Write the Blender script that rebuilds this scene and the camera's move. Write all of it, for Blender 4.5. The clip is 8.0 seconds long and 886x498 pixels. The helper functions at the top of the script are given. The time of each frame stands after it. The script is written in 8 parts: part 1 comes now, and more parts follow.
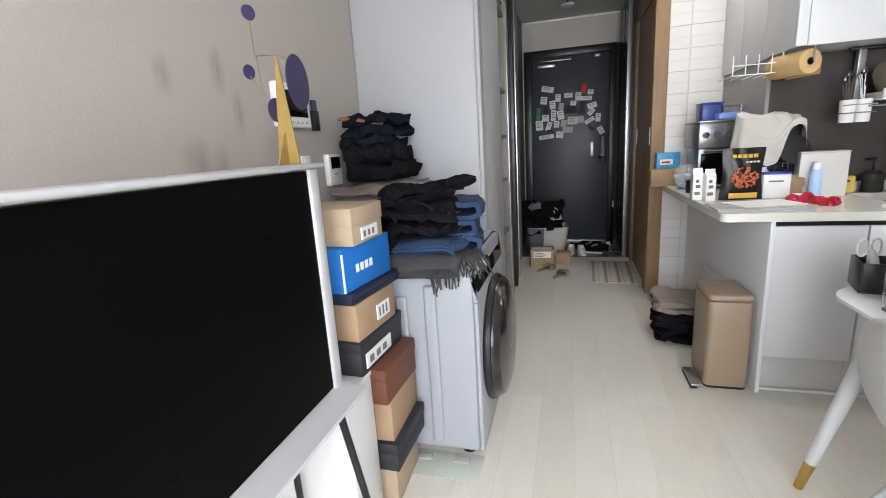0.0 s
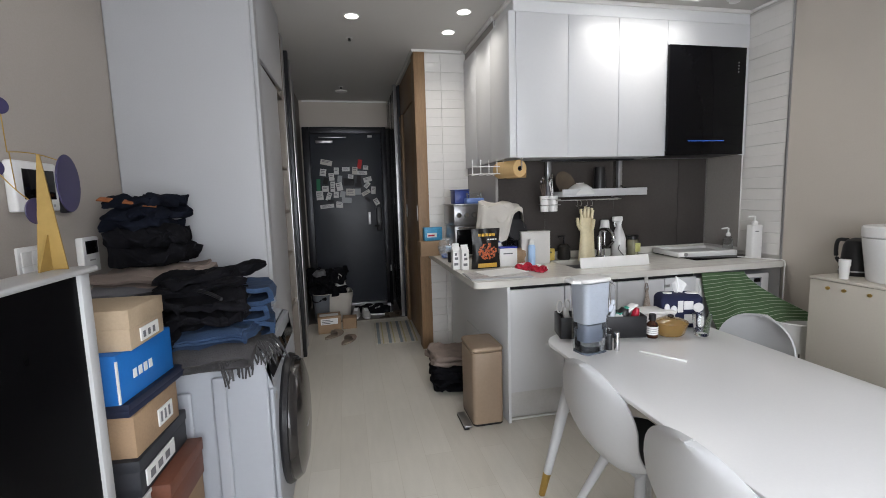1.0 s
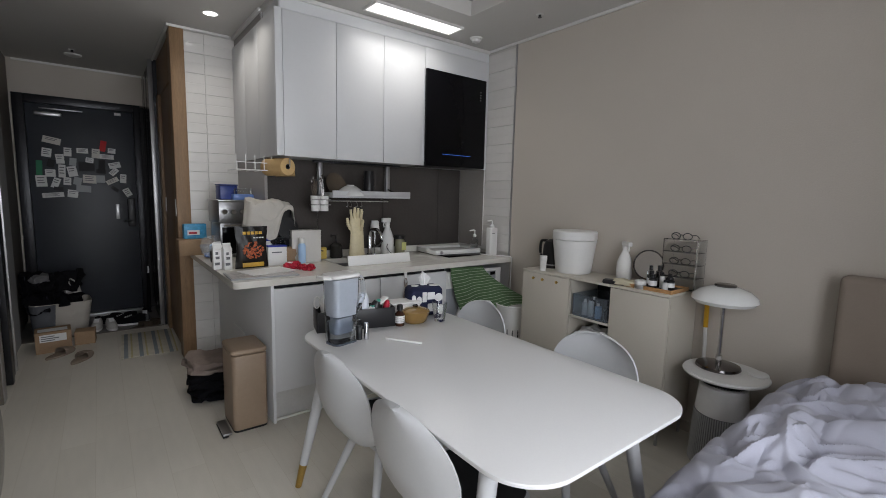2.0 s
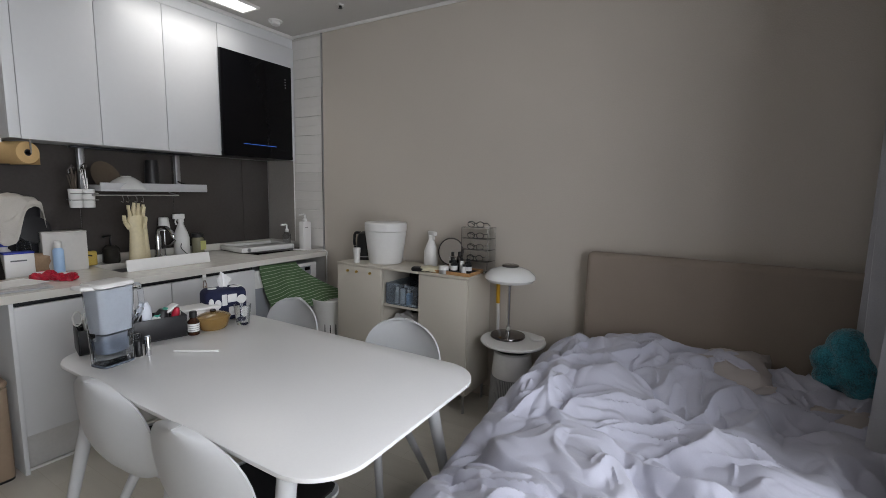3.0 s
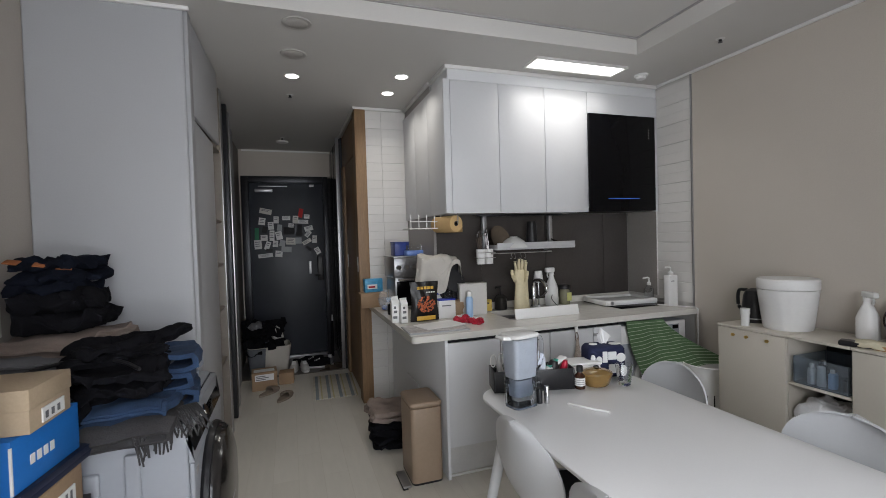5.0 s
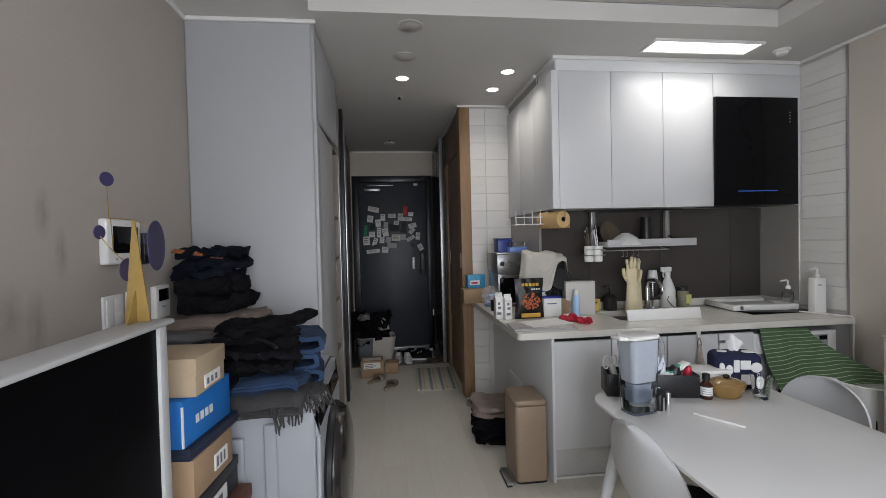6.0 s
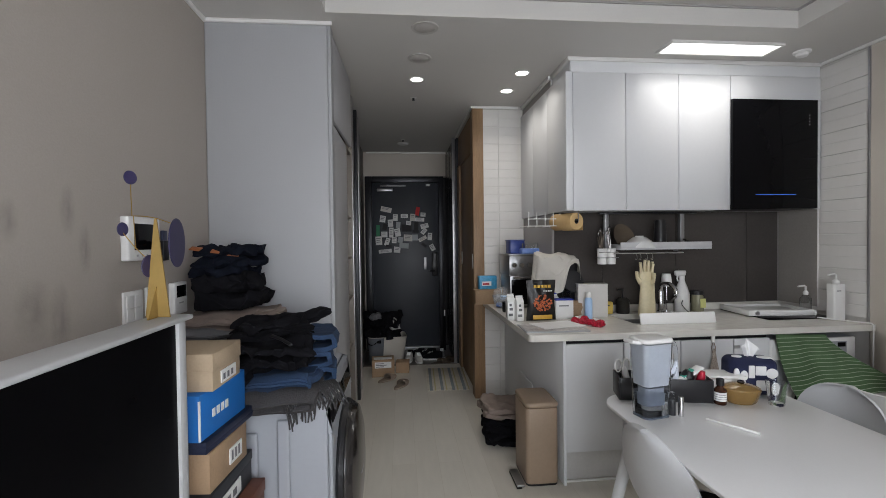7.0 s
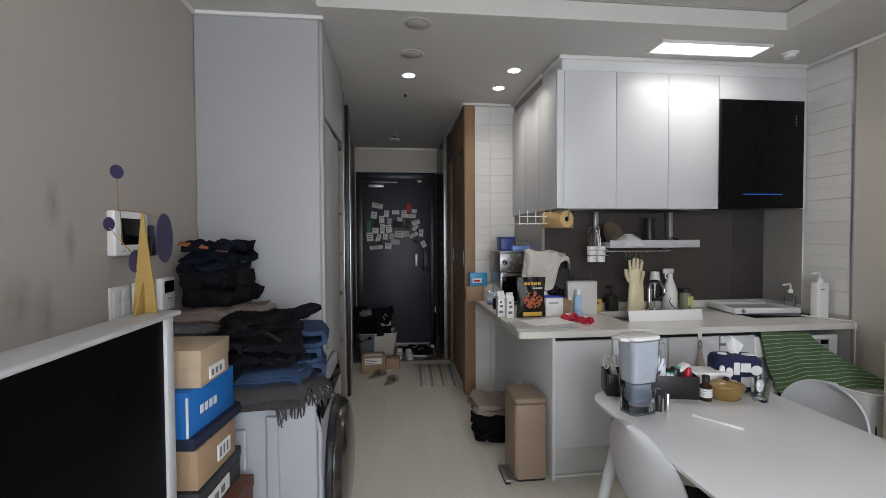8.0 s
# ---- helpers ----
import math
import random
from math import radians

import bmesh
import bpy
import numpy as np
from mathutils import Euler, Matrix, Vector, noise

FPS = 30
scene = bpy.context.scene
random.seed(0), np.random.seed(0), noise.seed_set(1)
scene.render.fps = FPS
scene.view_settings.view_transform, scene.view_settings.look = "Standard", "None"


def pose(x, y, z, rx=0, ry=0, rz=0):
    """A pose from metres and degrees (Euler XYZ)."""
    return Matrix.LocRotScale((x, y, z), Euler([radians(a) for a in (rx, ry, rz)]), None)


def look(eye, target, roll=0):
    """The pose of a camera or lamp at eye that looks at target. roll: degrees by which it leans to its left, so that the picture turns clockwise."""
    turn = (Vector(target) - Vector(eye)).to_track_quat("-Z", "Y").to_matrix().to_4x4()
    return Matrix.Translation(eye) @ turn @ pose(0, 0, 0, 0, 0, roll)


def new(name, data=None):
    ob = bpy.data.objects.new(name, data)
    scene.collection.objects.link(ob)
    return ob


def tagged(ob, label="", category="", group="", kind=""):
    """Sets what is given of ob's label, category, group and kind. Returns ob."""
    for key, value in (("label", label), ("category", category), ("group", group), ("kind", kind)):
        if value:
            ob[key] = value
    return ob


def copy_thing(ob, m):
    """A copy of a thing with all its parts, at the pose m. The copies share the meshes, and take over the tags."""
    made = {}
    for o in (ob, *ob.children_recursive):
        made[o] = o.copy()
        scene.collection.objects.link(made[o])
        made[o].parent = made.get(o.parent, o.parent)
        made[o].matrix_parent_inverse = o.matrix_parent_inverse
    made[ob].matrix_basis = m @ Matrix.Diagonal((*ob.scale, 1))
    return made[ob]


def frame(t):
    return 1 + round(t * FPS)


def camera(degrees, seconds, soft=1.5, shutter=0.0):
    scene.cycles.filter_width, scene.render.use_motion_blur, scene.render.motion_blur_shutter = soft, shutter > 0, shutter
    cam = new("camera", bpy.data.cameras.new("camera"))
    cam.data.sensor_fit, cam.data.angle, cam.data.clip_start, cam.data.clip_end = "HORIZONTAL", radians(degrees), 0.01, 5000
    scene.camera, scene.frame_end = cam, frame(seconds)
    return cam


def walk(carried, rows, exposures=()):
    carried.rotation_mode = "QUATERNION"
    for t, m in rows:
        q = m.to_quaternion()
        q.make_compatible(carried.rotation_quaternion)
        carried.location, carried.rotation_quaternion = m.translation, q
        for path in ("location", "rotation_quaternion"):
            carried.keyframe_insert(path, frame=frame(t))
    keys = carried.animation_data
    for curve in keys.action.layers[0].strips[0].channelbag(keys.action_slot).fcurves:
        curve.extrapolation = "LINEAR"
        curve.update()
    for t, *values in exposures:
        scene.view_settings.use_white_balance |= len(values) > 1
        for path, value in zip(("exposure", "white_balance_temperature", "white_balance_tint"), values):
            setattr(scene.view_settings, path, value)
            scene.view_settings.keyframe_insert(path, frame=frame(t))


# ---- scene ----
cam = camera(89.3, 8.0, soft=0.8, shutter=0.06)
PATH = [
    (0, (0.287, 0.01, 1.308), (-0.254, 1.884, 0.865), -3.6),
    (0.5, (0.257, -0.033, 1.383), (0.324, 1.938, 1.049), -2.1),
    (1, (0.262, -0.155, 1.435), (0.672, 1.788, 1.203), -1.7),
    (1.5, (0.355, -0.274, 1.427), (1.188, 1.533, 1.226), -0.2),
    (2, (0.401, -0.337, 1.442), (1.608, 1.24, 1.204), 1.3),
    (2.2, (0.408, -0.342, 1.44), (1.746, 1.123, 1.191), 1.7),
    (3.3, (0.489, -0.442, 1.454), (2.228, 0.513, 1.198), 0.9),
    (3.5, (0.497, -0.424, 1.46), (2.17, 0.65, 1.239), 0.3),
    (4, (0.419, -0.345, 1.492), (1.823, 1.074, 1.374), 0.0),
    (4.5, (0.353, -0.266, 1.498), (1.386, 1.445, 1.452), -1.0),
    (5, (0.304, -0.22, 1.51), (0.952, 1.672, 1.462), -1.7),
    (5.2, (0.298, -0.212, 1.499), (0.794, 1.725, 1.455), -2.0),
    (6.3, (0.232, -0.203, 1.49), (0.438, 1.786, 1.45), -1.1),
    (6.5, (0.242, -0.213, 1.494), (0.431, 1.778, 1.456), -1.0),
    (7, (0.234, -0.213, 1.49), (0.418, 1.778, 1.452), -0.7),
    (7.5, (0.233, -0.216, 1.489), (0.435, 1.774, 1.444), -0.5),
    (8, (0.237, -0.216, 1.492), (0.459, 1.771, 1.438), -0.3),
]
EXPOSURES = [(0, 0.92), (0.5, 0.82), (1, 0.30), (1.5, -0.12), (2, -0.30), (3.5, -0.30), (4.5, -0.12), (5, -0.10), (6.5, -0.06), (8, -0.04)]
walk(cam, [(t, look(eye, target, roll)) for t, eye, target, roll in PATH], EXPOSURES)

# ---------------------------------------------------------------- world and lights
CEIL = 2.735
world = bpy.data.worlds.new("overcast_sky")
scene.world = world
world.use_nodes = True
wn = world.node_tree
sky = wn.nodes.new("ShaderNodeTexSky")
sky.sky_type, sky.sun_disc = "NISHITA", False
sky.sun_elevation, sky.sun_rotation = radians(35), radians(120)
wn.links.new(sky.outputs[0], wn.nodes["Background"].inputs[0])
wn.nodes["Background"].inputs[1].default_value = 0.1


def lamp(name, kind, where, energy, colour, **settings):
    data = bpy.data.lights.new(name, kind)
    data.energy, data.color = energy, colour
    for key, value in settings.items():
        setattr(data, key, value) if key in ("shape", "size", "size_y", "angle", "shadow_soft_size", "spot_size", "spot_blend", "spread") else None
    ob = new(name, data)
    ob.matrix_world = where
    return ob


sun = lamp("sun", "SUN", look((3, -6, 6), (1, 1, 0)), 0.6, (1.0, 0.97, 0.93), angle=radians(20))
window_glow = lamp("window_skylight", "AREA", look((0.85, -1.60, 1.55), (0.85, 3, 1.2)), 60.0, (0.905, 0.925, 0.985), shape="RECTANGLE", size=2.0, size_y=2.0)
panel_lamp = lamp("led_panel_lamp", "AREA", look((2.328, 2.572, CEIL - 0.035), (2.328, 2.573, 0)), 3.0, (1.0, 0.975, 0.945), shape="RECTANGLE", size=0.70, size_y=0.13, spread=radians(130))
for dx, dy in ((0.368, 3.271), (1.149, 3.094), (1.126, 3.495)):
    lamp("downlight_lamp", "AREA", look((dx, dy, CEIL - 0.022), (dx, dy + 0.001, 0)), 1.4, (1.0, 0.95, 0.885), shape="DISK", size=0.075, spread=radians(125))


# ---------------------------------------------------------------- materials
def mat(name, colour, rough=0.5, metal=0.0, vary=0.06, scale=8.0, fine=60.0, bump=0.0, coat=0.0, alpha=1.0, transmission=0.0, ior=1.45, sheen=0.0, stretch=(1, 1, 1), per_object=0.0, wear=0.0):
    """Principled material with two scales of tone variation, roughness variation and fine relief."""
    m = bpy.data.materials.new(name)
    m.use_nodes = True
    nt = m.node_tree
    b = nt.nodes["Principled BSDF"]
    b.inputs["Roughness"].default_value, b.inputs["Metallic"].default_value = rough, metal
    b.inputs["IOR"].default_value, b.inputs["Transmission Weight"].default_value = ior, transmission
    b.inputs["Coat Weight"].default_value, b.inputs["Sheen Weight"].default_value = coat, sheen
    b.inputs["Alpha"].default_value = alpha
    co = nt.nodes.new("ShaderNodeTexCoord")
    mp = nt.nodes.new("ShaderNodeMapping")
    mp.inputs["Scale"].default_value = stretch
    nt.links.new(co.outputs["Object"], mp.inputs["Vector"])
    big, small = nt.nodes.new("ShaderNodeTexNoise"), nt.nodes.new("ShaderNodeTexNoise")
    for n, s, d in ((big, scale, 3), (small, fine, 4)):
        n.inputs["Scale"].default_value, n.inputs["Detail"].default_value = s, d
        nt.links.new(mp.outputs[0], n.inputs["Vector"])
    add = nt.nodes.new("ShaderNodeMath")
    add.operation = "ADD"
    nt.links.new(big.outputs[0], add.inputs[0])
    nt.links.new(small.outputs[0], add.inputs[1])
    rng = nt.nodes.new("ShaderNodeMapRange")
    rng.inputs["From Min"].default_value, rng.inputs["From Max"].default_value = 0.7, 1.3
    rng.inputs["To Min"].default_value, rng.inputs["To Max"].default_value = 1 - vary, 1 + vary
    nt.links.new(add.outputs[0], rng.inputs["Value"])
    value = rng.outputs[0]
    if per_object:
        info = nt.nodes.new("ShaderNodeObjectInfo")
        r2 = nt.nodes.new("ShaderNodeMapRange")
        r2.inputs["To Min"].default_value, r2.inputs["To Max"].default_value = 1 - per_object, 1 + per_object
        nt.links.new(info.outputs["Random"], r2.inputs["Value"])
        mu = nt.nodes.new("ShaderNodeMath")
        mu.operation = "MULTIPLY"
        nt.links.new(value, mu.inputs[0])
        nt.links.new(r2.outputs[0], mu.inputs[1])
        value = mu.outputs[0]
    mix = nt.nodes.new("ShaderNodeVectorMath")
    mix.operation = "SCALE"
    mix.inputs[0].default_value = colour
    nt.links.new(value, mix.inputs["Scale"])
    nt.links.new(mix.outputs[0], b.inputs["Base Color"])
    rr = nt.nodes.new("ShaderNodeMapRange")
    rr.inputs["To Min"].default_value, rr.inputs["To Max"].default_value = max(0.02, rough - 0.06), min(1, rough + 0.06)
    nt.links.new(big.outputs[0], rr.inputs["Value"])
    nt.links.new(rr.outputs[0], b.inputs["Roughness"])
    if bump:
        bp = nt.nodes.new("ShaderNodeBump")
        bp.inputs["Strength"].default_value, bp.inputs["Distance"].default_value = min(1, bump), 0.004
        nt.links.new(add.outputs[0], bp.inputs["Height"])
        nt.links.new(bp.outputs[0], b.inputs["Normal"])
    return m


def glow(name, colour, strength):
    m = bpy.data.materials.new(name)
    m.use_nodes = True
    b = m.node_tree.nodes["Principled BSDF"]
    b.inputs["Base Color"].default_value = (*colour, 1)
    b.inputs["Emission Color"].default_value, b.inputs["Emission Strength"].default_value = (*colour, 1), strength
    return m


def banded(name, stops, axis, scale, rough=0.85, bump=0.4, detail=120.0):
    """Woven cloth in stripes along one axis: stops of (position, colour)."""
    m = mat(name, (1, 1, 1), rough, vary=0.12, scale=14, fine=detail, bump=bump)
    nt = m.node_tree
    co = nt.nodes.new("ShaderNodeTexCoord")
    sep = nt.nodes.new("ShaderNodeSeparateXYZ")
    nt.links.new(co.outputs["UV" if axis == "U" else "Object"], sep.inputs[0])
    mul = nt.nodes.new("ShaderNodeMath")
    mul.operation, mul.inputs[1].default_value = "MULTIPLY", scale
    nt.links.new(sep.outputs["X" if axis == "U" else axis], mul.inputs[0])
    fr = nt.nodes.new("ShaderNodeMath")
    fr.operation = "FRACT"
    nt.links.new(mul.outputs[0], fr.inputs[0])
    ramp = nt.nodes.new("ShaderNodeValToRGB")
    ramp.color_ramp.interpolation = "CONSTANT"
    while len(ramp.color_ramp.elements) < len(stops):
        ramp.color_ramp.elements.new(0.5)
    for e, (p, c) in zip(ramp.color_ramp.elements, stops):
        e.position, e.color = p, (*c, 1)
    nt.links.new(fr.outputs[0], ramp.inputs[0])
    scale_node = [n for n in nt.nodes if n.type == "VECT_MATH"][0]
    nt.links.new(ramp.outputs[0], scale_node.inputs[0])
    return m


WALLPAPER = mat("beige_wallpaper", (0.53, 0.483, 0.426), 0.8, vary=0.03, scale=1.5, fine=160, bump=0.25)
# Same paper as WALLPAPER, the west wall's dimmer light put into its colour.
WALLPAPER_SHADED = mat("beige_wallpaper_shaded", (0.42, 0.382, 0.34), 0.8, vary=0.035, scale=1.2, fine=160, bump=0.25)
CEILING_PAPER = mat("white_ceiling_paper", (0.58, 0.565, 0.54), 0.85, vary=0.02, scale=2, fine=140, bump=0.15)
WHITE_TRIM = mat("white_trim_paint", (0.74, 0.73, 0.71), 0.45, vary=0.02)
GREY_TRIM = mat("grey_trim", (0.35, 0.34, 0.33), 0.5, vary=0.04)
CABINET_WHITE = mat("white_cabinet_film", (0.70, 0.71, 0.72), 0.4, vary=0.015, scale=2, fine=90)
CABINET_GLOSS = mat("white_gloss_door", (0.64, 0.645, 0.655), 0.38, vary=0.012, scale=2, fine=40)
# White board, greyed so that the wardrobe's shading sits in its colour.
WARDROBE_WHITE = mat("wardrobe_shaded_white", (0.385, 0.39, 0.402), 0.5, vary=0.02, scale=2.5, fine=130, bump=0.08)
TAUPE = mat("taupe_board", (0.20, 0.175, 0.15), 0.5, vary=0.06, scale=4)
DARK_FRAME = mat("dark_aluminium", (0.035, 0.036, 0.04), 0.35, metal=0.6, vary=0.08)
GREY_ALU = mat("brushed_aluminium", (0.45, 0.45, 0.46), 0.35, metal=0.9, vary=0.05, stretch=(1, 1, 12))
TILE_WHITE = mat("white_glazed_tile", (0.66, 0.645, 0.62), 0.12, vary=0.015, scale=5, fine=20, bump=0.05, per_object=0.03)
GROUT = mat("pale_grout", (0.54, 0.525, 0.50), 0.9, vary=0.05, fine=200, bump=0.2)
COUNTER_STONE = mat("white_quartz_worktop", (0.66, 0.64, 0.59), 0.22, vary=0.035, scale=18, fine=260, bump=0.02)
OAK = mat("oak_veneer", (0.25, 0.155, 0.082), 0.5, vary=0.20, scale=3.5, fine=42, bump=0.12, stretch=(9, 9, 0.7))
DARK_TILE = mat("charcoal_backsplash", (0.062, 0.055, 0.051), 0.22, vary=0.10, scale=4, fine=50, bump=0.05)
GREY_PANEL = mat("grey_side_panel", (0.27, 0.255, 0.245), 0.4, vary=0.05, scale=5)
DOOR_PAINT = mat("charcoal_steel_door", (0.036, 0.041, 0.050), 0.42, vary=0.10, scale=3, fine=190, bump=0.12)
BLACK_GLASS = mat("black_glass", (0.004, 0.004, 0.005), 0.08, vary=0.05, ior=1.22)
BLACK_PLASTIC = mat("black_plastic", (0.014, 0.014, 0.016), 0.38, vary=0.10, fine=140, bump=0.05)
SCREEN_BLACK = mat("matte_screen", (0.003, 0.003, 0.0035), 0.30, vary=0.05, ior=1.10)
WHITE_PLASTIC = mat("white_plastic", (0.76, 0.755, 0.74), 0.35, vary=0.02, scale=6)
# White enamel, darkened in colour for the dim light on the drum washer.
WHITE_METAL = mat("shaded_white_enamel", (0.34, 0.358, 0.39), 0.3, vary=0.015, scale=3, bump=0.02)
CHROME = mat("chrome", (0.68, 0.68, 0.69), 0.12, metal=1.0, vary=0.03)
DARK_CHROME = mat("smoked_chrome", (0.16, 0.15, 0.15), 0.14, metal=1.0, vary=0.05)
BRASS = mat("brushed_brass", (0.55, 0.37, 0.12), 0.32, metal=1.0, vary=0.08, fine=120)
TABLE_WHITE = mat("white_laminate", (0.80, 0.80, 0.805), 0.30, vary=0.012, scale=3, fine=120, bump=0.02)
CHAIR_WHITE = mat("white_moulded_plastic", (0.60, 0.61, 0.625), 0.36, vary=0.015, scale=4)
CHAIR_PAD = mat("black_seat_pad", (0.012, 0.012, 0.013), 0.6, vary=0.15, fine=200, bump=0.2)
SIDEBOARD = mat("pale_greige_board", (0.57, 0.53, 0.46), 0.42, vary=0.02, scale=3, fine=90, bump=0.03)
# Near-black for deep recesses, their darkness put into the colour.
SHADOW_BLACK = mat("recess_shadow_black", (0.02, 0.02, 0.022), 0.6, vary=0.1)
CARDBOARD = mat("kraft_cardboard", (0.32, 0.215, 0.13), 0.8, vary=0.10, scale=6, fine=120, bump=0.12)
CARDBOARD_PALE = mat("pale_kraft_board", (0.39, 0.30, 0.205), 0.75, vary=0.07, scale=5, fine=120, bump=0.1)
FOOD_BROWN = mat("burnt_orange_print", (0.42, 0.10, 0.035), 0.45, vary=0.45, scale=60, fine=200)


# ---------------------------------------------------------------- builders
def add_box(bm, x0, y0, z0, x1, y1, z1, bevel=0.0, seg=2):
    """An axis-aligned block with optional rounded edges, added to bm."""
    geom = bmesh.ops.create_cube(bm, size=1.0, matrix=Matrix.Translation(((x0 + x1) / 2, (y0 + y1) / 2, (z0 + z1) / 2)) @ Matrix.Diagonal((abs(x1 - x0), abs(y1 - y0), abs(z1 - z0), 1)))
    if bevel:
        edges = list({e for v in geom["verts"] for e in v.link_edges})
        bmesh.ops.bevel(bm, geom=edges, offset=min(bevel, 0.49 * min(abs(x1 - x0), abs(y1 - y0), abs(z1 - z0))), segments=seg, profile=0.5, affect="EDGES")
    return bm


def box(x0, y0, z0, x1, y1, z1, bevel=0.0, seg=2):
    return add_box(bmesh.new(), x0, y0, z0, x1, y1, z1, bevel, seg)


def lathe(profile, steps=32, centre=(0, 0, 0), bm=None):
    """Turns (radius, z) pairs about the z axis; ends with radius 0 close."""
    bm = bm or bmesh.new()
    rings = []
    for r, z in profile:
        if r <= 1e-5:
            rings.append([bm.verts.new((centre[0], centre[1], centre[2] + z))])
        else:
            rings.append([bm.verts.new((centre[0] + r * math.cos(2 * math.pi * i / steps), centre[1] + r * math.sin(2 * math.pi * i / steps), centre[2] + z)) for i in range(steps)])
    for a, b in zip(rings, rings[1:]):
        for i in range(steps):
            j = (i + 1) % steps
            if len(a) == 1 and len(b) == 1:
                continue
            if len(a) == 1:
                bm.faces.new((a[0], b[j], b[i]))
            elif len(b) == 1:
                bm.faces.new((a[i], a[j], b[0]))
            else:
                bm.faces.new((a[i], a[j], b[j], b[i]))
    bmesh.ops.recalc_face_normals(bm, faces=bm.faces)
    return bm


def tube(points, radius, steps=10, bm=None, taper=None):
    """A round rod along a chain of points; taper gives the end radius."""
    bm = bm or bmesh.new()
    pts = [Vector(p) for p in points]
    rings = []
    n = len(pts)
    for k, p in enumerate(pts):
        d = (pts[min(k + 1, n - 1)] - pts[max(k - 1, 0)]).normalized()
        side = d.cross(Vector((0, 0, 1)) if abs(d.z) < 0.95 else Vector((0, 1, 0))).normalized()
        up = side.cross(d)
        r = radius if taper is None else radius + (taper - radius) * k / (n - 1)
        rings.append([bm.verts.new(p + r * (math.cos(2 * math.pi * i / steps) * side + math.sin(2 * math.pi * i / steps) * up)) for i in range(steps)])
    for a, b in zip(rings, rings[1:]):
        for i in range(steps):
            bm.faces.new((a[i], a[(i + 1) % steps], b[(i + 1) % steps], b[i]))
    bm.faces.new(rings[0]), bm.faces.new(rings[-1])
    bmesh.ops.recalc_face_normals(bm, faces=bm.faces)
    return bm


def arc(points, n=8):
    """A smooth chain (Catmull-Rom) through the points."""
    p = [Vector(q) for q in points]
    p = [2 * p[0] - p[1]] + p + [2 * p[-1] - p[-2]]
    out = []
    for i in range(1, len(p) - 2):
        for k in range(n):
            t = k / n
            a, b, c, d = p[i - 1], p[i], p[i + 1], p[i + 2]
            out.append(0.5 * ((2 * b) + (c - a) * t + (2 * a - 5 * b + 4 * c - d) * t * t + (3 * b - a - 3 * c + d) * t ** 3))
    return out + [p[-2]]


def slab(outline, z0, z1, bevel=0.0, seg=2):
    """A prism over an outline of (x, y)."""
    bm = bmesh.new()
    low = [bm.verts.new((x, y, z0)) for x, y in outline]
    face = bm.faces.new(low)
    top = bmesh.ops.extrude_face_region(bm, geom=[face])
    bmesh.ops.translate(bm, verts=[v for v in top["geom"] if isinstance(v, bmesh.types.BMVert)], vec=(0, 0, z1 - z0))
    bmesh.ops.recalc_face_normals(bm, faces=bm.faces)
    if bevel:
        edges = [e for e in bm.edges if abs(e.verts[0].co.z - e.verts[1].co.z) < 1e-6]
        bmesh.ops.bevel(bm, geom=edges, offset=bevel, segments=seg, profile=0.5, affect="EDGES")
    return bm


def rounded(w, d, r, n=8, cx=0.0, cy=0.0):
    """Outline of a rectangle w by d with corner radius r."""
    out = []
    for k, (sx, sy) in enumerate(((1, 1), (-1, 1), (-1, -1), (1, -1))):
        for i in range(n + 1):
            a = math.pi / 2 * (k + i / n)
            out.append((cx + sx * (w / 2 - r) + r * math.cos(a), cy + sy * (d / 2 - r) + r * math.sin(a)))
    return out


def part(name, bm, material, parent=None, label="", smooth=True):
    """Links a bmesh as one mesh object under a thing or a part."""
    me = bpy.data.meshes.new(name)
    bm.normal_update()
    if smooth:
        for f in bm.faces:
            f.smooth = True
        for e in bm.edges:
            if len(e.link_faces) == 2 and e.calc_face_angle(0) > 0.6:
                e.smooth = False
    bm.to_mesh(me)
    bm.free()
    me.materials.append(material)
    ob = new(name, me)
    if parent is not None:
        ob.parent = parent
    if label:
        ob["label"] = label
    return ob


def thing(name, x, y, z, label, category, group="", kind="", rz=0.0):
    ob = new(name)
    ob.empty_display_size = 0.05
    ob.matrix_basis = pose(x, y, z, 0, 0, rz)
    return tagged(ob, label, category, group, kind)


def setting(name, bm, material, label, category, smooth=False):
    return tagged(part(name, bm, material, None, "", smooth), label, category, "", "structure")


def thicken(bm, t):
    bm.normal_update()
    bmesh.ops.solidify(bm, geom=bm.faces[:], thickness=t)
    bm.normal_update()
    return bm


def turned(bm, m):
    bmesh.ops.transform(bm, matrix=m, verts=bm.verts)
    return bm


def crumple(bm, amount, size, seed=0.0, keep_floor=None):
    """Pushes every point along a smooth noise, for soft things."""
    off = Vector((seed * 7.3, seed * 3.1, seed * 5.7))
    for v in bm.verts:
        n = noise.noise_vector(v.co / size + off) + 0.5 * noise.noise_vector(v.co / (size * 0.45) + off * 2)
        v.co += amount * n
        if keep_floor is not None and v.co.z < keep_floor:
            v.co.z = keep_floor
    return bm


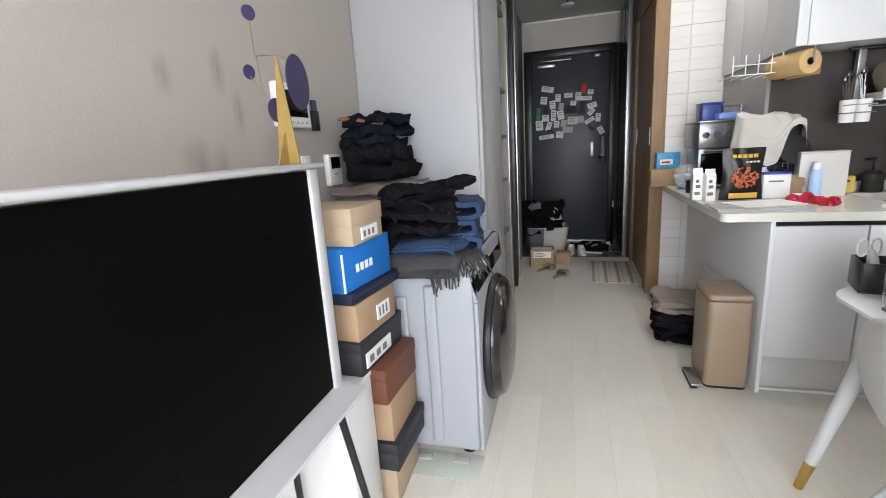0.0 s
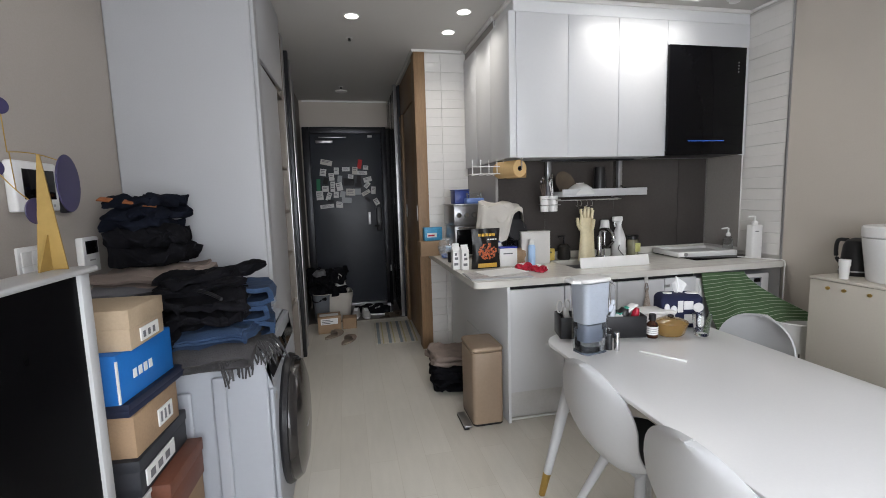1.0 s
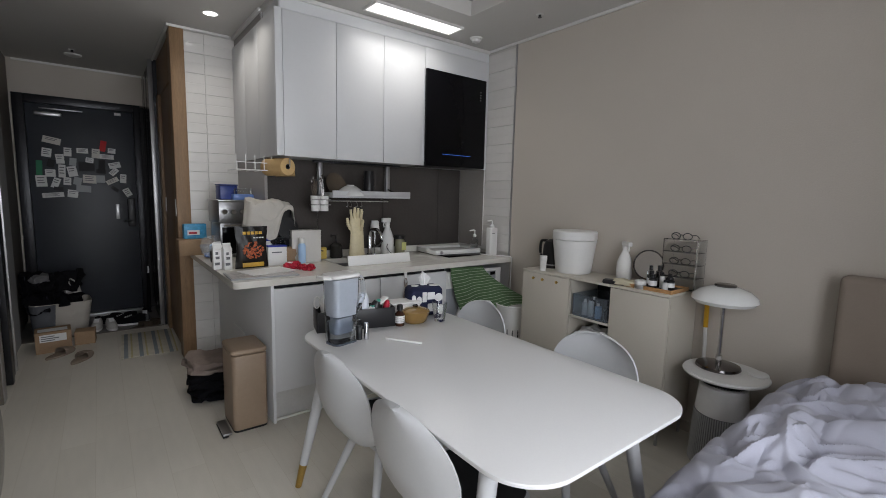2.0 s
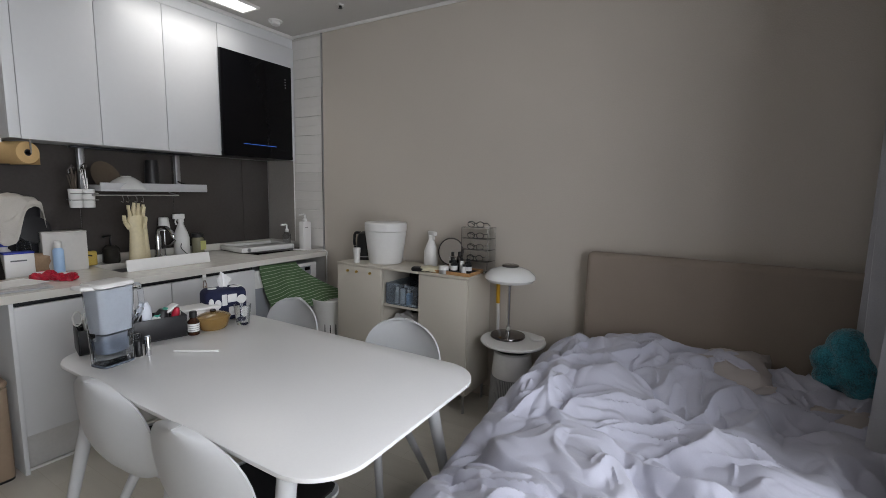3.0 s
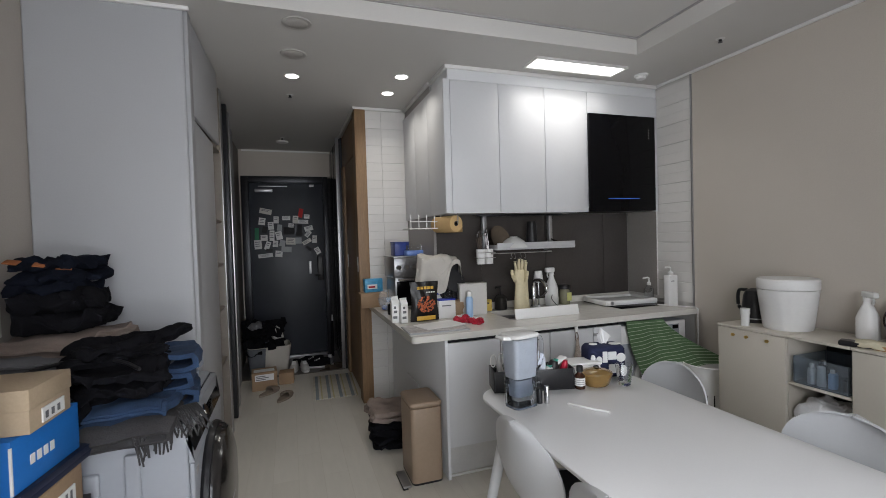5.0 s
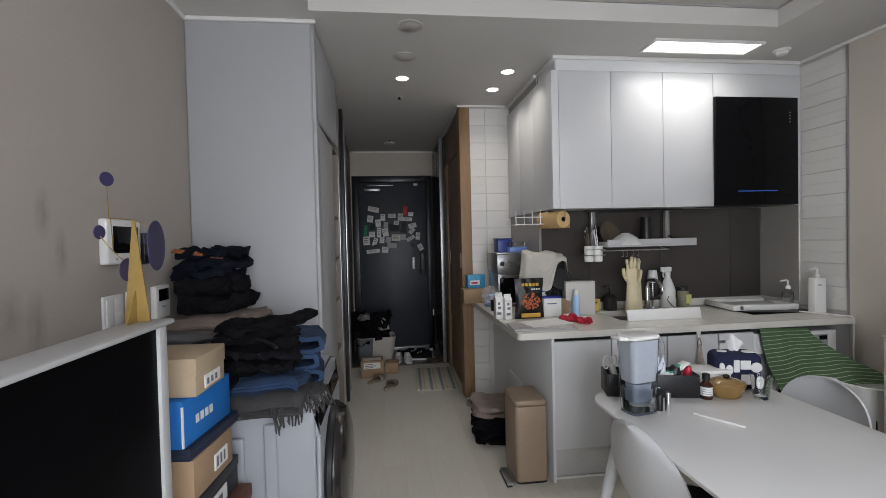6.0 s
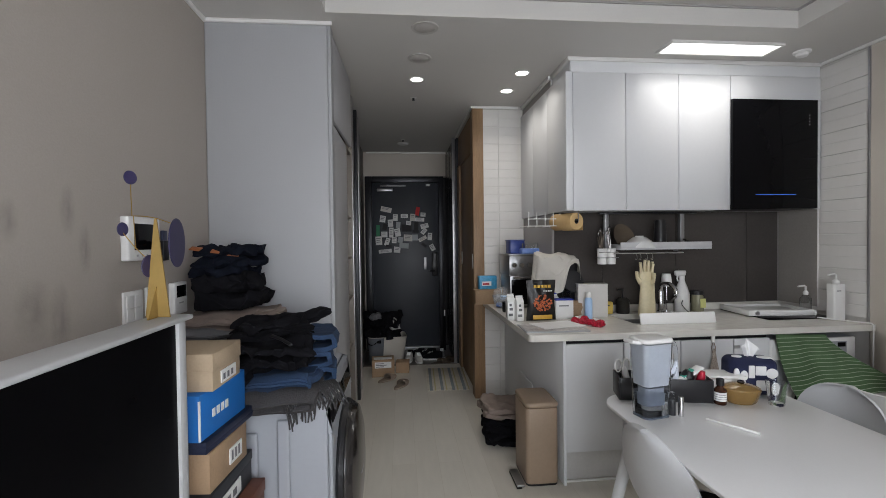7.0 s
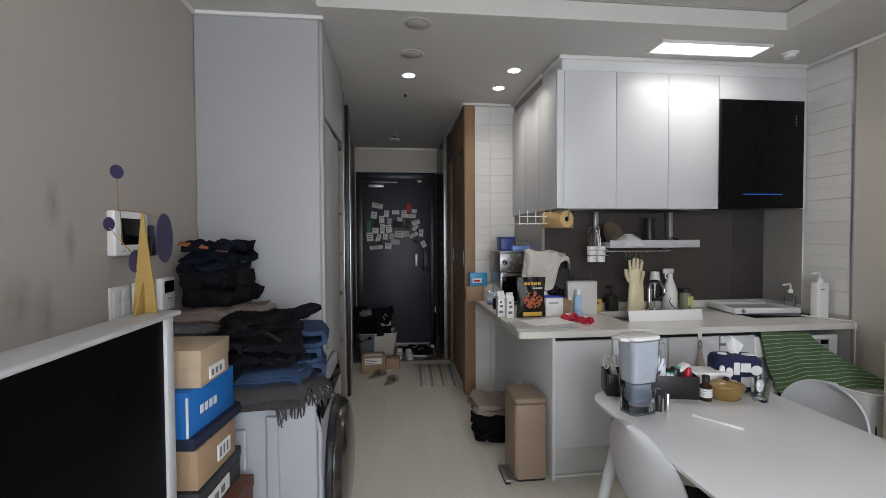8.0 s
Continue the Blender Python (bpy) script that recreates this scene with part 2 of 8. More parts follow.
def soft_block(w, d, h, cuts=14, r=0.5, seed=0.0, amount=0.012, size=0.07):
    """A folded cloth: a rounded pad with creases and drooping edges, base at z = 0."""
    bm = bmesh.new()
    bmesh.ops.create_cube(bm, size=1.0)
    bmesh.ops.subdivide_edges(bm, edges=bm.edges[:], cuts=cuts, use_grid_fill=True)
    for v in bm.verts:
        x, y, z = v.co * 2
        k = max(abs(x), abs(y))
        z *= (1 - 0.35 * k ** 6)
        x *= 1 - 0.10 * abs(z) ** 3 * r
        y *= 1 - 0.10 * abs(z) ** 3 * r
        rr = 1 - 0.08 * (abs(x) * abs(y)) ** 3
        v.co = Vector((x * rr * w / 2, y * rr * d / 2, (z + 1) * h / 2))
    return crumple(bm, amount, size, seed, 0.0)


def carton(name, w, d, h, material, label, where, lid=0.0, group="", lid_material=None, tag=None, category="box", tag_side="x"):
    """A cardboard box, front-left-bottom corner at its own origin, with an overlapping lid, a seam and a paper label."""
    t = thing(name, 0, 0, 0, label, category, group)
    t.matrix_basis = where
    top = h - lid
    body = part("body", box(0, 0, 0, w, d, top if lid else h, 0.003), material, t)
    if lid:
        part("lid", box(-0.003, -0.003, top - 0.002, w + 0.003, d + 0.003, h, 0.003), lid_material or material, t)
    if tag is not None:
        y0, z0, y1, z1, m = tag
        if tag_side == "x":
            lab = part("paper_label", box(w + (0.003 if z1 > top else 0) - 0.001, y0, z0, w + 0.0045, y1, z1), m, t, "white printed paper label")
        else:
            lab = part("paper_label", box(y0, -0.0045, z0, y1, 0.001, z1), m, t, "white printed paper label")
    return t


# ---------------------------------------------------------------- the room
WEST, EAST, SOUTH, DOORWALL, KBACK, TILEWALL = -0.84, 3.27, -1.45, 6.10, 3.15, 3.94

setting("ceiling_main", box(WEST - 0.1, 2.29, CEIL, EAST + 0.1, 6.3, CEIL + 0.16), CEILING_PAPER, "white papered ceiling over the kitchen and corridor", "ceiling")
setting("ceiling_border_east", box(2.62, SOUTH - 0.1, CEIL, EAST + 0.1, 2.29, CEIL + 0.16), CEILING_PAPER, "lower white ceiling border beside the wall", "ceiling")
setting("ceiling_border_west", box(WEST - 0.1, SOUTH - 0.1, CEIL, -0.16, 2.29, CEIL + 0.16), CEILING_PAPER, "lower white ceiling border beside the wall", "ceiling")
setting("ceiling_border_south", box(-0.16, SOUTH - 0.1, CEIL, 2.62, -0.95, CEIL + 0.16), CEILING_PAPER, "lower white ceiling border by the window", "ceiling")
setting("ceiling_tray", box(-0.17, -0.96, CEIL + 0.115, 2.63, 2.30, CEIL + 0.15), CEILING_PAPER, "raised white tray ceiling with a thin dark joint", "ceiling")
gap = bmesh.new()
for x0, y0, x1, y1 in ((-0.16, 2.278, 2.62, 2.29), (2.608, -0.95, 2.62, 2.278), (-0.16, -0.95, -0.148, 2.278)):
    add_box(gap, x0, y0, CEIL + 0.104, x1, y1, CEIL + 0.1145)
setting("tray_joint_trim", gap, GREY_TRIM, "thin dark shadow joint round the tray ceiling", "trim")


def floor_planks():
    """The pale vinyl floor: one sheet in plank relief."""
    m = mat("pale_vinyl_planks", (0.63, 0.60, 0.535), 0.34, vary=0.04, scale=5, fine=70, bump=0.03, stretch=(6, 1, 1))
    nt = m.node_tree
    co = nt.nodes.new("ShaderNodeTexCoord")
    mp = nt.nodes.new("ShaderNodeMapping")
    mp.inputs["Rotation"].default_value = (0, 0, radians(90))
    nt.links.new(co.outputs["Object"], mp.inputs[0])
    br = nt.nodes.new("ShaderNodeTexBrick")
    br.offset = 0.37
    for key, value in (("Scale", 1.0), ("Mortar Size", 0.0012), ("Brick Width", 0.92), ("Row Height", 0.155), ("Mortar Smooth", 0.2)):
        br.inputs[key].default_value = value
    br.inputs["Color1"].default_value, br.inputs["Color2"].default_value, br.inputs["Mortar"].default_value = (1, 1, 1, 1), (0.93, 0.925, 0.915, 1), (0.84, 0.82, 0.79, 1)
    nt.links.new(mp.outputs[0], br.inputs["Vector"])
    sc = [n for n in nt.nodes if n.type == "VECT_MATH"][0]
    mul = nt.nodes.new("ShaderNodeVectorMath")
    mul.operation = "MULTIPLY"
    nt.links.new(sc.outputs[0], mul.inputs[0])
    nt.links.new(br.outputs["Color"], mul.inputs[1])
    nt.links.new(mul.outputs[0], nt.nodes["Principled BSDF"].inputs["Base Color"])
    return m


setting("floor", box(WEST - 0.1, SOUTH - 0.1, -0.12, EAST + 0.1, 5.16, 0.0), floor_planks(), "pale cream wood-pattern vinyl floor", "floor")
ENTRY_TILE = mat("grey_entry_tile", (0.16, 0.15, 0.14), 0.35, vary=0.12, scale=5, fine=90, bump=0.05)
setting("entry_floor", box(-0.5, 5.16, -0.14, 1.1, 6.3, -0.035), ENTRY_TILE, "dark grey tiled entry floor, one step down", "floor")
setting("entry_step_trim", box(-0.26, 5.145, -0.034, 0.88, 5.175, 0.004, 0.002), TAUPE, "dark strip along the edge of the entry step", "trim")

setting("wall_west", box(WEST - 0.1, SOUTH - 0.1, 0, WEST, 6.3, CEIL), WALLPAPER_SHADED, "warm beige papered wall in a shaded tone, with faint grey patches", "wall")
setting("wall_east", box(EAST, SOUTH - 0.1, 0, EAST + 0.1, 2.435, CEIL), WALLPAPER, "warm beige papered wall", "wall")
setting("wall_east_backing", box(EAST + 0.004, 2.445, 0, EAST + 0.1, KBACK, CEIL), GROUT, "grouted wall behind the white tiles", "wall")
setting("tile_edge_trim", box(EAST - 0.012, 2.434, 0.9, EAST + 0.01, 2.446, CEIL - 0.02, 0.002), GREY_ALU, "thin metal edge between tiles and wallpaper", "trim")
setting("wall_kitchen", box(1.385, KBACK, 0, EAST + 0.1, KBACK + 0.79, CEIL), GREY_PANEL, "grey panelled wall block behind the kitchen", "wall")
setting("wall_tile_backing", box(0.912, TILEWALL + 0.004, 0, 1.385, TILEWALL + 0.1, CEIL), GROUT, "grouted wall behind the white tiles", "wall")
setting("wall_entry", box(-0.5, DOORWALL + 0.02, -0.14, -0.262, DOORWALL + 0.15, CEIL), WALLPAPER, "beige wall beside the entrance door", "wall")
setting("wall_entry_over_door", box(-0.262, DOORWALL + 0.02, 2.395, 1.2, DOORWALL + 0.15, CEIL), WALLPAPER, "beige wall above the entrance door", "wall")
setting("wall_entry_closing", box(-0.5, DOORWALL + 0.16, -0.14, 1.2, DOORWALL + 0.2, CEIL), SHADOW_BLACK, "dark wall closing the doorway from outside", "wall")

# window wall behind the camera: opening from -0.25 to 1.95
for name, x0, z0, x1, z1 in (("wall_south_low", WEST, 0, EAST, 0.55), ("wall_south_top", WEST, 2.55, EAST, CEIL), ("wall_south_west", WEST, 0.55, -0.25, 2.55), ("wall_south_east", 1.95, 0.55, EAST, 2.55)):
    setting(name, box(x0, SOUTH - 0.1, z0, x1, SOUTH, z1), WALLPAPER, "beige wall around the window", "wall")
GLASS = mat("clear_glass", (0.95, 0.97, 0.97), 0.02, vary=0.01, transmission=1.0, ior=1.45)
win = thing("window_1", 0.85, SOUTH - 0.05, 0.55, "white framed sliding window onto overcast daylight", "window", kind="structure")
wf = bmesh.new()
for x0, z0, x1, z1 in ((-1.1, 0, -1.04, 2.0), (1.04, 0, 1.1, 2.0), (-1.04, 0, 1.04, 0.06), (-1.04, 1.94, 1.04, 2.0), (-0.03, 0.06, 0.03, 1.94)):
    add_box(wf, x0, -0.03, z0, x1, 0.03, z1, 0.004)
part("window_frame", wf, WHITE_PLASTIC, win)
for x0, x1 in ((-1.04, -0.03), (0.03, 1.04)):
    pane = part("pane", box(x0, -0.004, 0.06, x1, 0.004, 1.94), GLASS, win)
    pane.visible_shadow = False

CURTAIN_CLOTH = mat("grey_curtain_cloth", (0.42, 0.42, 0.44), 0.85, vary=0.06, scale=6, fine=220, bump=0.2, sheen=0.2)
curtain_bm = bmesh.new()
cols, rows_n = 150, 14
grid = []
for j in range(rows_n + 1):
    z = 0.03 + (CEIL - 0.08) * j / rows_n
    line = []
    for i in range(cols + 1):
        u = i / cols
        x = 1.90 + 1.35 * u
        y = -1.06 + 0.055 * math.sin(u * 60 + 0.7 * math.sin(u * 8)) * (1.0 - 0.25 * j / rows_n) + 0.03 * math.sin(u * 17 + z * 0.6) + 0.05 * (1 - j / rows_n) * math.sin(u * 6)
        line.append(curtain_bm.verts.new((x, y, z)))
    grid.append(line)
for j in range(rows_n):
    for i in range(cols):
        curtain_bm.faces.new((grid[j][i], grid[j][i + 1], grid[j + 1][i + 1], grid[j + 1][i]))
thicken(curtain_bm, 0.004)
curtain = thing("curtain", 0, 0, 0, "grey gathered floor-length curtain drawn aside", "curtain")
part("cloth", curtain_bm, CURTAIN_CLOTH, curtain)
part("rail", box(-0.6, -1.10, CEIL - 0.028, 3.25, -1.03, CEIL - 0.002, 0.003), WHITE_PLASTIC, curtain, "white curtain rail")

# ceiling cornice strips
strips = bmesh.new()
for x0, y0, x1, y1 in ((EAST - 0.018, SOUTH, EAST, 2.78), (WEST, SOUTH, WEST + 0.018, 2.40), (WEST + 0.018, 2.382, -0.14, 2.40), (0.905, TILEWALL - 0.018, 1.34, TILEWALL), (-0.24, DOORWALL, 0.86, DOORWALL + 0.018), (0.887, TILEWALL - 0.018, 0.905, 5.2)):
    add_box(strips, x0, y0, CEIL - 0.022, x1, y1, CEIL - 0.001, 0.004)
setting("ceiling_cornice", strips, WHITE_TRIM, "slim white cornice strip under the ceiling", "trim")
base = bmesh.new()
for x0, y0, x1, y1 in ((EAST - 0.012, SOUTH, EAST, 2.43), (WEST, SOUTH, WEST + 0.012, 2.40)):
    add_box(base, x0, y0, 0, x1, y1, 0.07, 0.003)
setting("baseboard", base, WALLPAPER, "low beige skirting board", "baseboard")

# ---------------------------------------------------------------- built-in wardrobe along the corridor
ward = thing("built_in_wardrobe", -0.5, 2.40, 0, "white built-in wardrobe wall with an open taupe niche", "wardrobe")
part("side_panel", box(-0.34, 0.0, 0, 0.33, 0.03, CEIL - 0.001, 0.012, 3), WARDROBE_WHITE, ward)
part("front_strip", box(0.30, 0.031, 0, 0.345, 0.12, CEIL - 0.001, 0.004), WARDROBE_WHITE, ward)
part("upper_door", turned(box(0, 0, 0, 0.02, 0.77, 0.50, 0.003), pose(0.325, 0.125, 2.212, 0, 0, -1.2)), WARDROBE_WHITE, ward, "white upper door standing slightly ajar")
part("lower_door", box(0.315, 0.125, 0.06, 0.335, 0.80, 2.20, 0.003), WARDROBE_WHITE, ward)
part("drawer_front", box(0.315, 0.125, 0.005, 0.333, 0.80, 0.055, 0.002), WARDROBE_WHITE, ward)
part("niche_back", box(-0.30, 0.81, 0, -0.28, 1.24, CEIL - 0.01), TAUPE, ward)
for y0 in (0.805, 1.245):
    part("niche_side", box(-0.30, y0, 0, 0.325, y0 + 0.018, CEIL - 0.01, 0.001), TAUPE, ward)
for z0 in (0.05, 0.62, 1.02, 1.35, 1.68, 2.22):
    part("niche_shelf", box(-0.28, 0.823, z0, 0.315, 1.245, z0 + 0.018, 0.001), TAUPE, ward)
part("edge_post", box(0.27, 1.265, 0, 0.33, 1.36, CEIL - 0.01, 0.002), GREY_ALU, ward)
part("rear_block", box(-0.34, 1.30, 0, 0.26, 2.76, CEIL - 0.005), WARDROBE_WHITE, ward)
part("top_filler", box(-0.30, 0.83, 2.24, 0.30, 1.24, CEIL - 0.004), TAUPE, ward)
slide = thing("sliding_partition", -0.18, 3.78, 0, "dark framed mirror-black sliding partition folded beside the wardrobe", "sliding door", kind="structure")
part("track_frame", box(-0.04, 0.0, 0, 0.0, 0.035, CEIL - 0.01, 0.002), GREY_ALU, slide)
part("stile", box(-0.05, 0.22, 0.01, 0.015, 0.30, CEIL - 0.03, 0.003), DARK_FRAME, slide)
part("stile", box(-0.05, 0.42, 0.01, 0.0, 0.47, CEIL - 0.03, 0.003), DARK_FRAME, slide)
part("glass", box(-0.03, 0.30, 0.02, -0.022, 0.42, CEIL - 0.04), BLACK_GLASS, slide)
part("door_frame", box(-0.045, 0.56, 0, 0.0, 0.60, CEIL - 0.01, 0.002), GREY_ALU, slide)
part("cladding", box(-0.13, 0.62, 0, -0.10, 2.33, CEIL - 0.01, 0.002), TAUPE, slide)
sponge = thing("yellow_note", -0.30, 3.25, 1.037, "small bright yellow packet on a taupe shelf", "packet")
part("packet", box(0, 0, 0, 0.12, 0.05, 0.055, 0.008), mat("yellow_card", (0.75, 0.55, 0.05), 0.5, vary=0.1), sponge)

# ---------------------------------------------------------------- corridor, far side: oak door and shoe cupboard
oak = thing("oak_bathroom_door", 0.905, 3.94, 0, "oak veneered flush door and frame with white latch plates", "door", kind="structure")
part("jamb", box(0.0, -0.012, 0, 0.10, 0.15, CEIL - 0.022, 0.003), OAK, oak)
part("head_panel", box(0.02, 0.15, 2.36, 0.10, 1.22, CEIL - 0.022, 0.002), OAK, oak)
part("door_leaf", box(0.03, 0.155, 0.008, 0.07, 1.05, 2.352, 0.003), OAK, oak)
part("jamb", box(0.005, 1.05, 0, 0.10, 1.22, 2.36, 0.003), OAK, oak)
part("latch_plate", box(-0.006, 0.03, 1.22, 0.0, 0.055, 1.36, 0.002), WHITE_PLASTIC, oak, "white latch plate")
part("latch_plate", box(0.022, 0.98, 1.22, 0.03, 1.005, 1.36, 0.002), WHITE_PLASTIC, oak, "white latch plate")
shoe = thing("shoe_cupboard", 0.86, 5.18, 0, "tall dark mirrored shoe cupboard beside the entrance", "cupboard")
part("body", box(0.02, 0, -0.03, 0.40, 0.90, CEIL - 0.01), DARK_FRAME, shoe)
for y0 in (0.02, 0.32, 0.61):
    part("door", box(-0.002, y0, 0.12, 0.018, y0 + 0.28, CEIL - 0.05, 0.002), BLACK_GLASS, shoe)
part("edge_strip", box(-0.01, -0.012, -0.03, 0.03, 0.0, CEIL - 0.01, 0.002), GREY_ALU, shoe)

# ---------------------------------------------------------------- entrance door
entry = thing("entrance_door", 0.285, DOORWALL, -0.035, "charcoal steel entrance door covered with small paper notes", "door", kind="structure")
frame_bm = bmesh.new()
for x0, z0, x1, z1 in ((-0.545, 0, -0.455, 2.425), (0.475, 0, 0.545, 2.425), (-0.455, 2.34, 0.475, 2.425)):
    add_box(frame_bm, x0, -0.03, z0, x1, 0.10, z1, 0.004)
part("door_frame", frame_bm, DARK_FRAME, entry)
part("door_leaf", box(-0.452, 0.0, 0.045, 0.472, 0.045, 2.337, 0.003), DOOR_PAINT, entry)
part("threshold", box(-0.455, -0.04, 0.0, 0.475, 0.10, 0.04, 0.004), GREY_ALU, entry, "pale metal threshold")
closer = part("door_closer", box(-0.38, -0.055, 2.215, -0.16, 0.0, 2.255, 0.008), GREY_ALU, entry, "silver door closer")
part("closer_arm", box(-0.34, -0.035, 2.285, 0.02, -0.02, 2.298, 0.003), GREY_ALU, closer)
part("alarm_sensor", box(0.30, -0.02, 2.29, 0.36, 0.0, 2.32, 0.004), WHITE_PLASTIC, entry)
lock = part("digital_lock", box(0.372, -0.035, 1.03, 0.45, 0.0, 1.36, 0.012, 3), BLACK_PLASTIC, entry, "black digital lock")
part("lock_lever", tube([(0.41, -0.05, 1.10), (0.335, -0.06, 1.10)], 0.011), BLACK_PLASTIC, lock)
part("tag", box(0.262, -0.008, 1.12, 0.297, 0.0, 1.29, 0.003), GREY_ALU, entry)
PAPERS = [mat("note_paper_%s" % k, c, 0.7, vary=0.06, fine=180) for k, c in (("white", (0.72, 0.72, 0.70)), ("cream", (0.62, 0.60, 0.55)), ("black", (0.02, 0.02, 0.022)), ("grey", (0.38, 0.39, 0.40)), ("red", (0.55, 0.03, 0.03)), ("green", (0.04, 0.22, 0.11)))]
BAR_INK = mat("faded_print", (0.16, 0.16, 0.17), 0.7, vary=0.3, fine=200)
NOTE_SPOTS = [(-0.23, 1.93, 0.15, 0.075, 12, 1), (-0.28, 1.78, 0.08, 0.10, 8, 0), (-0.10, 1.80, 0.065, 0.10, 2, 0), (0.03, 1.825, 0.10, 0.06, 0, 0), (0.15, 1.80, 0.07, 0.11, 4, 1), (0.22, 1.90, 0.055, 0.13, 10, 4), (0.30, 1.845, 0.07, 0.06, 4, 0), (0.25, 1.765, 0.13, 0.055, 3, 0),
         (-0.35, 1.59, 0.05, 0.17, 2, 5), (-0.25, 1.65, 0.06, 0.09, 14, 2), (-0.17, 1.71, 0.07, 0.11, -4, 0), (-0.16, 1.56, 0.06, 0.15, 2, 0), (-0.26, 1.53, 0.085, 0.085, 0, 0), (-0.06, 1.68, 0.06, 0.09, 6, 3), (-0.07, 1.56, 0.08, 0.12, -10, 0), (0.06, 1.63, 0.14, 0.11, 0, 2), (0.20, 1.66, 0.06, 0.12, 3, 2), (0.09, 1.71, 0.07, 0.06, 8, 0),
         (0.32, 1.66, 0.11, 0.07, -14, 0), (0.31, 1.575, 0.09, 0.06, -48, 0), (0.19, 1.575, 0.09, 0.05, 4, 2), (-0.34, 1.43, 0.09, 0.13, -3, 0), (-0.22, 1.41, 0.06, 0.12, 20, 0), (-0.12, 1.435, 0.065, 0.09, 4, 0), (-0.03, 1.44, 0.07, 0.09, 12, 3), (0.08, 1.47, 0.12, 0.10, 3, 1), (0.18, 1.475, 0.08, 0.09, 0, 3), (0.29, 1.455, 0.12, 0.055, -28, 1), (0.395, 1.49, 0.06, 0.11, 4, 0),
         (-0.25, 1.26, 0.18, 0.055, -5, 0), (-0.08, 1.28, 0.09, 0.09, 6, 0), (0.02, 1.345, 0.13, 0.08, 4, 3), (0.31, 1.35, 0.08, 0.04, 38, 2), (0.43, 1.31, 0.065, 0.10, -28, 0), (-0.20, 1.34, 0.08, 0.04, 6, 2)]
for i, (nx, nz, nw, nh, turn, c) in enumerate(NOTE_SPOTS):
    nx, nz, nh = 0.97 * nx - 0.035, 1.385 + 0.866 * (nz - 1.26), 0.92 * nh
    sheet = part("paper_note", turned(box(-nw / 2, -0.0035 - 0.0004 * (i % 5), -nh / 2, nw / 2, 0, nh / 2), pose(nx, 0, nz, 0, turn, 0)), PAPERS[c], entry, smooth=False)
    if c in (0, 1):
        bars = bmesh.new()
        for k in range(2 + i % 2):
            add_box(bars, -nw * 0.36, -0.0065, nh * (0.24 - 0.22 * k), nw * (0.30 - 0.1 * (k % 2)), -0.0028, nh * (0.24 - 0.22 * k) + nh * 0.08)
        part("print_bars", turned(bars, pose(nx, 0, nz, 0, turn, 0)), BAR_INK, sheet, smooth=False)


# ---------------------------------------------------------------- kitchen: upper cabinets
upper = thing("upper_cabinet_run", 1.40, 2.78, 1.69, "white handleless upper kitchen cabinets running to the ceiling", "cabinet")
part("carcass", box(0.0, 0.022, 0.0, 1.866, 0.368, 1.02), CABINET_WHITE, upper)
part("return_carcass", box(-0.004, 0.37, 0.0, -0.0145, 1.155, 1.02), CABINET_WHITE, upper)
part("filler", box(0.002, 0.004, 0.945, 1.864, 0.021, 1.02, 0.002), CABINET_WHITE, upper, "plain white filler under the ceiling")
part("cornice", box(-0.022, -0.012, 1.018, 1.867, 0.36, 1.044, 0.003), WHITE_TRIM, upper)
part("cornice", box(-0.036, 0.36, 1.018, -0.005, 1.156, 1.044, 0.003), WHITE_TRIM, upper)
part("end_panel", box(-0.034, 0.0, -0.004, 0.014, 0.0215, 0.945, 0.001), CABINET_WHITE, upper)
for x0, x1 in ((0.017, 0.392), (0.396, 0.780), (0.784, 1.166)):
    part("door", box(x0, 0.0, -0.006, x1, 0.019, 0.942, 0.0015), CABINET_GLOSS, upper)
part("hood_flap", box(1.170, 0.0, 0.778, 1.864, 0.019, 0.942, 0.0015), CABINET_GLOSS, upper)
part("end_filler", box(1.820, 0.0, -0.006, 1.864, 0.019, 0.775, 0.0015), CABINET_GLOSS, upper, "narrow white filler beside the hood")
for y0, y1 in ((0.024, 0.40), (0.404, 0.78), (0.784, 1.155)):
    part("side_door", box(-0.034, y0, -0.004, -0.016, y1, 0.945, 0.0015), CABINET_GLOSS, upper)
hood = thing("extractor_hood", 2.566, 2.752, 1.688, "glossy black glass extractor hood with a thin blue light line", "extractor hood")
part("body", box(0.004, 0.02, 0.0, 0.646, 0.30, 0.03, 0.002), BLACK_PLASTIC, hood)
part("glass_front", box(0.0, 0.0, 0.0, 0.65, 0.026, 0.774, 0.004), BLACK_GLASS, hood)
part("light_line", box(0.17, -0.002, 0.098, 0.48, 0.001, 0.1015), glow("blue_led", (0.05, 0.2, 0.9), 0.35), hood, "faint blue light line")
for k in range(4):
    part("touch_mark", box(0.58, -0.0015, 0.66 - 0.022 * k, 0.588, 0.001, 0.668 - 0.022 * k), GREY_TRIM, hood)

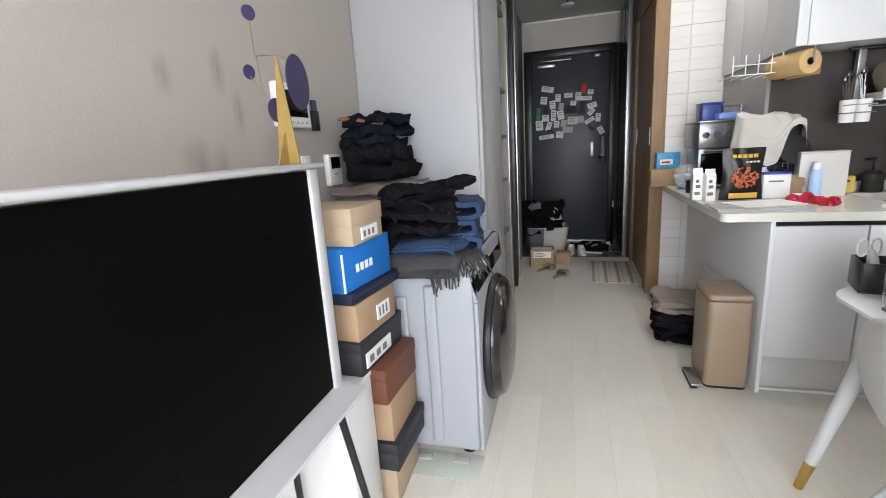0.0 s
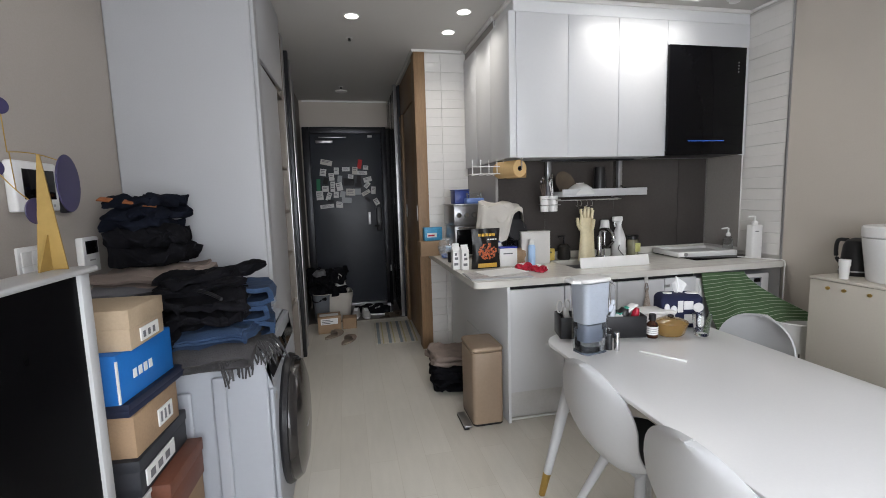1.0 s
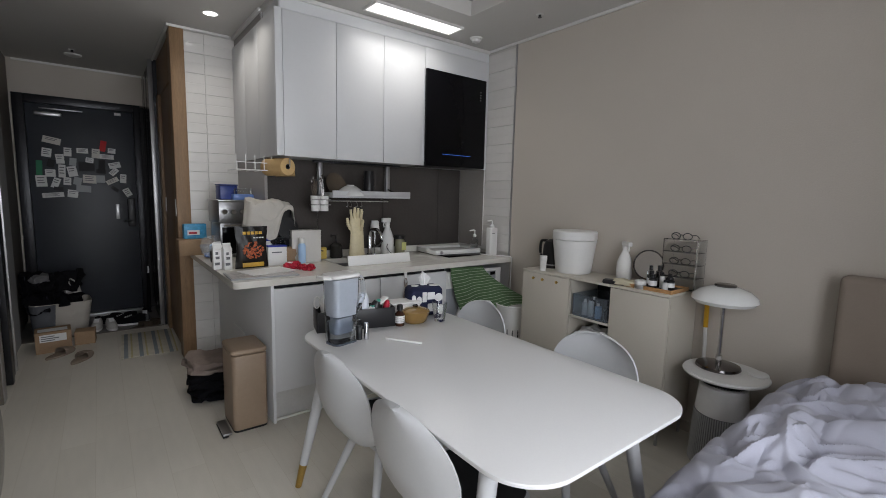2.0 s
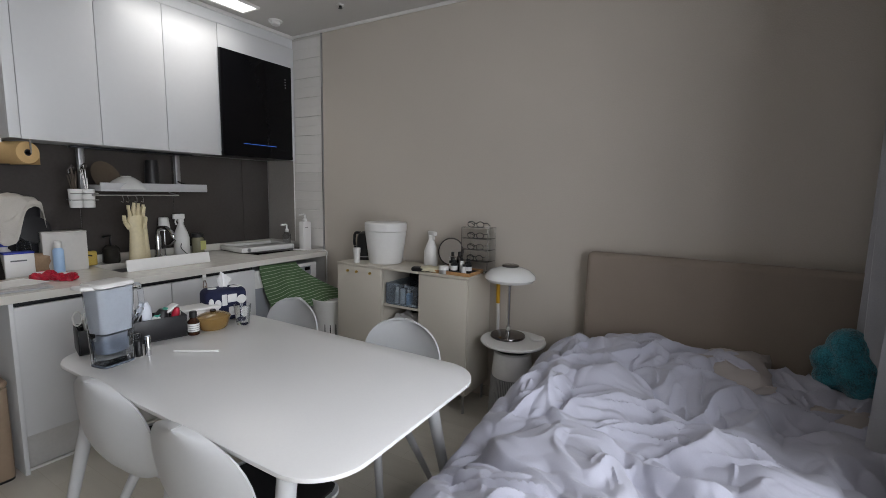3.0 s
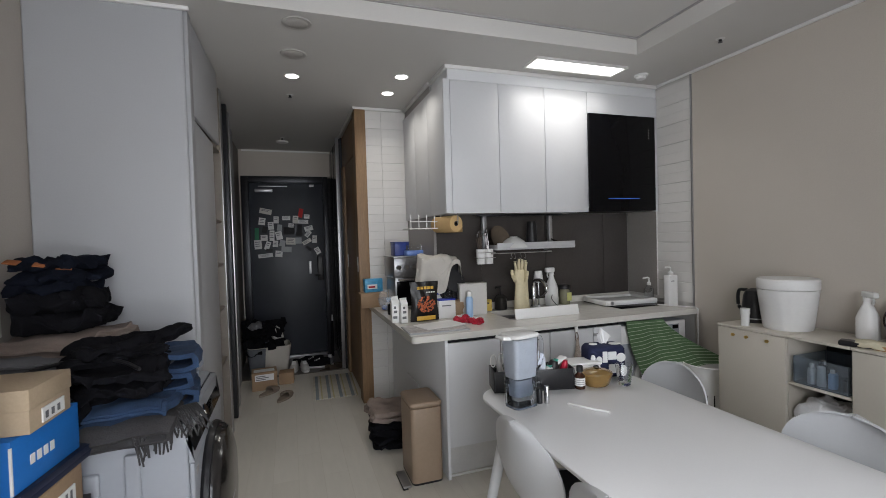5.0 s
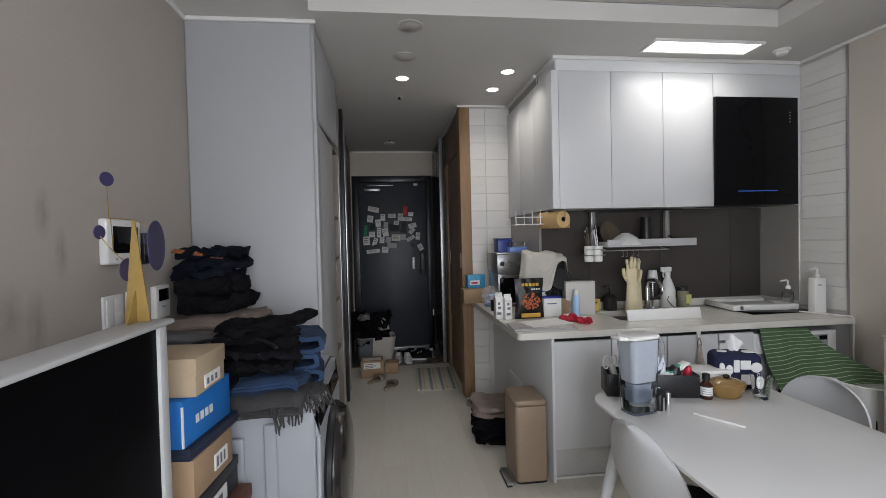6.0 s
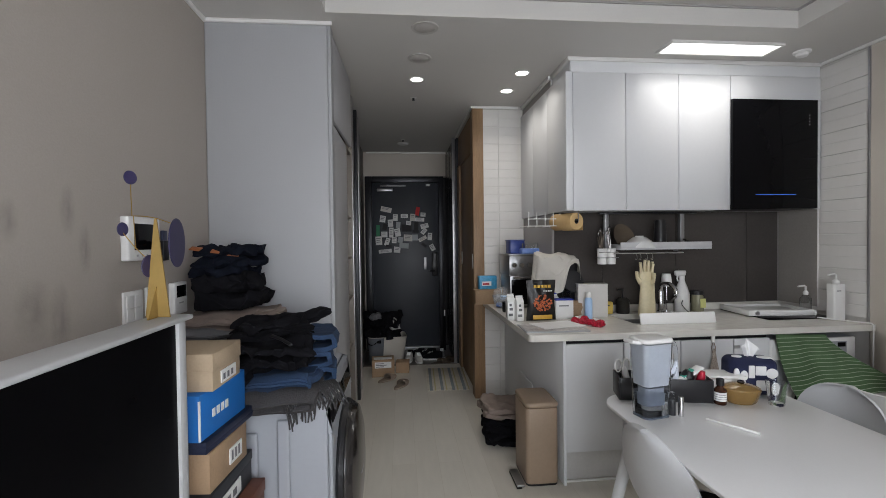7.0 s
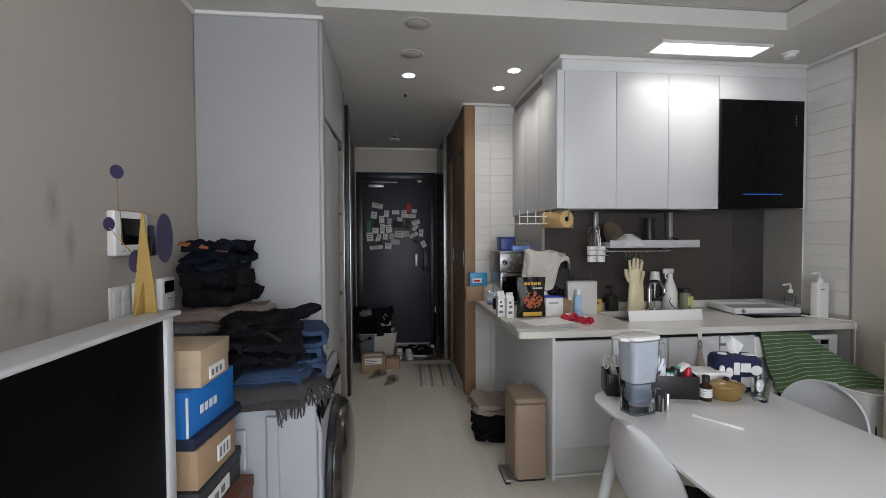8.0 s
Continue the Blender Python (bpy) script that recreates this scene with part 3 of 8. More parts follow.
# ---------------------------------------------------------------- kitchen: worktop and base units
TOP = 0.917
worktop_bm = bmesh.new()
W0, F0 = 0.985, 2.385
worktop = thing("worktop", W0, F0, TOP - 0.04, "off-white quartz worktop wrapping the kitchen corner", "worktop")
SX0, SX1, SY0, SY1 = 1.78 - W0, 2.36 - W0, 2.63 - F0, 3.02 - F0
for x0, y0, x1, y1 in ((0.0, 0.0, SX0, KBACK - F0 - 0.003), (SX1, 0.0, EAST - W0 - 0.016, KBACK - F0 - 0.003), (SX0, 0.0, SX1, SY0), (SX0, SY1, SX1, KBACK - F0 - 0.003), (0.0, KBACK - F0 - 0.003, 0.395, TILEWALL - F0 - 0.018)):
    add_box(worktop_bm, x0, y0, 0, x1, y1, 0.04)
bmesh.ops.remove_doubles(worktop_bm, verts=worktop_bm.verts, dist=0.0005)
inside = [f for f in worktop_bm.faces if any(g is not f and (g.calc_center_median() - f.calc_center_median()).length < 1e-4 for v in f.verts for g in v.link_faces)]
bmesh.ops.delete(worktop_bm, geom=list(set(inside)), context="FACES_ONLY")
corner_edges = [e for e in worktop_bm.edges if abs(e.verts[0].co.x) < 1e-4 and abs(e.verts[1].co.x) < 1e-4 and abs(e.verts[0].co.y) < 1e-4 and abs(e.verts[1].co.y) < 1e-4]
bmesh.ops.bevel(worktop_bm, geom=corner_edges, offset=0.035, segments=6, profile=0.5, affect="EDGES")
part("slab", worktop_bm, COUNTER_STONE, worktop)
part("upstand", box(0.40, KBACK - F0 - 0.022, 0.041, EAST - W0 - 0.016, KBACK - F0 - 0.003, 0.095, 0.003), COUNTER_STONE, worktop)

sink = thing("kitchen_sink", 1.78, 2.63, TOP - 0.2, "stainless steel undermount kitchen sink", "sink")
sb = bmesh.new()
w, d = 0.58, 0.39
for x0, y0, z0, x1, y1, z1 in ((-0.01, -0.01, 0.0, w + 0.01, d + 0.01, 0.006), (-0.01, -0.01, 0.006, -0.002, d + 0.01, 0.158), (w + 0.002, -0.01, 0.006, w + 0.01, d + 0.01, 0.158), (-0.002, -0.01, 0.006, w + 0.002, -0.002, 0.158), (-0.002, d + 0.002, 0.006, w + 0.002, d + 0.01, 0.158)):
    add_box(sb, x0, y0, z0, x1, y1, z1)
part("bowl", sb, mat("brushed_steel_sink", (0.32, 0.32, 0.33), 0.3, metal=1.0, vary=0.06), sink)
part("drain", lathe([(0, 0.008), (0.045, 0.008), (0.05, 0.0065)], 24, (0.29, 0.2, 0)), CHROME, sink)
cover = thing("sink_splash_board", 1.80, 2.60, TOP + 0.001, "white board standing along the front of the sink", "splash guard")
part("board", turned(box(0, 0, 0, 0.53, 0.012, 0.075, 0.005), pose(0, 0, 0, -14, 0, 0)), WHITE_PLASTIC, cover)

part_x = [(1.212, 1.580), (1.584, 1.950), (1.954, 2.300), (2.304, 2.545)]
side_panel = thing("base_end_panel", 1.192, 2.39, 0, "tall white panel closing the end of the base units", "panel")
part("panel", box(0.0, 0.0, 0.0, 0.018, TILEWALL - 2.39 - 0.02, TOP - 0.042, 0.001), CABINET_WHITE, side_panel)
part("service_hatch", box(-0.012, 0.62, 0.16, -0.001, 0.95, 0.42, 0.003), CABINET_WHITE, side_panel)
for i, (x0, x1) in enumerate(part_x):
    unit = thing("base_cabinet", x0, 2.41, 0, "white handleless base kitchen cabinet with a recessed plinth", "cabinet", "base units under the worktop")
    part("body", box(0.001, 0.022, 0.187, x1 - x0 - 0.001, 0.70, 0.845), CABINET_WHITE, unit)
    part("door", box(0.002, 0.0, 0.19, x1 - x0 - 0.002, 0.019, 0.850, 0.0015), CABINET_GLOSS, unit)
    part("plinth", box(0.0, 0.05, 0.0, x1 - x0, 0.066, 0.186), mat("dusty_white_plinth", (0.60, 0.59, 0.57), 0.5, vary=0.05) if i == 0 else bpy.data.materials["dusty_white_plinth"], unit)
    part("grip_channel", box(0.0, 0.03, 0.848, x1 - x0, 0.06, 0.875), DARK_FRAME, unit, "dark recessed grip channel")
part("floor_bead", box(1.212 - 1.192, 0.03, 0.0, 1.35, 0.044, 0.012, 0.003), WHITE_TRIM, side_panel)

wm = thing("under_counter_washer", 2.552, 2.42, 0, "white built-in drum washer under the worktop", "washing machine")
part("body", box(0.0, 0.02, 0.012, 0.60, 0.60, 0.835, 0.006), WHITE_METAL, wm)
fascia = part("fascia", box(0.0, 0.0, 0.70, 0.60, 0.0195, 0.835, 0.006), WHITE_PLASTIC, wm)
part("detergent_drawer", box(0.02, -0.004, 0.72, 0.17, 0.001, 0.82, 0.004), WHITE_PLASTIC, fascia)
part("dial", turned(lathe([(0, 0.022), (0.028, 0.022), (0.032, 0.0), (0, 0.0)], 28), pose(0.32, 0.0, 0.765, 90, 0, 0)), CHROME, fascia)
part("display", box(0.42, -0.003, 0.735, 0.535, 0.001, 0.81, 0.003), mat("display_grey", (0.30, 0.31, 0.33), 0.3), fascia)
part("display_window", box(0.47, -0.0045, 0.775, 0.525, -0.002, 0.803), BLACK_GLASS, fascia)
part("door_ring", turned(lathe([(0.13, 0.0), (0.19, 0.0), (0.195, 0.02), (0.17, 0.035), (0.135, 0.02)], 40), pose(0.30, 0.019, 0.42, 90, 0, 0)), WHITE_PLASTIC, wm)
part("door_glass", turned(lathe([(0, 0.012), (0.08, 0.016), (0.135, 0.02)], 32), pose(0.30, 0.019, 0.42, 90, 0, 0)), BLACK_GLASS, wm)

splash = thing("backsplash", 1.405, KBACK - 0.008, TOP + 0.056, "charcoal tiled kitchen backsplash panel", "backsplash", kind="structure")
for x0, x1 in ((0.0, 0.38), (0.383, 0.98), (0.983, 1.58), (1.583, 1.848)):
    part("slab", box(x0, 0.0, 0.0, x1, 0.007, 0.718, 0.001), DARK_TILE, splash, smooth=False)


side_slab = thing("backsplash_return", EAST + 0.003, 2.80, TOP + 0.056, "smooth grey glazed slab on the wall beside the hob", "backsplash", kind="structure")
part("slab", box(-0.013, 0.0, 0.0, -0.001, KBACK - 2.811, 0.718, 0.001), mat("grey_glazed_slab", (0.33, 0.31, 0.29), 0.18, vary=0.05, scale=3), side_slab, smooth=False)
part("edge_strip", box(-0.015, -0.006, 0.0, -0.001, -0.001, 0.718, 0.001), WHITE_TRIM, side_slab)

# ---------------------------------------------------------------- dining table and chairs
TABLE_TOP = 0.735
table = thing("dining_table", 1.600, 1.088, 0, "white laminate dining table with rounded corners and brass-tipped legs", "table")
part("tabletop", slab(rounded(0.885, 1.575, 0.165, 16), TABLE_TOP - 0.014, TABLE_TOP, 0.003, 2), TABLE_WHITE, table)
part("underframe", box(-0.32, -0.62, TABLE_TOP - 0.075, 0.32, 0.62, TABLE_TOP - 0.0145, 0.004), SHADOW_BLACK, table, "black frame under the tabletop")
for sx, sy in ((-1, 1), (1, 1), (-1, -1), (1, -1)):
    top = Vector((sx * 0.345, sy * 0.56, TABLE_TOP - 0.0145))
    foot = Vector((sx * 0.495, sy * 0.625, 0.0))
    knee = top.lerp(foot, 0.84)
    leg = part("leg", tube([top, top.lerp(foot, 0.5), knee], 0.030, 18, taper=0.019), CHAIR_WHITE, table)
    part("brass_tip", tube([knee, foot], 0.0195, 18, taper=0.015), BRASS, leg, "brushed brass leg tip")


def shell_chair():
    """A moulded shell chair facing +x, seat at 0.42 m."""
    t = thing("shell_chair", 0, 0, 0, "white moulded shell dining chair with black seat pad", "chair", "chairs round the table")
    bm = bmesh.new()
    nu, nv = 22, 26
    grid = []
    for j in range(nv + 1):
        v = j / nv
        row = []
        for i in range(nu + 1):
            u = 2 * i / nu - 1
            if v < 0.5:
                s = v / 0.5
                x = 0.235 - 0.40 * s
                z = 0.405 - 0.018 * math.sin(math.pi * s) + 0.012 * (1 - s) ** 3 * -2
                half = 0.195 + 0.03 * math.sin(math.pi * min(1, s * 0.75))
                lift = 0.055 * abs(u) ** 3 * (0.35 + s)
                back = 0.0
            else:
                s = math.sin((v - 0.5) / 0.5 * math.pi / 2)
                x = -0.165 - 0.055 * math.sin(min(1, s * 2.2) * math.pi / 2) - 0.055 * s
                z = 0.405 + 0.390 * s ** 1.12
                half = 0.235 * max(0.0, 1 - max(0.0, (s - 0.12) / 0.88) ** 4.6) ** 0.5 + 0.004
                half = min(half, 0.222 + 0.022 * s)
                lift = 0.055 * abs(u) ** 3 * (1.35 * (1 - s) ** 2)
                back = 0.035 * abs(u) ** 2 * math.sin(math.pi * min(1, 0.18 + 0.8 * (1 - s))) + 0.015 * abs(u) ** 2
            drop = 0.0
            if v < 0.1:
                half *= 1 - 0.12 * (0.1 - v) / 0.1
                x -= 0.04 * abs(u) ** 3 * (0.1 - v) / 0.1
            row.append(bm.verts.new((x + back, u * half, z + lift - drop)))
        grid.append(row)
    for j in range(nv):
        for i in range(nu):
            bm.faces.new((grid[j][i], grid[j][i + 1], grid[j + 1][i + 1], grid[j + 1][i]))
    bmesh.ops.recalc_face_normals(bm, faces=bm.faces)
    bm.normal_update()
    inner = []
    for row in grid[1:int(0.74 * nv)]:
        inner.append([(v.co.copy(), v.normal * (1 if v.normal.dot(Vector((0.1, 0, 0.85)) - v.co) > 0 else -1)) for v in row[1:-1]])
    thicken(bm, 0.008)
    part("shell", bm, CHAIR_WHITE, t)
    pad = bmesh.new()
    lift_in = [[pad.verts.new(c + n * 0.014) for c, n in row] for row in inner]
    for r0, r1 in zip(lift_in, lift_in[1:]):
        for i in range(len(r0) - 1):
            pad.faces.new((r0[i], r0[i + 1], r1[i + 1], r1[i]))
    bmesh.ops.recalc_face_normals(pad, faces=pad.faces)
    part("seat_pad", thicken(pad, 0.006), CHAIR_PAD, t, "black padded seat cushion")
    part("mount", box(-0.10, -0.11, 0.365, 0.16, 0.11, 0.385, 0.006), CHAIR_WHITE, t)
    for sx, sy in ((1, 1), (1, -1), (-1, 1), (-1, -1)):
        top, foot = Vector((0.03 + sx * 0.09, sy * 0.09, 0.372)), Vector((0.03 + sx * 0.21, sy * 0.21, 0.0))
        part("leg", tube([top, top.lerp(foot, 0.5), foot], 0.021, 14, taper=0.013), CHAIR_WHITE, t)
    return t


first = shell_chair()
first.matrix_basis = pose(1.355, 1.345, 0, 0, 0, 4)
copy_thing(first, pose(1.345, 0.79, 0, 0, 0, 3))
copy_thing(first, pose(2.035, 1.675, 0, 0, 0, 178))
copy_thing(first, pose(2.05, 0.865, 0, 0, 0, 182))

# ---------------------------------------------------------------- sideboard units along the beige wall
SB_TOP = 0.912


def sideboard_unit(y0, y1, knobs, label):
    t = thing("sideboard_cabinet", 2.91, y0, 0, label, "cabinet", "sideboard units")
    d, w = EAST - 2.91 - 0.02, y1 - y0
    part("body", box(0.02, 0.002, 0.13, d, w - 0.002, SB_TOP - 0.016), SIDEBOARD, t)
    part("top_panel", box(-0.004, 0.001, SB_TOP - 0.015, d, w - 0.001, SB_TOP, 0.002), SIDEBOARD, t)
    part("door", box(0.0, 0.004, 0.132, 0.0185, w - 0.004, SB_TOP - 0.018, 0.002), SIDEBOARD, t)
    for x in (0.03, d - 0.03):
        for y in (0.03, w - 0.03):
            part("leg", tube([(x, y, 0.131), (x, y, 0.0)], 0.009, 10), GREY_ALU, t)
    for k in knobs:
        part("knob", turned(lathe([(0, 0.018), (0.009, 0.016), (0.010, 0.008), (0.005, 0.004), (0.006, 0)], 14), pose(-0.001, k, SB_TOP - 0.055, 0, -90, 0)), BRASS, t, "small brass knob")
    return t


sideboard_unit(1.522, 1.945, (0.10, 0.225, 0.31), "pale greige sideboard cabinet with small knobs on thin legs")
sideboard_unit(0.842, 1.215, (), "pale greige sideboard cabinet on thin metal legs")
openu = thing("open_shelf_unit", 2.91, 1.217, 0, "pale greige open shelf unit between two cabinets", "shelf")
# The back is black to paint the shade inside the niche.
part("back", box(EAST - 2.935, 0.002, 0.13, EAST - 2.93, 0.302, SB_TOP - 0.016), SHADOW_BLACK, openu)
part("top_panel", box(-0.004, 0.001, SB_TOP - 0.015, 0.34, 0.302, SB_TOP, 0.002), SIDEBOARD, openu)
part("shelf", box(0.01, 0.003, 0.638, 0.333, 0.301, 0.652, 0.002), SIDEBOARD, openu)
part("base_board", box(0.01, 0.003, 0.13, 0.333, 0.301, 0.145, 0.002), SIDEBOARD, openu)
for x in (0.04, 0.30):
    part("leg", tube([(x, 0.15, 0.131), (x, 0.15, 0.0)], 0.009, 10), GREY_ALU, openu)

# ---------------------------------------------------------------- side table that is also an air purifier, with the mushroom lamp
st = thing("purifier_side_table", 3.045, 0.58, 0, "round white air-purifier side table on a grey drum base", "side table")
GREY_BASE = mat("grey_woven_drum", (0.20, 0.20, 0.205), 0.7, vary=0.1, fine=240, bump=0.3)
part("drum", lathe([(0, 0), (0.135, 0), (0.138, 0.01), (0.126, 0.30), (0, 0.30)], 48), GREY_BASE, st)
ribs = bmesh.new()
for k in range(72):
    a = 2 * math.pi * k / 72
    tube([(0.141 * math.cos(a), 0.141 * math.sin(a), 0.012), (0.129 * math.cos(a), 0.129 * math.sin(a), 0.298)], 0.0032, 5, ribs)
part("ribbed_intake", ribs, mat("pale_grey_rib_plastic", (0.42, 0.42, 0.42), 0.5, vary=0.04), st, "pale grey vertical intake ribs")
part("body", lathe([(0, 0.301), (0.126, 0.301), (0.128, 0.31), (0.116, 0.452), (0.10, 0.462), (0, 0.462)], 40), WHITE_PLASTIC, st)
vent = bmesh.new()
for k in range(48):
    a = 2 * math.pi * k / 48
    add = bmesh.ops.create_cube(vent, size=1.0, matrix=Matrix.Rotation(a, 4, "Z") @ Matrix.Translation((0.098, 0, 0.482)) @ Matrix.Diagonal((0.02, 0.005, 0.038, 1)))
part("air_grille", vent, BLACK_PLASTIC, st, "dark slotted air grille")
part("neck", lathe([(0.086, 0.462), (0.086, 0.502)], 32), BLACK_PLASTIC, st)
part("round_top", lathe([(0, 0.50), (0.17, 0.502), (0.20, 0.512), (0.205, 0.522), (0.20, 0.530), (0.185, 0.528), (0, 0.524)], 56), WHITE_PLASTIC, st)
ml = thing("mushroom_table_lamp", 3.09, 0.635, 0.526, "unlit mushroom table lamp with white glass shade and smoked chrome stem", "table lamp")
part("base", lathe([(0, 0), (0.108, 0), (0.112, 0.006), (0.108, 0.016), (0.06, 0.024), (0.016, 0.028), (0, 0.028)], 48), DARK_CHROME, ml)
part("stem", lathe([(0.016, 0.026), (0.016, 0.07), (0.011, 0.075), (0.0105, 0.33), (0.018, 0.335), (0.018, 0.37), (0, 0.37)], 24), CHROME, ml)
OPAL = mat("opal_white_glass", (0.80, 0.81, 0.80), 0.10, vary=0.01, coat=0.5)
shade = part("shade", lathe([(0.02, 0.352), (0.09, 0.356), (0.145, 0.366), (0.162, 0.385), (0.155, 0.408), (0.12, 0.437), (0.07, 0.455), (0.05, 0.458), (0, 0.458)], 56), OPAL, ml, "glossy white glass shade")
part("cap", lathe([(0.052, 0.456), (0.054, 0.466), (0.048, 0.470), (0, 0.470)], 32), DARK_CHROME, ml)
puck = thing("white_charger_puck", 3.135, 0.455, 0.527, "small white wireless charger puck on the side table", "charger")
part("puck", lathe([(0, 0), (0.045, 0), (0.05, 0.006), (0.045, 0.014), (0, 0.015)], 32), WHITE_PLASTIC, puck)

# ---------------------------------------------------------------- bed
LINEN = mat("pale_lilac_cotton", (0.44, 0.445, 0.525), 0.85, vary=0.04, scale=9, fine=260, bump=0.15, sheen=0.25)
PILLOW_LINEN = mat("taupe_grey_cotton", (0.40, 0.36, 0.34), 0.85, vary=0.05, scale=9, fine=260, bump=0.15, sheen=0.2)
MATTRESS = mat("taupe_fitted_sheet", (0.42, 0.38, 0.36), 0.85, vary=0.05, fine=220, bump=0.2)
HEAD_FABRIC = mat("taupe_headboard_fabric", (0.275, 0.225, 0.185), 0.85, vary=0.06, scale=5, fine=320, bump=0.3, sheen=0.1)
BED_X0, BED_X1, BED_Y0, BED_Y1 = 1.18, 3.12, -1.08, 0.24
bed = thing("bed", (BED_X0 + BED_X1) / 2, (BED_Y0 + BED_Y1) / 2, 0, "double bed with a taupe upholstered headboard, unmade", "bed")
hw, hd = (BED_X1 - BED_X0) / 2, (BED_Y1 - BED_Y0) / 2
part("base", box(-hw, -hd + 0.02, 0.05, hw, hd + 0.05, 0.26, 0.03, 3), mat("charcoal_bed_fabric", (0.06, 0.058, 0.062), 0.9, vary=0.1, scale=6, fine=240, bump=0.3), bed, "charcoal fabric bed base")
part("mattress", box(-hw, -hd, 0.262, hw, hd, 0.47, 0.05, 4), MATTRESS, bed)
part("headboard", box(hw + 0.01, -hd - 0.05, 0.02, hw + 0.105, hd - 0.06, 1.115, 0.035, 4), HEAD_FABRIC, bed, "taupe fabric headboard")
for sx, sy in ((-1, -1), (-1, 1), (1, -1), (1, 1)):
    part("leg", tube([(sx * (hw - 0.1), sy * (hd - 0.1), 0.055), (sx * (hw - 0.1), sy * (hd - 0.1), 0)], 0.025, 12), BLACK_PLASTIC, bed)


def bed_support(x, y):
    """Height of what carries the duvet: mattress, bunched filling and the rounded near side."""
    z = 0.505 + 0.15 * np.exp(-((x - 2.84) / 0.34) ** 2 - ((y + 0.12) / 0.36) ** 2)
    z = z + 0.075 * np.exp(-((x - 2.15) / 0.28) ** 2 - ((y - 0.02) / 0.26) ** 2) + 0.05 * np.exp(-((x - 2.3) / 0.25) ** 2 - ((y + 0.62) / 0.22) ** 2) + 0.07 * np.exp(-((x - 2.95) / 0.30) ** 2 - ((y + 0.75) / 0.40) ** 2)
    side = np.clip((y - 0.27) / 0.17, 0, 1)
    foot = np.clip((1.20 - x) / 0.16, 0, 1)
    drop = np.maximum(side, foot)
    return z * (1 - drop ** 1.6) + 0.12 * drop ** 1.6


def duvet_height(x, y):
    """Loft of the cover above its support: rounded puffs parted by sharp creases, with a few long tension folds."""
    p = Vector((x, y, 0))
    w = noise.noise_vector(p * 2.2 + Vector((3, 1, 7)))
    w2 = noise.noise_vector(p * 6.0 + Vector((9, 2, 4)))
    q = p + 0.16 * w + 0.035 * w2
    puff = 0.0
    for scale, amp, seed in ((1.5, 0.085, 1.7), (2.9, 0.060, 5.2), (5.2, 0.034, 9.1), (10.0, 0.010, 2.8)):
        n = abs(noise.noise(Vector((q.x * scale, q.y * scale, seed))))
        puff += amp * min(0.75, n * 1.7) ** 0.7
    crest = 0.0
    for scale, amp, ang, seed in ((2.4, 0.046, 0.9, 3.3), (3.8, 0.038, -0.6, 7.7), (6.0, 0.030, 1.9, 1.1), (9.0, 0.017, 0.3, 4.9)):
        c, s_ = math.cos(ang), math.sin(ang)
        n = abs(noise.noise(Vector(((q.x * c + q.y * s_) * scale * 0.45, (q.y * c - q.x * s_) * scale * 1.3, seed))))
        crest = max(crest, amp * max(0.0, 1 - n * 5.5) ** 1.2)
    return puff + crest


def duvet_mesh():
    """A rumpled duvet cover over the bed, hanging over the near side and the foot."""
    nx, ny = 330, 270
    v, u = np.meshgrid(np.linspace(0, 1, ny), np.linspace(0, 1, nx), indexing="ij")
    y = -1.10 + 1.55 * v
    head = 3.03 - 0.05 * np.clip((-0.35 - y) / 0.5, 0, 1)
    x = 1.04 + (head - 1.04) * u
    puff = np.array([[duvet_height(x[j, i], y[j, i]) for i in range(nx)] for j in range(ny)])
    base = bed_support(x, y)
    flat = np.clip(1 - np.maximum((y - 0.19) / 0.20, (1.20 - x) / 0.14), 0.15, 1)
    z = base + puff * flat - 0.04
    out = puff * (1 - flat)
    p = np.stack([x - 0.5 * out * (x < 1.2), y + 0.2 * out, z], axis=-1)
    for k in range(2):
        p[1:-1, 1:-1] = 0.76 * p[1:-1, 1:-1] + 0.06 * (p[2:, 1:-1] + p[:-2, 1:-1] + p[1:-1, 2:] + p[1:-1, :-2])
    bm = bmesh.new()
    grid = [[bm.verts.new(c) for c in row] for row in p.tolist()]
    for r0, r1 in zip(grid, grid[1:]):
        for i in range(len(r0) - 1):
            bm.faces.new((r0[i], r0[i + 1], r1[i + 1], r1[i]))
    return bm


duvet = thing("duvet", 0, 0, 0, "pale lilac-grey cotton duvet heaped in loose folds on a bed", "duvet")
part("cover", duvet_mesh(), LINEN, duvet)
part("hem", tube([(1.35 + 0.16 * k, 0.385 + 0.012 * math.sin(k * 2.1), 0.26 + 0.02 * math.sin(k * 1.3)) for k in range(10)], 0.02, 10), LINEN, duvet, "rolled hem of the duvet")


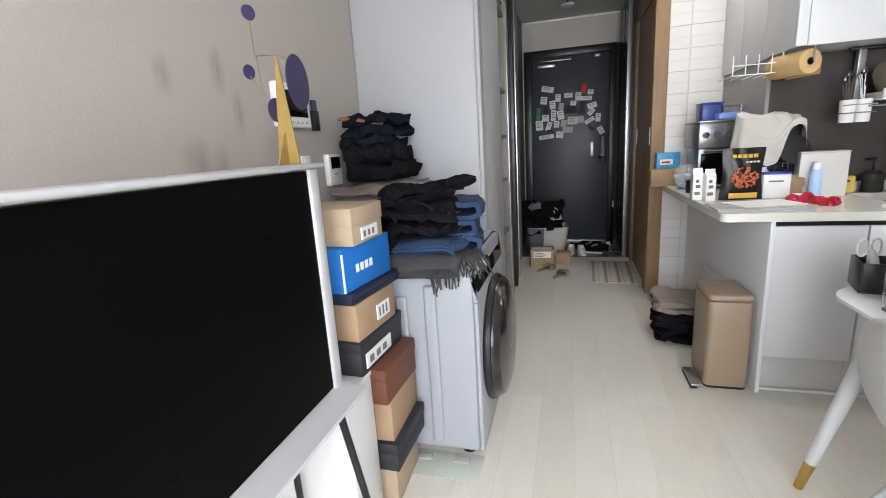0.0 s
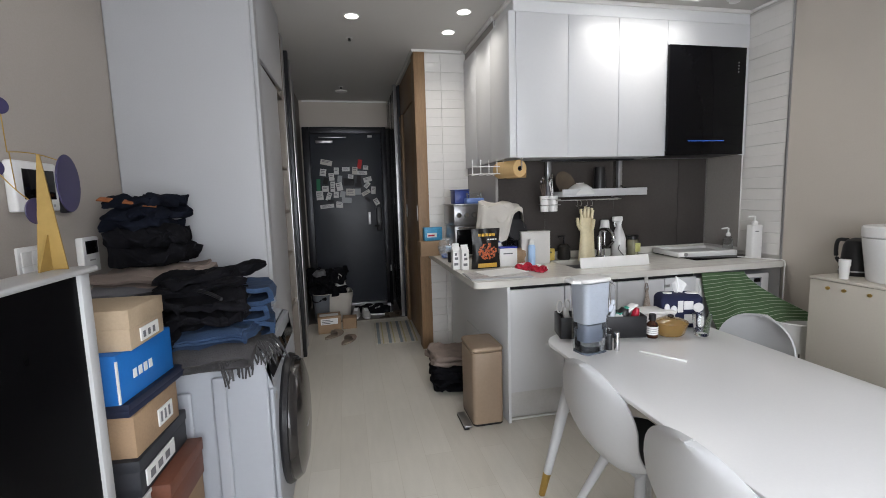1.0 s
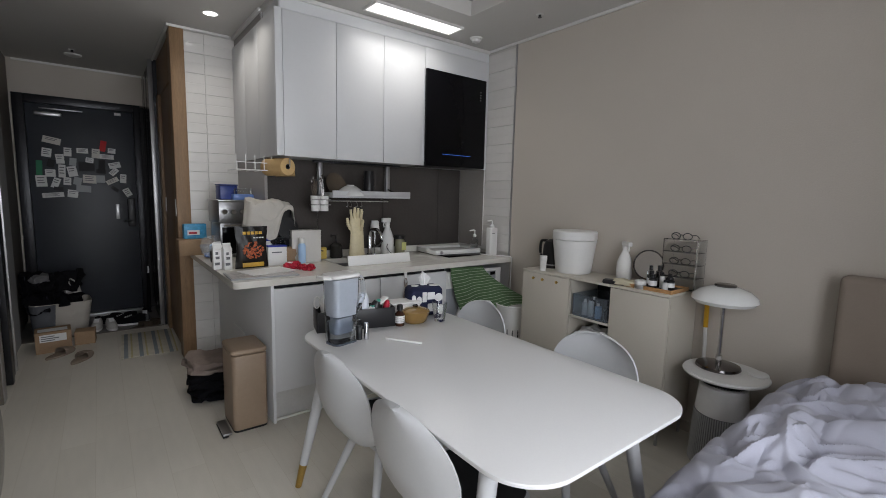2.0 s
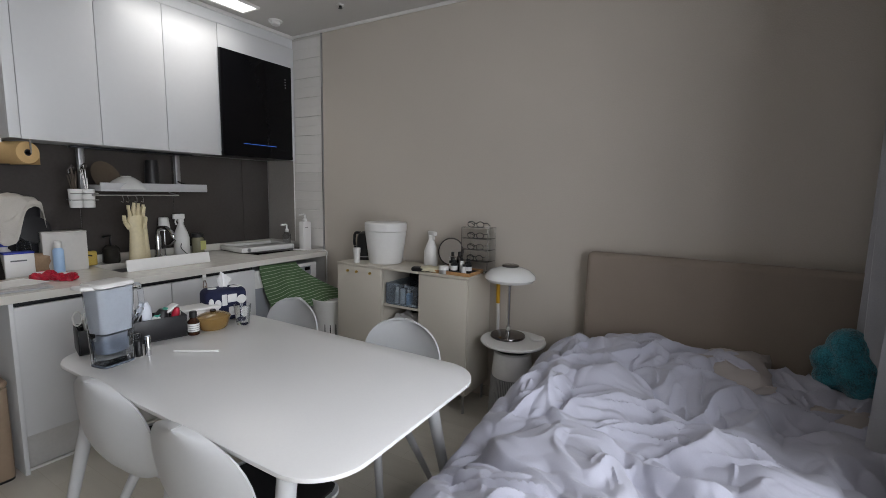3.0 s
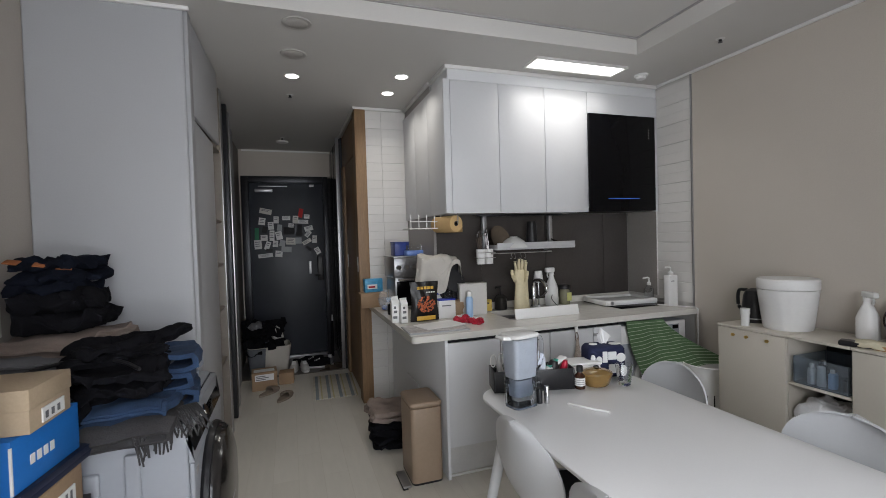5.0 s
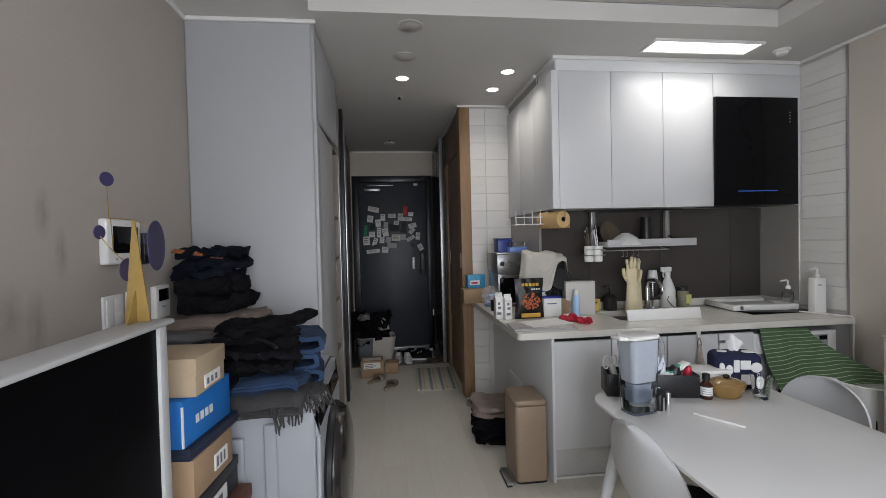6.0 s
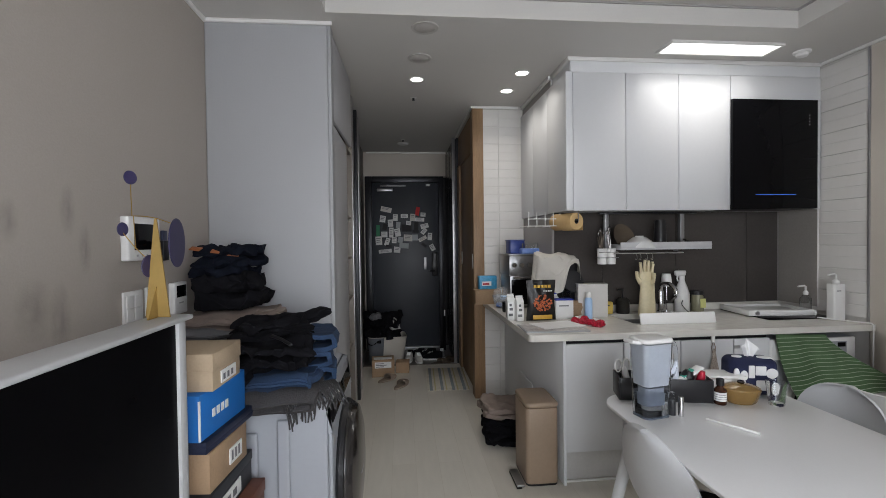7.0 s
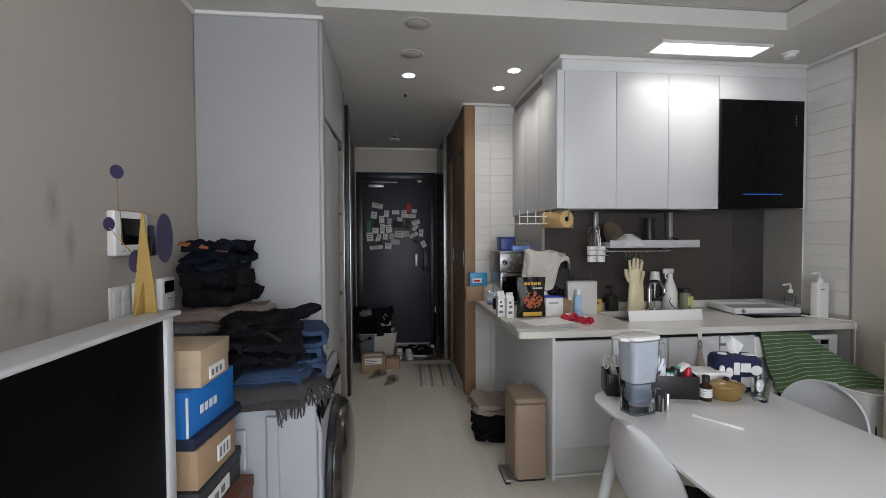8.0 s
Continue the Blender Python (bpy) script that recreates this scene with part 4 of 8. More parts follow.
def pillow(x, y, z, rz, tilt, w=0.62, d=0.42, h=0.13, seed=1.0, label="taupe-grey cotton pillow, crumpled against the headboard"):
    t = thing("pillow", 0, 0, 0, label, "pillow", "pillows")
    t.matrix_basis = pose(x, y, z, 0, tilt, rz)
    bm = bmesh.new()
    bmesh.ops.create_cube(bm, size=1.0)
    bmesh.ops.subdivide_edges(bm, edges=bm.edges[:], cuts=20, use_grid_fill=True)
    for v in bm.verts:
        px, py, pz = v.co * 2
        thick = max(0.05, (1 - abs(px) ** 3.5) * (1 - abs(py) ** 3.5)) ** 0.5
        v.co = Vector((px * w / 2 * (1 - 0.05 * (1 - abs(py))), py * d / 2 * (1 - 0.05 * (1 - abs(px))), pz * h / 2 * thick))
    crumple(bm, 0.020, 0.11, seed)
    crumple(bm, 0.012, 0.045, seed + 3)
    part("cushion", bm, PILLOW_LINEN, t)
    return t


pillow(2.95, -0.42, 0.60, 88, 8, h=0.15, seed=2.0)
pillow(2.90, -0.88, 0.53, 94, 6, w=0.46, h=0.11, seed=5.0)


# ---------------------------------------------------------------- television on slim legs
tv = thing("television", -0.39, 0.585, 0.592, "white framed television with a flared foot, switched off", "television")
FRAME_WHITE = mat("white_lacquer_frame", (0.48, 0.485, 0.49), 0.4, vary=0.015, scale=4)
TVH, TVY0, TVY1 = 0.695, -0.56, 0.56
part("screen", box(-0.028, TVY0 + 0.03, 0.03, -0.006, TVY1 - 0.05, TVH - 0.02), SCREEN_BLACK, tv, "matte black screen", smooth=False)
part("back_shell", box(-0.075, TVY0 + 0.02, 0.03, -0.030, TVY1 - 0.03, TVH - 0.02, 0.01), FRAME_WHITE, tv)
part("top_shelf", turned(box(-0.085, TVY0, TVH - 0.014, 0.022, TVY1, TVH, 0.006, 3), pose(0, 0, 0)), FRAME_WHITE, tv)
for y0 in (TVY0 + 0.004, TVY1 - 0.05):
    part("side_post", box(-0.06, y0, 0.015, 0.004, y0 + 0.042, TVH - 0.0145, 0.006), FRAME_WHITE, tv)
foot = bmesh.new()
prof = [(-0.16, 0.0), (0.075, 0.0), (0.08, 0.006), (0.075, 0.012), (0.035, 0.016), (0.0, 0.026), (-0.16, 0.026)]
ends = [[foot.verts.new((x, y, z)) for x, z in prof] for y in (TVY0 - 0.004, TVY1 + 0.004)]
for i in range(len(prof)):
    j = (i + 1) % len(prof)
    foot.faces.new((ends[0][i], ends[0][j], ends[1][j], ends[1][i]))
foot.faces.new(ends[0]), foot.faces.new(ends[1])
bmesh.ops.recalc_face_normals(foot, faces=foot.faces)
part("flared_foot", foot, FRAME_WHITE, tv)
for y0 in (-0.42, 0.42):
    for x0, dx in ((-0.12, -0.06), (0.06, 0.05)):
        part("leg", tube([(x0, y0, 0.004), (x0 + dx, y0 + math.copysign(0.09, y0), -0.592)], 0.011, 12), DARK_FRAME, tv, "slim dark metal leg")

# ---------------------------------------------------------------- brass mobile on the television
NAVY_DISC = mat("navy_anodised_disc", (0.035, 0.03, 0.085), 0.45, vary=0.08)
DULL_BRASS = mat("dull_gold_paint", (0.34, 0.225, 0.07), 0.5, metal=0.25, vary=0.08)
mob = thing("kinetic_mobile", -0.440, 1.09, 1.2875, "brass desk mobile with hanging navy discs", "mobile")
stand = bmesh.new()
v = [stand.verts.new(p) for p in ((-0.030, -0.002, 0), (0.034, -0.002, 0), (0.004, -0.002, 0.272), (-0.002, -0.002, 0.272))]
stand.faces.new(v)
thicken(stand, 0.004)
cone = part("stand", stand, DULL_BRASS, mob, "tall brass wedge stand", smooth=False)
fin = bmesh.new()
v = [fin.verts.new(p) for p in ((0.002, -0.05, 0), (0.002, 0.05, 0), (0.002, 0.006, 0.085), (0.002, -0.006, 0.085))]
fin.faces.new(v)
thicken(fin, 0.004)
part("fin", fin, DULL_BRASS, cone, smooth=False)


def disc(name, x, z, rx, rz, turn):
    bm = lathe([(0, 0.0015), (rz - 0.001, 0.0015), (rz, 0), (rz - 0.001, -0.0015), (0, -0.0015)], 40)
    part(name, turned(bm, pose(x, 0.0, z, 0, 0, turn) @ pose(0, 0, 0, 90, 0, 0)), NAVY_DISC, mob, "navy blue metal disc")


disc("large_disc", 0.056, 0.205, 0.02, 0.068, 99)
disc("disc", -0.062, 0.385, 0.013, 0.019, 66)
disc("disc", -0.085, 0.244, 0.010, 0.019, 78)
disc("disc", -0.018, 0.142, 0.015, 0.031, 82)
for pts in (((-0.06, 0, 0.28), (-0.03, 0, 0.279), (0.003, 0, 0.273), (0.045, 0, 0.258)), ((-0.06, 0, 0.28), (-0.062, 0, 0.366)), ((-0.056, 0, 0.28), (-0.052, 0, 0.19)), ((-0.085, 0, 0.235), (-0.052, 0, 0.192), (-0.026, 0, 0.165))):
    part("wire", tube(arc(pts, 5) if len(pts) > 2 else pts, 0.0013, 6), BRASS, mob)

# ---------------------------------------------------------------- wall fittings over the television
ip = thing("video_intercom", WEST, 1.725, 1.512, "white wall video intercom with a dark screen", "intercom")
part("case", box(0.0, -0.115, -0.088, 0.032, 0.115, 0.088, 0.008, 3), WHITE_PLASTIC, ip)
part("screen", box(0.0325, -0.078, -0.045, 0.0345, 0.092, 0.060, 0.001), BLACK_GLASS, ip)
for k in range(5):
    part("button", box(0.0325, -0.065 + 0.034 * k, -0.072, 0.035, -0.055 + 0.034 * k, -0.063, 0.001), GREY_ALU, ip)
rm = thing("remote_in_holder", WEST, 1.91, 1.415, "black key remote hung in a wall holder", "remote")
part("holder", box(0.0, -0.022, 0.0, 0.022, 0.022, 0.09, 0.004), BLACK_PLASTIC, rm)
part("remote", box(0.004, -0.018, 0.03, 0.018, 0.018, 0.135, 0.004), mat("navy_plastic", (0.03, 0.035, 0.07), 0.4), rm)
sw = thing("light_switch", WEST, 1.675, 1.238, "white four-gang wall light switch", "switch")
part("plate", box(0.0, -0.064, -0.066, 0.010, 0.064, 0.066, 0.004), WHITE_PLASTIC, sw)
for y0 in (-0.05, 0.002):
    for z0 in (-0.05, 0.002):
        part("rocker", box(0.009, y0, z0, 0.014, y0 + 0.048, z0 + 0.048, 0.002), WHITE_PLASTIC, sw)
sw2 = thing("light_switch", WEST, 1.80, 1.248, "narrow white wall light switch", "switch")
part("plate", box(0.0, -0.035, -0.06, 0.010, 0.035, 0.06, 0.004), WHITE_PLASTIC, sw2)
part("rocker", box(0.009, -0.022, -0.045, 0.014, 0.022, 0.045, 0.002), WHITE_PLASTIC, sw2)
th = thing("thermostat", WEST, 2.02, 1.238, "white wall thermostat with a dark display", "thermostat")
part("case", box(0.0, -0.062, -0.08, 0.028, 0.062, 0.07, 0.006, 3), WHITE_PLASTIC, th)
part("display", box(0.0285, -0.042, 0.0, 0.030, 0.048, 0.055, 0.001), BLACK_GLASS, th)
part("label_bars", box(0.0285, -0.02, -0.03, 0.0295, 0.02, -0.024), GREY_TRIM, th)
# Soft grey patches, strongest in the middle and fading to their rims.
grey_patch = mat("grey_patch_film", (0.30, 0.27, 0.245), 0.85, vary=0.2, scale=30)
nt = grey_patch.node_tree
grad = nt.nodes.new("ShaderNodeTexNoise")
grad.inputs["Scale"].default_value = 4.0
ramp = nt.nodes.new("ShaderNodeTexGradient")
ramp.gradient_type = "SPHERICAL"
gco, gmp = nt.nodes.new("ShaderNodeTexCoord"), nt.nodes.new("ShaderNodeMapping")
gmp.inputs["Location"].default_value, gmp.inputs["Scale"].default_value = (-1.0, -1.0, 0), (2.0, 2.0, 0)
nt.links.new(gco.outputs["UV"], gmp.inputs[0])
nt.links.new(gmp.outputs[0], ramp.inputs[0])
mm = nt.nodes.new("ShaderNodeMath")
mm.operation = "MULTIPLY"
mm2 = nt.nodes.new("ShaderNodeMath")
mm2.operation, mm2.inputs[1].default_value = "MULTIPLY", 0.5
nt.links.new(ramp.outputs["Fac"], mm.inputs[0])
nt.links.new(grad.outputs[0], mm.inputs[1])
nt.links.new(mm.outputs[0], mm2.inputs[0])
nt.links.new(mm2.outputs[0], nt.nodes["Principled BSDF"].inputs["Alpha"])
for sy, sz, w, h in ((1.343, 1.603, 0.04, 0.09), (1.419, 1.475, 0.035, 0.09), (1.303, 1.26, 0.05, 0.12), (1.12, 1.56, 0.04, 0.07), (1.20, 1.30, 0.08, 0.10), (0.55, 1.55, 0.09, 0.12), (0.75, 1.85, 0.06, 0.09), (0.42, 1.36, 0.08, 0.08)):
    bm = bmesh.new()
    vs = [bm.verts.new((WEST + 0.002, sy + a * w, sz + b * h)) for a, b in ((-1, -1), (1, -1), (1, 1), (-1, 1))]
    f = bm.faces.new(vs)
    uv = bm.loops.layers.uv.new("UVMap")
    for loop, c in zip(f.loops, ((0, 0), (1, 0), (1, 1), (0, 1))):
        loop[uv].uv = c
    tagged(part("wall_smudge", bm, grey_patch, smooth=False), "faint soft-edged grey patch on the wallpaper", "stain", "", "structure")

# ---------------------------------------------------------------- drum washer beside the wardrobe
washer = thing("drum_washer", -0.395, 2.005, 0, "large white drum washer with a dark bulging door", "washing machine")
wb = bmesh.new()
add_box(wb, -0.33, -0.345, 0.02, 0.315, 0.345, 0.85, 0.012, 3)
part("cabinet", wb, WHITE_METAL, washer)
ribs = bmesh.new()
for k, (x0, x1, z0, z1) in enumerate(((-0.235, -0.19, 0.08, 0.60), (-0.125, -0.075, 0.07, 0.66), (-0.01, 0.04, 0.06, 0.72), (0.115, 0.165, 0.06, 0.77))):
    add_box(ribs, x0, -0.367, z0, x1, -0.3455, z1, 0.0105, 5)
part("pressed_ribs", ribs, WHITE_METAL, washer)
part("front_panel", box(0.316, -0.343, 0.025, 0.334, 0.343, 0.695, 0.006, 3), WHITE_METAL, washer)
ctl = bmesh.new()
prof = [(0.316, 0.698), (0.336, 0.698), (0.332, 0.735), (0.285, 0.860), (0.25, 0.867), (0.25, 0.851), (0.316, 0.849)]
ends = [[ctl.verts.new((x, y, z)) for x, z in prof] for y in (-0.343, 0.343)]
for i in range(len(prof)):
    j = (i + 1) % len(prof)
    ctl.faces.new((ends[0][i], ends[0][j], ends[1][j], ends[1][i]))
ctl.faces.new(ends[0]), ctl.faces.new(ends[1])
bmesh.ops.recalc_face_normals(ctl, faces=ctl.faces)
panel = part("control_panel", ctl, WHITE_METAL, washer, smooth=False)
part("dark_fascia", turned(box(-0.002, -0.325, 0.0, 0.003, 0.325, 0.128, 0.001), pose(0.333, 0, 0.735, 0, -20.4, 0)), BLACK_GLASS, panel)
part("dial", turned(lathe([(0, 0.028), (0.026, 0.028), (0.030, 0.0), (0, 0)], 28), pose(0.312, -0.08, 0.797, 0, 70, 0)), CHROME, panel)
for k in range(3):
    part("button", turned(lathe([(0, 0.006), (0.008, 0.006), (0.009, 0.0)], 16), pose(0.312, -0.20 + 0.03 * k, 0.797, 0, 70, 0)), GREY_ALU, panel)
part("badge_bars", box(0.334, -0.31, 0.635, 0.3355, -0.27, 0.66), GREY_TRIM, washer)
SMOKE = mat("smoked_glass_door", (0.022, 0.020, 0.019), 0.16, vary=0.06, coat=0.3)
turn_x = pose(0.334, 0.0, 0.415, 0, 90, 0)
door = part("door", turned(lathe([(0.270, 0.0), (0.282, 0.02), (0.280, 0.045), (0.262, 0.068), (0.20, 0.086), (0.10, 0.096), (0, 0.099)], 64), turn_x), SMOKE, washer, "dark bulging glass door")
part("door_ring", turned(lathe([(0.24, 0.0), (0.292, 0.0), (0.297, 0.012), (0.29, 0.03), (0.280, 0.034)], 64), turn_x), BLACK_PLASTIC, door)
part("door_line", box(0.425, -0.12, 0.41, 0.432, -0.02, 0.414), GREY_ALU, door)
for x0, y0 in ((-0.28, -0.30), (0.26, -0.30), (-0.28, 0.30), (0.26, 0.30)):
    part("foot", lathe([(0, 0), (0.03, 0), (0.03, 0.01), (0.018, 0.02), (0, 0.02)], 20, (x0, y0, 0)), BLACK_PLASTIC, washer)
for fx, fy in ((-0.316, 1.61), (-0.15, 1.615)):
    pad = thing("anti_slip_pad", fx, fy, 0, "small grey rubber pad on the floor", "pad", "pads by the washer")
    part("pad", box(-0.035, -0.02, 0, 0.035, 0.02, 0.012, 0.004), GREY_TRIM, pad)
sheet_m = mat("pale_green_mat", (0.42, 0.46, 0.41), 0.5, vary=0.08, scale=6)
drip = thing("drip_mat", -0.23, 1.60, 0.0, "thin pale green mat under the washer's edge", "mat")
part("mat", box(-0.17, -0.10, 0.0005, 0.17, 0.06, 0.004, 0.001), sheet_m, drip)

# ---------------------------------------------------------------- shoe boxes
BLUE_BOX = mat("bright_blue_card", (0.010, 0.14, 0.46), 0.5, vary=0.05, fine=120)
NAVY_BOX = mat("navy_card", (0.012, 0.018, 0.045), 0.5, vary=0.10, fine=120)
DARK_BOX = mat("charcoal_card", (0.022, 0.024, 0.030), 0.55, vary=0.10, fine=120)
BROWN_BOX = mat("red_brown_card", (0.13, 0.045, 0.025), 0.55, vary=0.12, fine=90)
LABEL_WHITE = mat("label_paper", (0.72, 0.72, 0.71), 0.6, vary=0.04)
low = thing("narrow_white_cabinet", -0.61, 1.20, 0, "narrow white cabinet behind the television", "cabinet")
part("body", box(-0.20, -0.08, 0.0, 0.235, 0.10, 0.556, 0.003), CABINET_WHITE, low)
part("top_panel", box(-0.203, -0.083, 0.557, 0.238, 0.103, 0.570, 0.002), CABINET_WHITE, low)
GRP = "shoe boxes stacked beside the washer"
carton("shoe_box", 0.29, 0.26, 0.155, CARDBOARD_PALE, "pale kraft shoe box at the bottom of a stack", pose(-0.62, 1.33, 0, 0, 0, 2), 0.0, GRP)
carton("shoe_box", 0.31, 0.29, 0.112, DARK_BOX, "black lidded shoe box in a stack", pose(-0.62, 1.325, 0.157, 0, 0, -1), 0.04, GRP)
carton("shoe_box", 0.30, 0.28, 0.16, CARDBOARD, "tan cardboard shoe box in a stack", pose(-0.625, 1.33, 0.271, 0, 0, 1), 0.0, GRP)
carton("shoe_box", 0.30, 0.28, 0.135, BROWN_BOX, "red-brown lidded shoe box in a stack", pose(-0.625, 1.32, 0.433, 0, 0, -2), 0.045, GRP)
tagx = (0.05, 0.015, 0.20, 0.075, LABEL_WHITE)
b_dark = carton("shoe_box", 0.34, 0.33, 0.118, DARK_BOX, "charcoal shoe box with a white printed label", pose(-0.715, 1.265, 0.572, 0, 0, -3), 0.035, GRP, tag=(0.03, 0.018, 0.22, 0.07, LABEL_WHITE))
b_tan = carton("shoe_box", 0.31, 0.27, 0.128, CARDBOARD, "tan cardboard shoe box with a white label", pose(-0.69, 1.285, 0.692, 0, 0, -5), 0.0, GRP, tag=(0.13, 0.03, 0.22, 0.085, LABEL_WHITE))
b_navy = carton("shoe_box", 0.325, 0.34, 0.042, NAVY_BOX, "flat navy lidded box in a stack", pose(-0.71, 1.29, 0.822, 0, 0, -7), 0.02, GRP)
b_blue = carton("shoe_box", 0.345, 0.30, 0.148, BLUE_BOX, "bright blue shoe box with white lettering blotches", pose(-0.742, 1.28, 0.866, 0, 0, -7), 0.0, GRP)
for k in range(4):
    part("white_letter_bar", box(0.3455, 0.07 + 0.028 * k, 0.055, 0.347, 0.088 + 0.028 * k, 0.082), LABEL_WHITE, b_blue, smooth=False)
part("white_edge", box(0.3405, -0.0012, 0.004, 0.3462, 0.004, 0.131), LABEL_WHITE, b_blue, smooth=False)
b_top = carton("shoe_box", 0.31, 0.21, 0.122, CARDBOARD_PALE, "pale beige lidded shoe box on a stack", pose(-0.68, 1.285, 1.016, 0, 0, -3), 0.055, GRP, tag=(0.055, 0.012, 0.165, 0.052, LABEL_WHITE))
for k in range(3):
    part("print_bars", box(0.3135, 0.065 + 0.03 * k, 0.02, 0.3152, 0.08 + 0.03 * k, 0.04), BAR_INK, b_top, smooth=False)
    part("print_bars", box(0.3425, 0.05 + 0.05 * k, 0.03, 0.3455, 0.08 + 0.05 * k, 0.055), BAR_INK, b_dark, smooth=False)
    part("print_bars", box(0.3125, 0.14 + 0.025 * k, 0.04, 0.3150, 0.152 + 0.025 * k, 0.075), BAR_INK, b_tan, smooth=False)

# ---------------------------------------------------------------- clothes heaped on the washer
DENIM_DARK = mat("dark_indigo_denim", (0.008, 0.010, 0.017), 0.95, ior=1.15, vary=0.25, scale=12, fine=260, bump=0.35)
BLACK_CLOTH = mat("black_cotton", (0.007, 0.007, 0.009), 0.95, ior=1.2, vary=0.25, scale=10, fine=260, bump=0.3)
BLUE_DENIM = mat("washed_blue_denim", (0.022, 0.048, 0.105), 0.9, vary=0.3, scale=16, fine=260, bump=0.35)
GREY_KNIT = mat("charcoal_wool", (0.050, 0.048, 0.050), 0.95, vary=0.2, scale=14, fine=180, bump=0.5)
GREY_SWEAT = mat("grey_sweat_cloth", (0.15, 0.15, 0.16), 0.95, vary=0.12, scale=12, fine=240, bump=0.35)
TAUPE_CLOTH = mat("taupe_cloth", (0.24, 0.19, 0.165), 0.95, vary=0.14, scale=12, fine=240, bump=0.35)
PALE_BLUE_CLOTH = mat("pale_grey_blue_cloth", (0.30, 0.33, 0.38), 0.9, vary=0.1, scale=12, fine=240, bump=0.3)
ORANGE_PATCH = mat("tan_leather_patch", (0.30, 0.10, 0.03), 0.6, vary=0.15)


def folded(name, x, y, z, w, d, h, material, label, rz=0, seed=1.0, layers=2, amount=0.012, category="clothes", group="clothes heaped on the washer"):
    """A folded garment: soft layers lying on one another."""
    t = thing(name, x, y, z, label, category, group, rz=rz)
    for k in range(layers):
        bm = soft_block(w * (1 - 0.03 * (k % 2)), d * (1 - 0.04 * ((k + 1) % 2)), h / layers * 1.06, 16, 0.6, seed + 1.7 * k, amount)
        crumple(bm, amount * 1.4, 0.17, seed + 9.0 + k, 0.0)
        part("layer", turned(bm, pose(0.006 * math.sin(seed * 3 + k * 2), 0.008 * math.cos(seed + k * 3), h / layers * k)), material, t)
    return t


def folded_layers(name, x, y, z, w, d, h, turns, material, label, rz=0, seed=1.0, droop=0.0, sag=0.012, category="clothes", group="clothes heaped on the washer"):
    """A garment folded back and forth: one cloth in even turns, its open layers showing at both ends."""
    t = thing(name, x, y, z, label, category, group, rz=rz)
    gap_z = h / turns
    thick = gap_z * 0.78
    path = []
    for k in range(turns):
        zz = gap_z * (k + 0.5)
        a, b = -w / 2 + 0.02 * noise.noise(Vector((seed, k * 1.7, 0))), w / 2 - 0.015 + 0.03 * noise.noise(Vector((seed, k * 2.3, 4)))
        xs = [a + (b - a) * i / 12 for i in range(13)]
        path += [(q, zz) for q in (xs if k % 2 == 0 else xs[::-1])]
        if k < turns - 1:
            end = path[-1][0] + (1 if k % 2 == 0 else -1) * gap_z * 0.5
            path += [(end, zz + gap_z * 0.25), (end, zz + gap_z * 0.75)]
    rows_, steps = [], 22
    bm = bmesh.new()
    for j in range(steps + 1):
        v_ = j / steps - 0.5
        row = []
        for i, (px, pz) in enumerate(path):
            p = Vector((px, v_ * d, pz))
            n1 = noise.noise_vector(Vector((px / 0.16 + seed * 3.1, v_ * d / 0.16, pz / 0.30 + seed)))
            n2 = noise.noise_vector(Vector((px / 0.055 + seed, v_ * d / 0.055, pz / 0.07)))
            p += Vector((0.032 * n1.x + 0.008 * n2.x, 0.034 * n1.y + 0.008 * n2.y, sag * (pz / h) * n1.z * 1.6 + 0.007 * n2.z))
            p.y += 0.018 * noise.noise(Vector((pz * 40, seed, 2))) * (abs(v_) * 2) ** 3
            edge = max(0.0, -v_ - 0.34) / 0.16
            p.z -= droop * edge ** 1.5
            p.z = max(p.z, 0.002 + thick / 2 - droop * edge ** 1.5)
            row.append(bm.verts.new(p))
        rows_.append(row)
    for r0, r1 in zip(rows_, rows_[1:]):
        for i in range(len(path) - 1):
            bm.faces.new((r0[i], r0[i + 1], r1[i + 1], r1[i]))
    bm.normal_update()
    bmesh.ops.solidify(bm, geom=bm.faces[:], thickness=thick * 0.72)
    part("cloth", bm, material, t)
    return t


def cloth_roll(x, y, z, length, r, rz, tilt, material, label, seed):
    """A loosely rolled or bunched strip of cloth lying along its own x axis."""
    t = thing("bunched_cloth", x, y, z, label, "clothes", "clothes heaped on the washer", rz=rz)
    bm = bmesh.new()
    rings, n, m_ = [], 26, 20
    for k in range(n + 1):
        u = k / n - 0.5
        rr = r * (1 - 0.55 * (abs(u) * 2) ** 5)
        ring = []
        for i in range(m_):
            a = 2 * math.pi * i / m_
            q = rr * (1 + 0.34 * noise.noise(Vector((u * length / 0.05 + seed, 2.2 * math.cos(a), 2.2 * math.sin(a)))) + 0.16 * math.sin(5 * a + u * 9 + seed))
            ring.append(bm.verts.new((u * length, q * math.cos(a) + 0.02 * math.sin(u * 6 + seed), max(0.001, r * 0.8 + 0.78 * q * math.sin(a)) + math.tan(radians(tilt)) * (u + 0.5) * length)))
        rings.append(ring)
    for a, b in zip(rings, rings[1:]):
        for i in range(m_):
            bm.faces.new((a[i], a[(i + 1) % m_], b[(i + 1) % m_], b[i]))
    bm.faces.new(rings[0]), bm.faces.new(rings[-1])
    bmesh.ops.recalc_face_normals(bm, faces=bm.faces)
    part("cloth", bm, material, t)
    return t


WT = 0.851
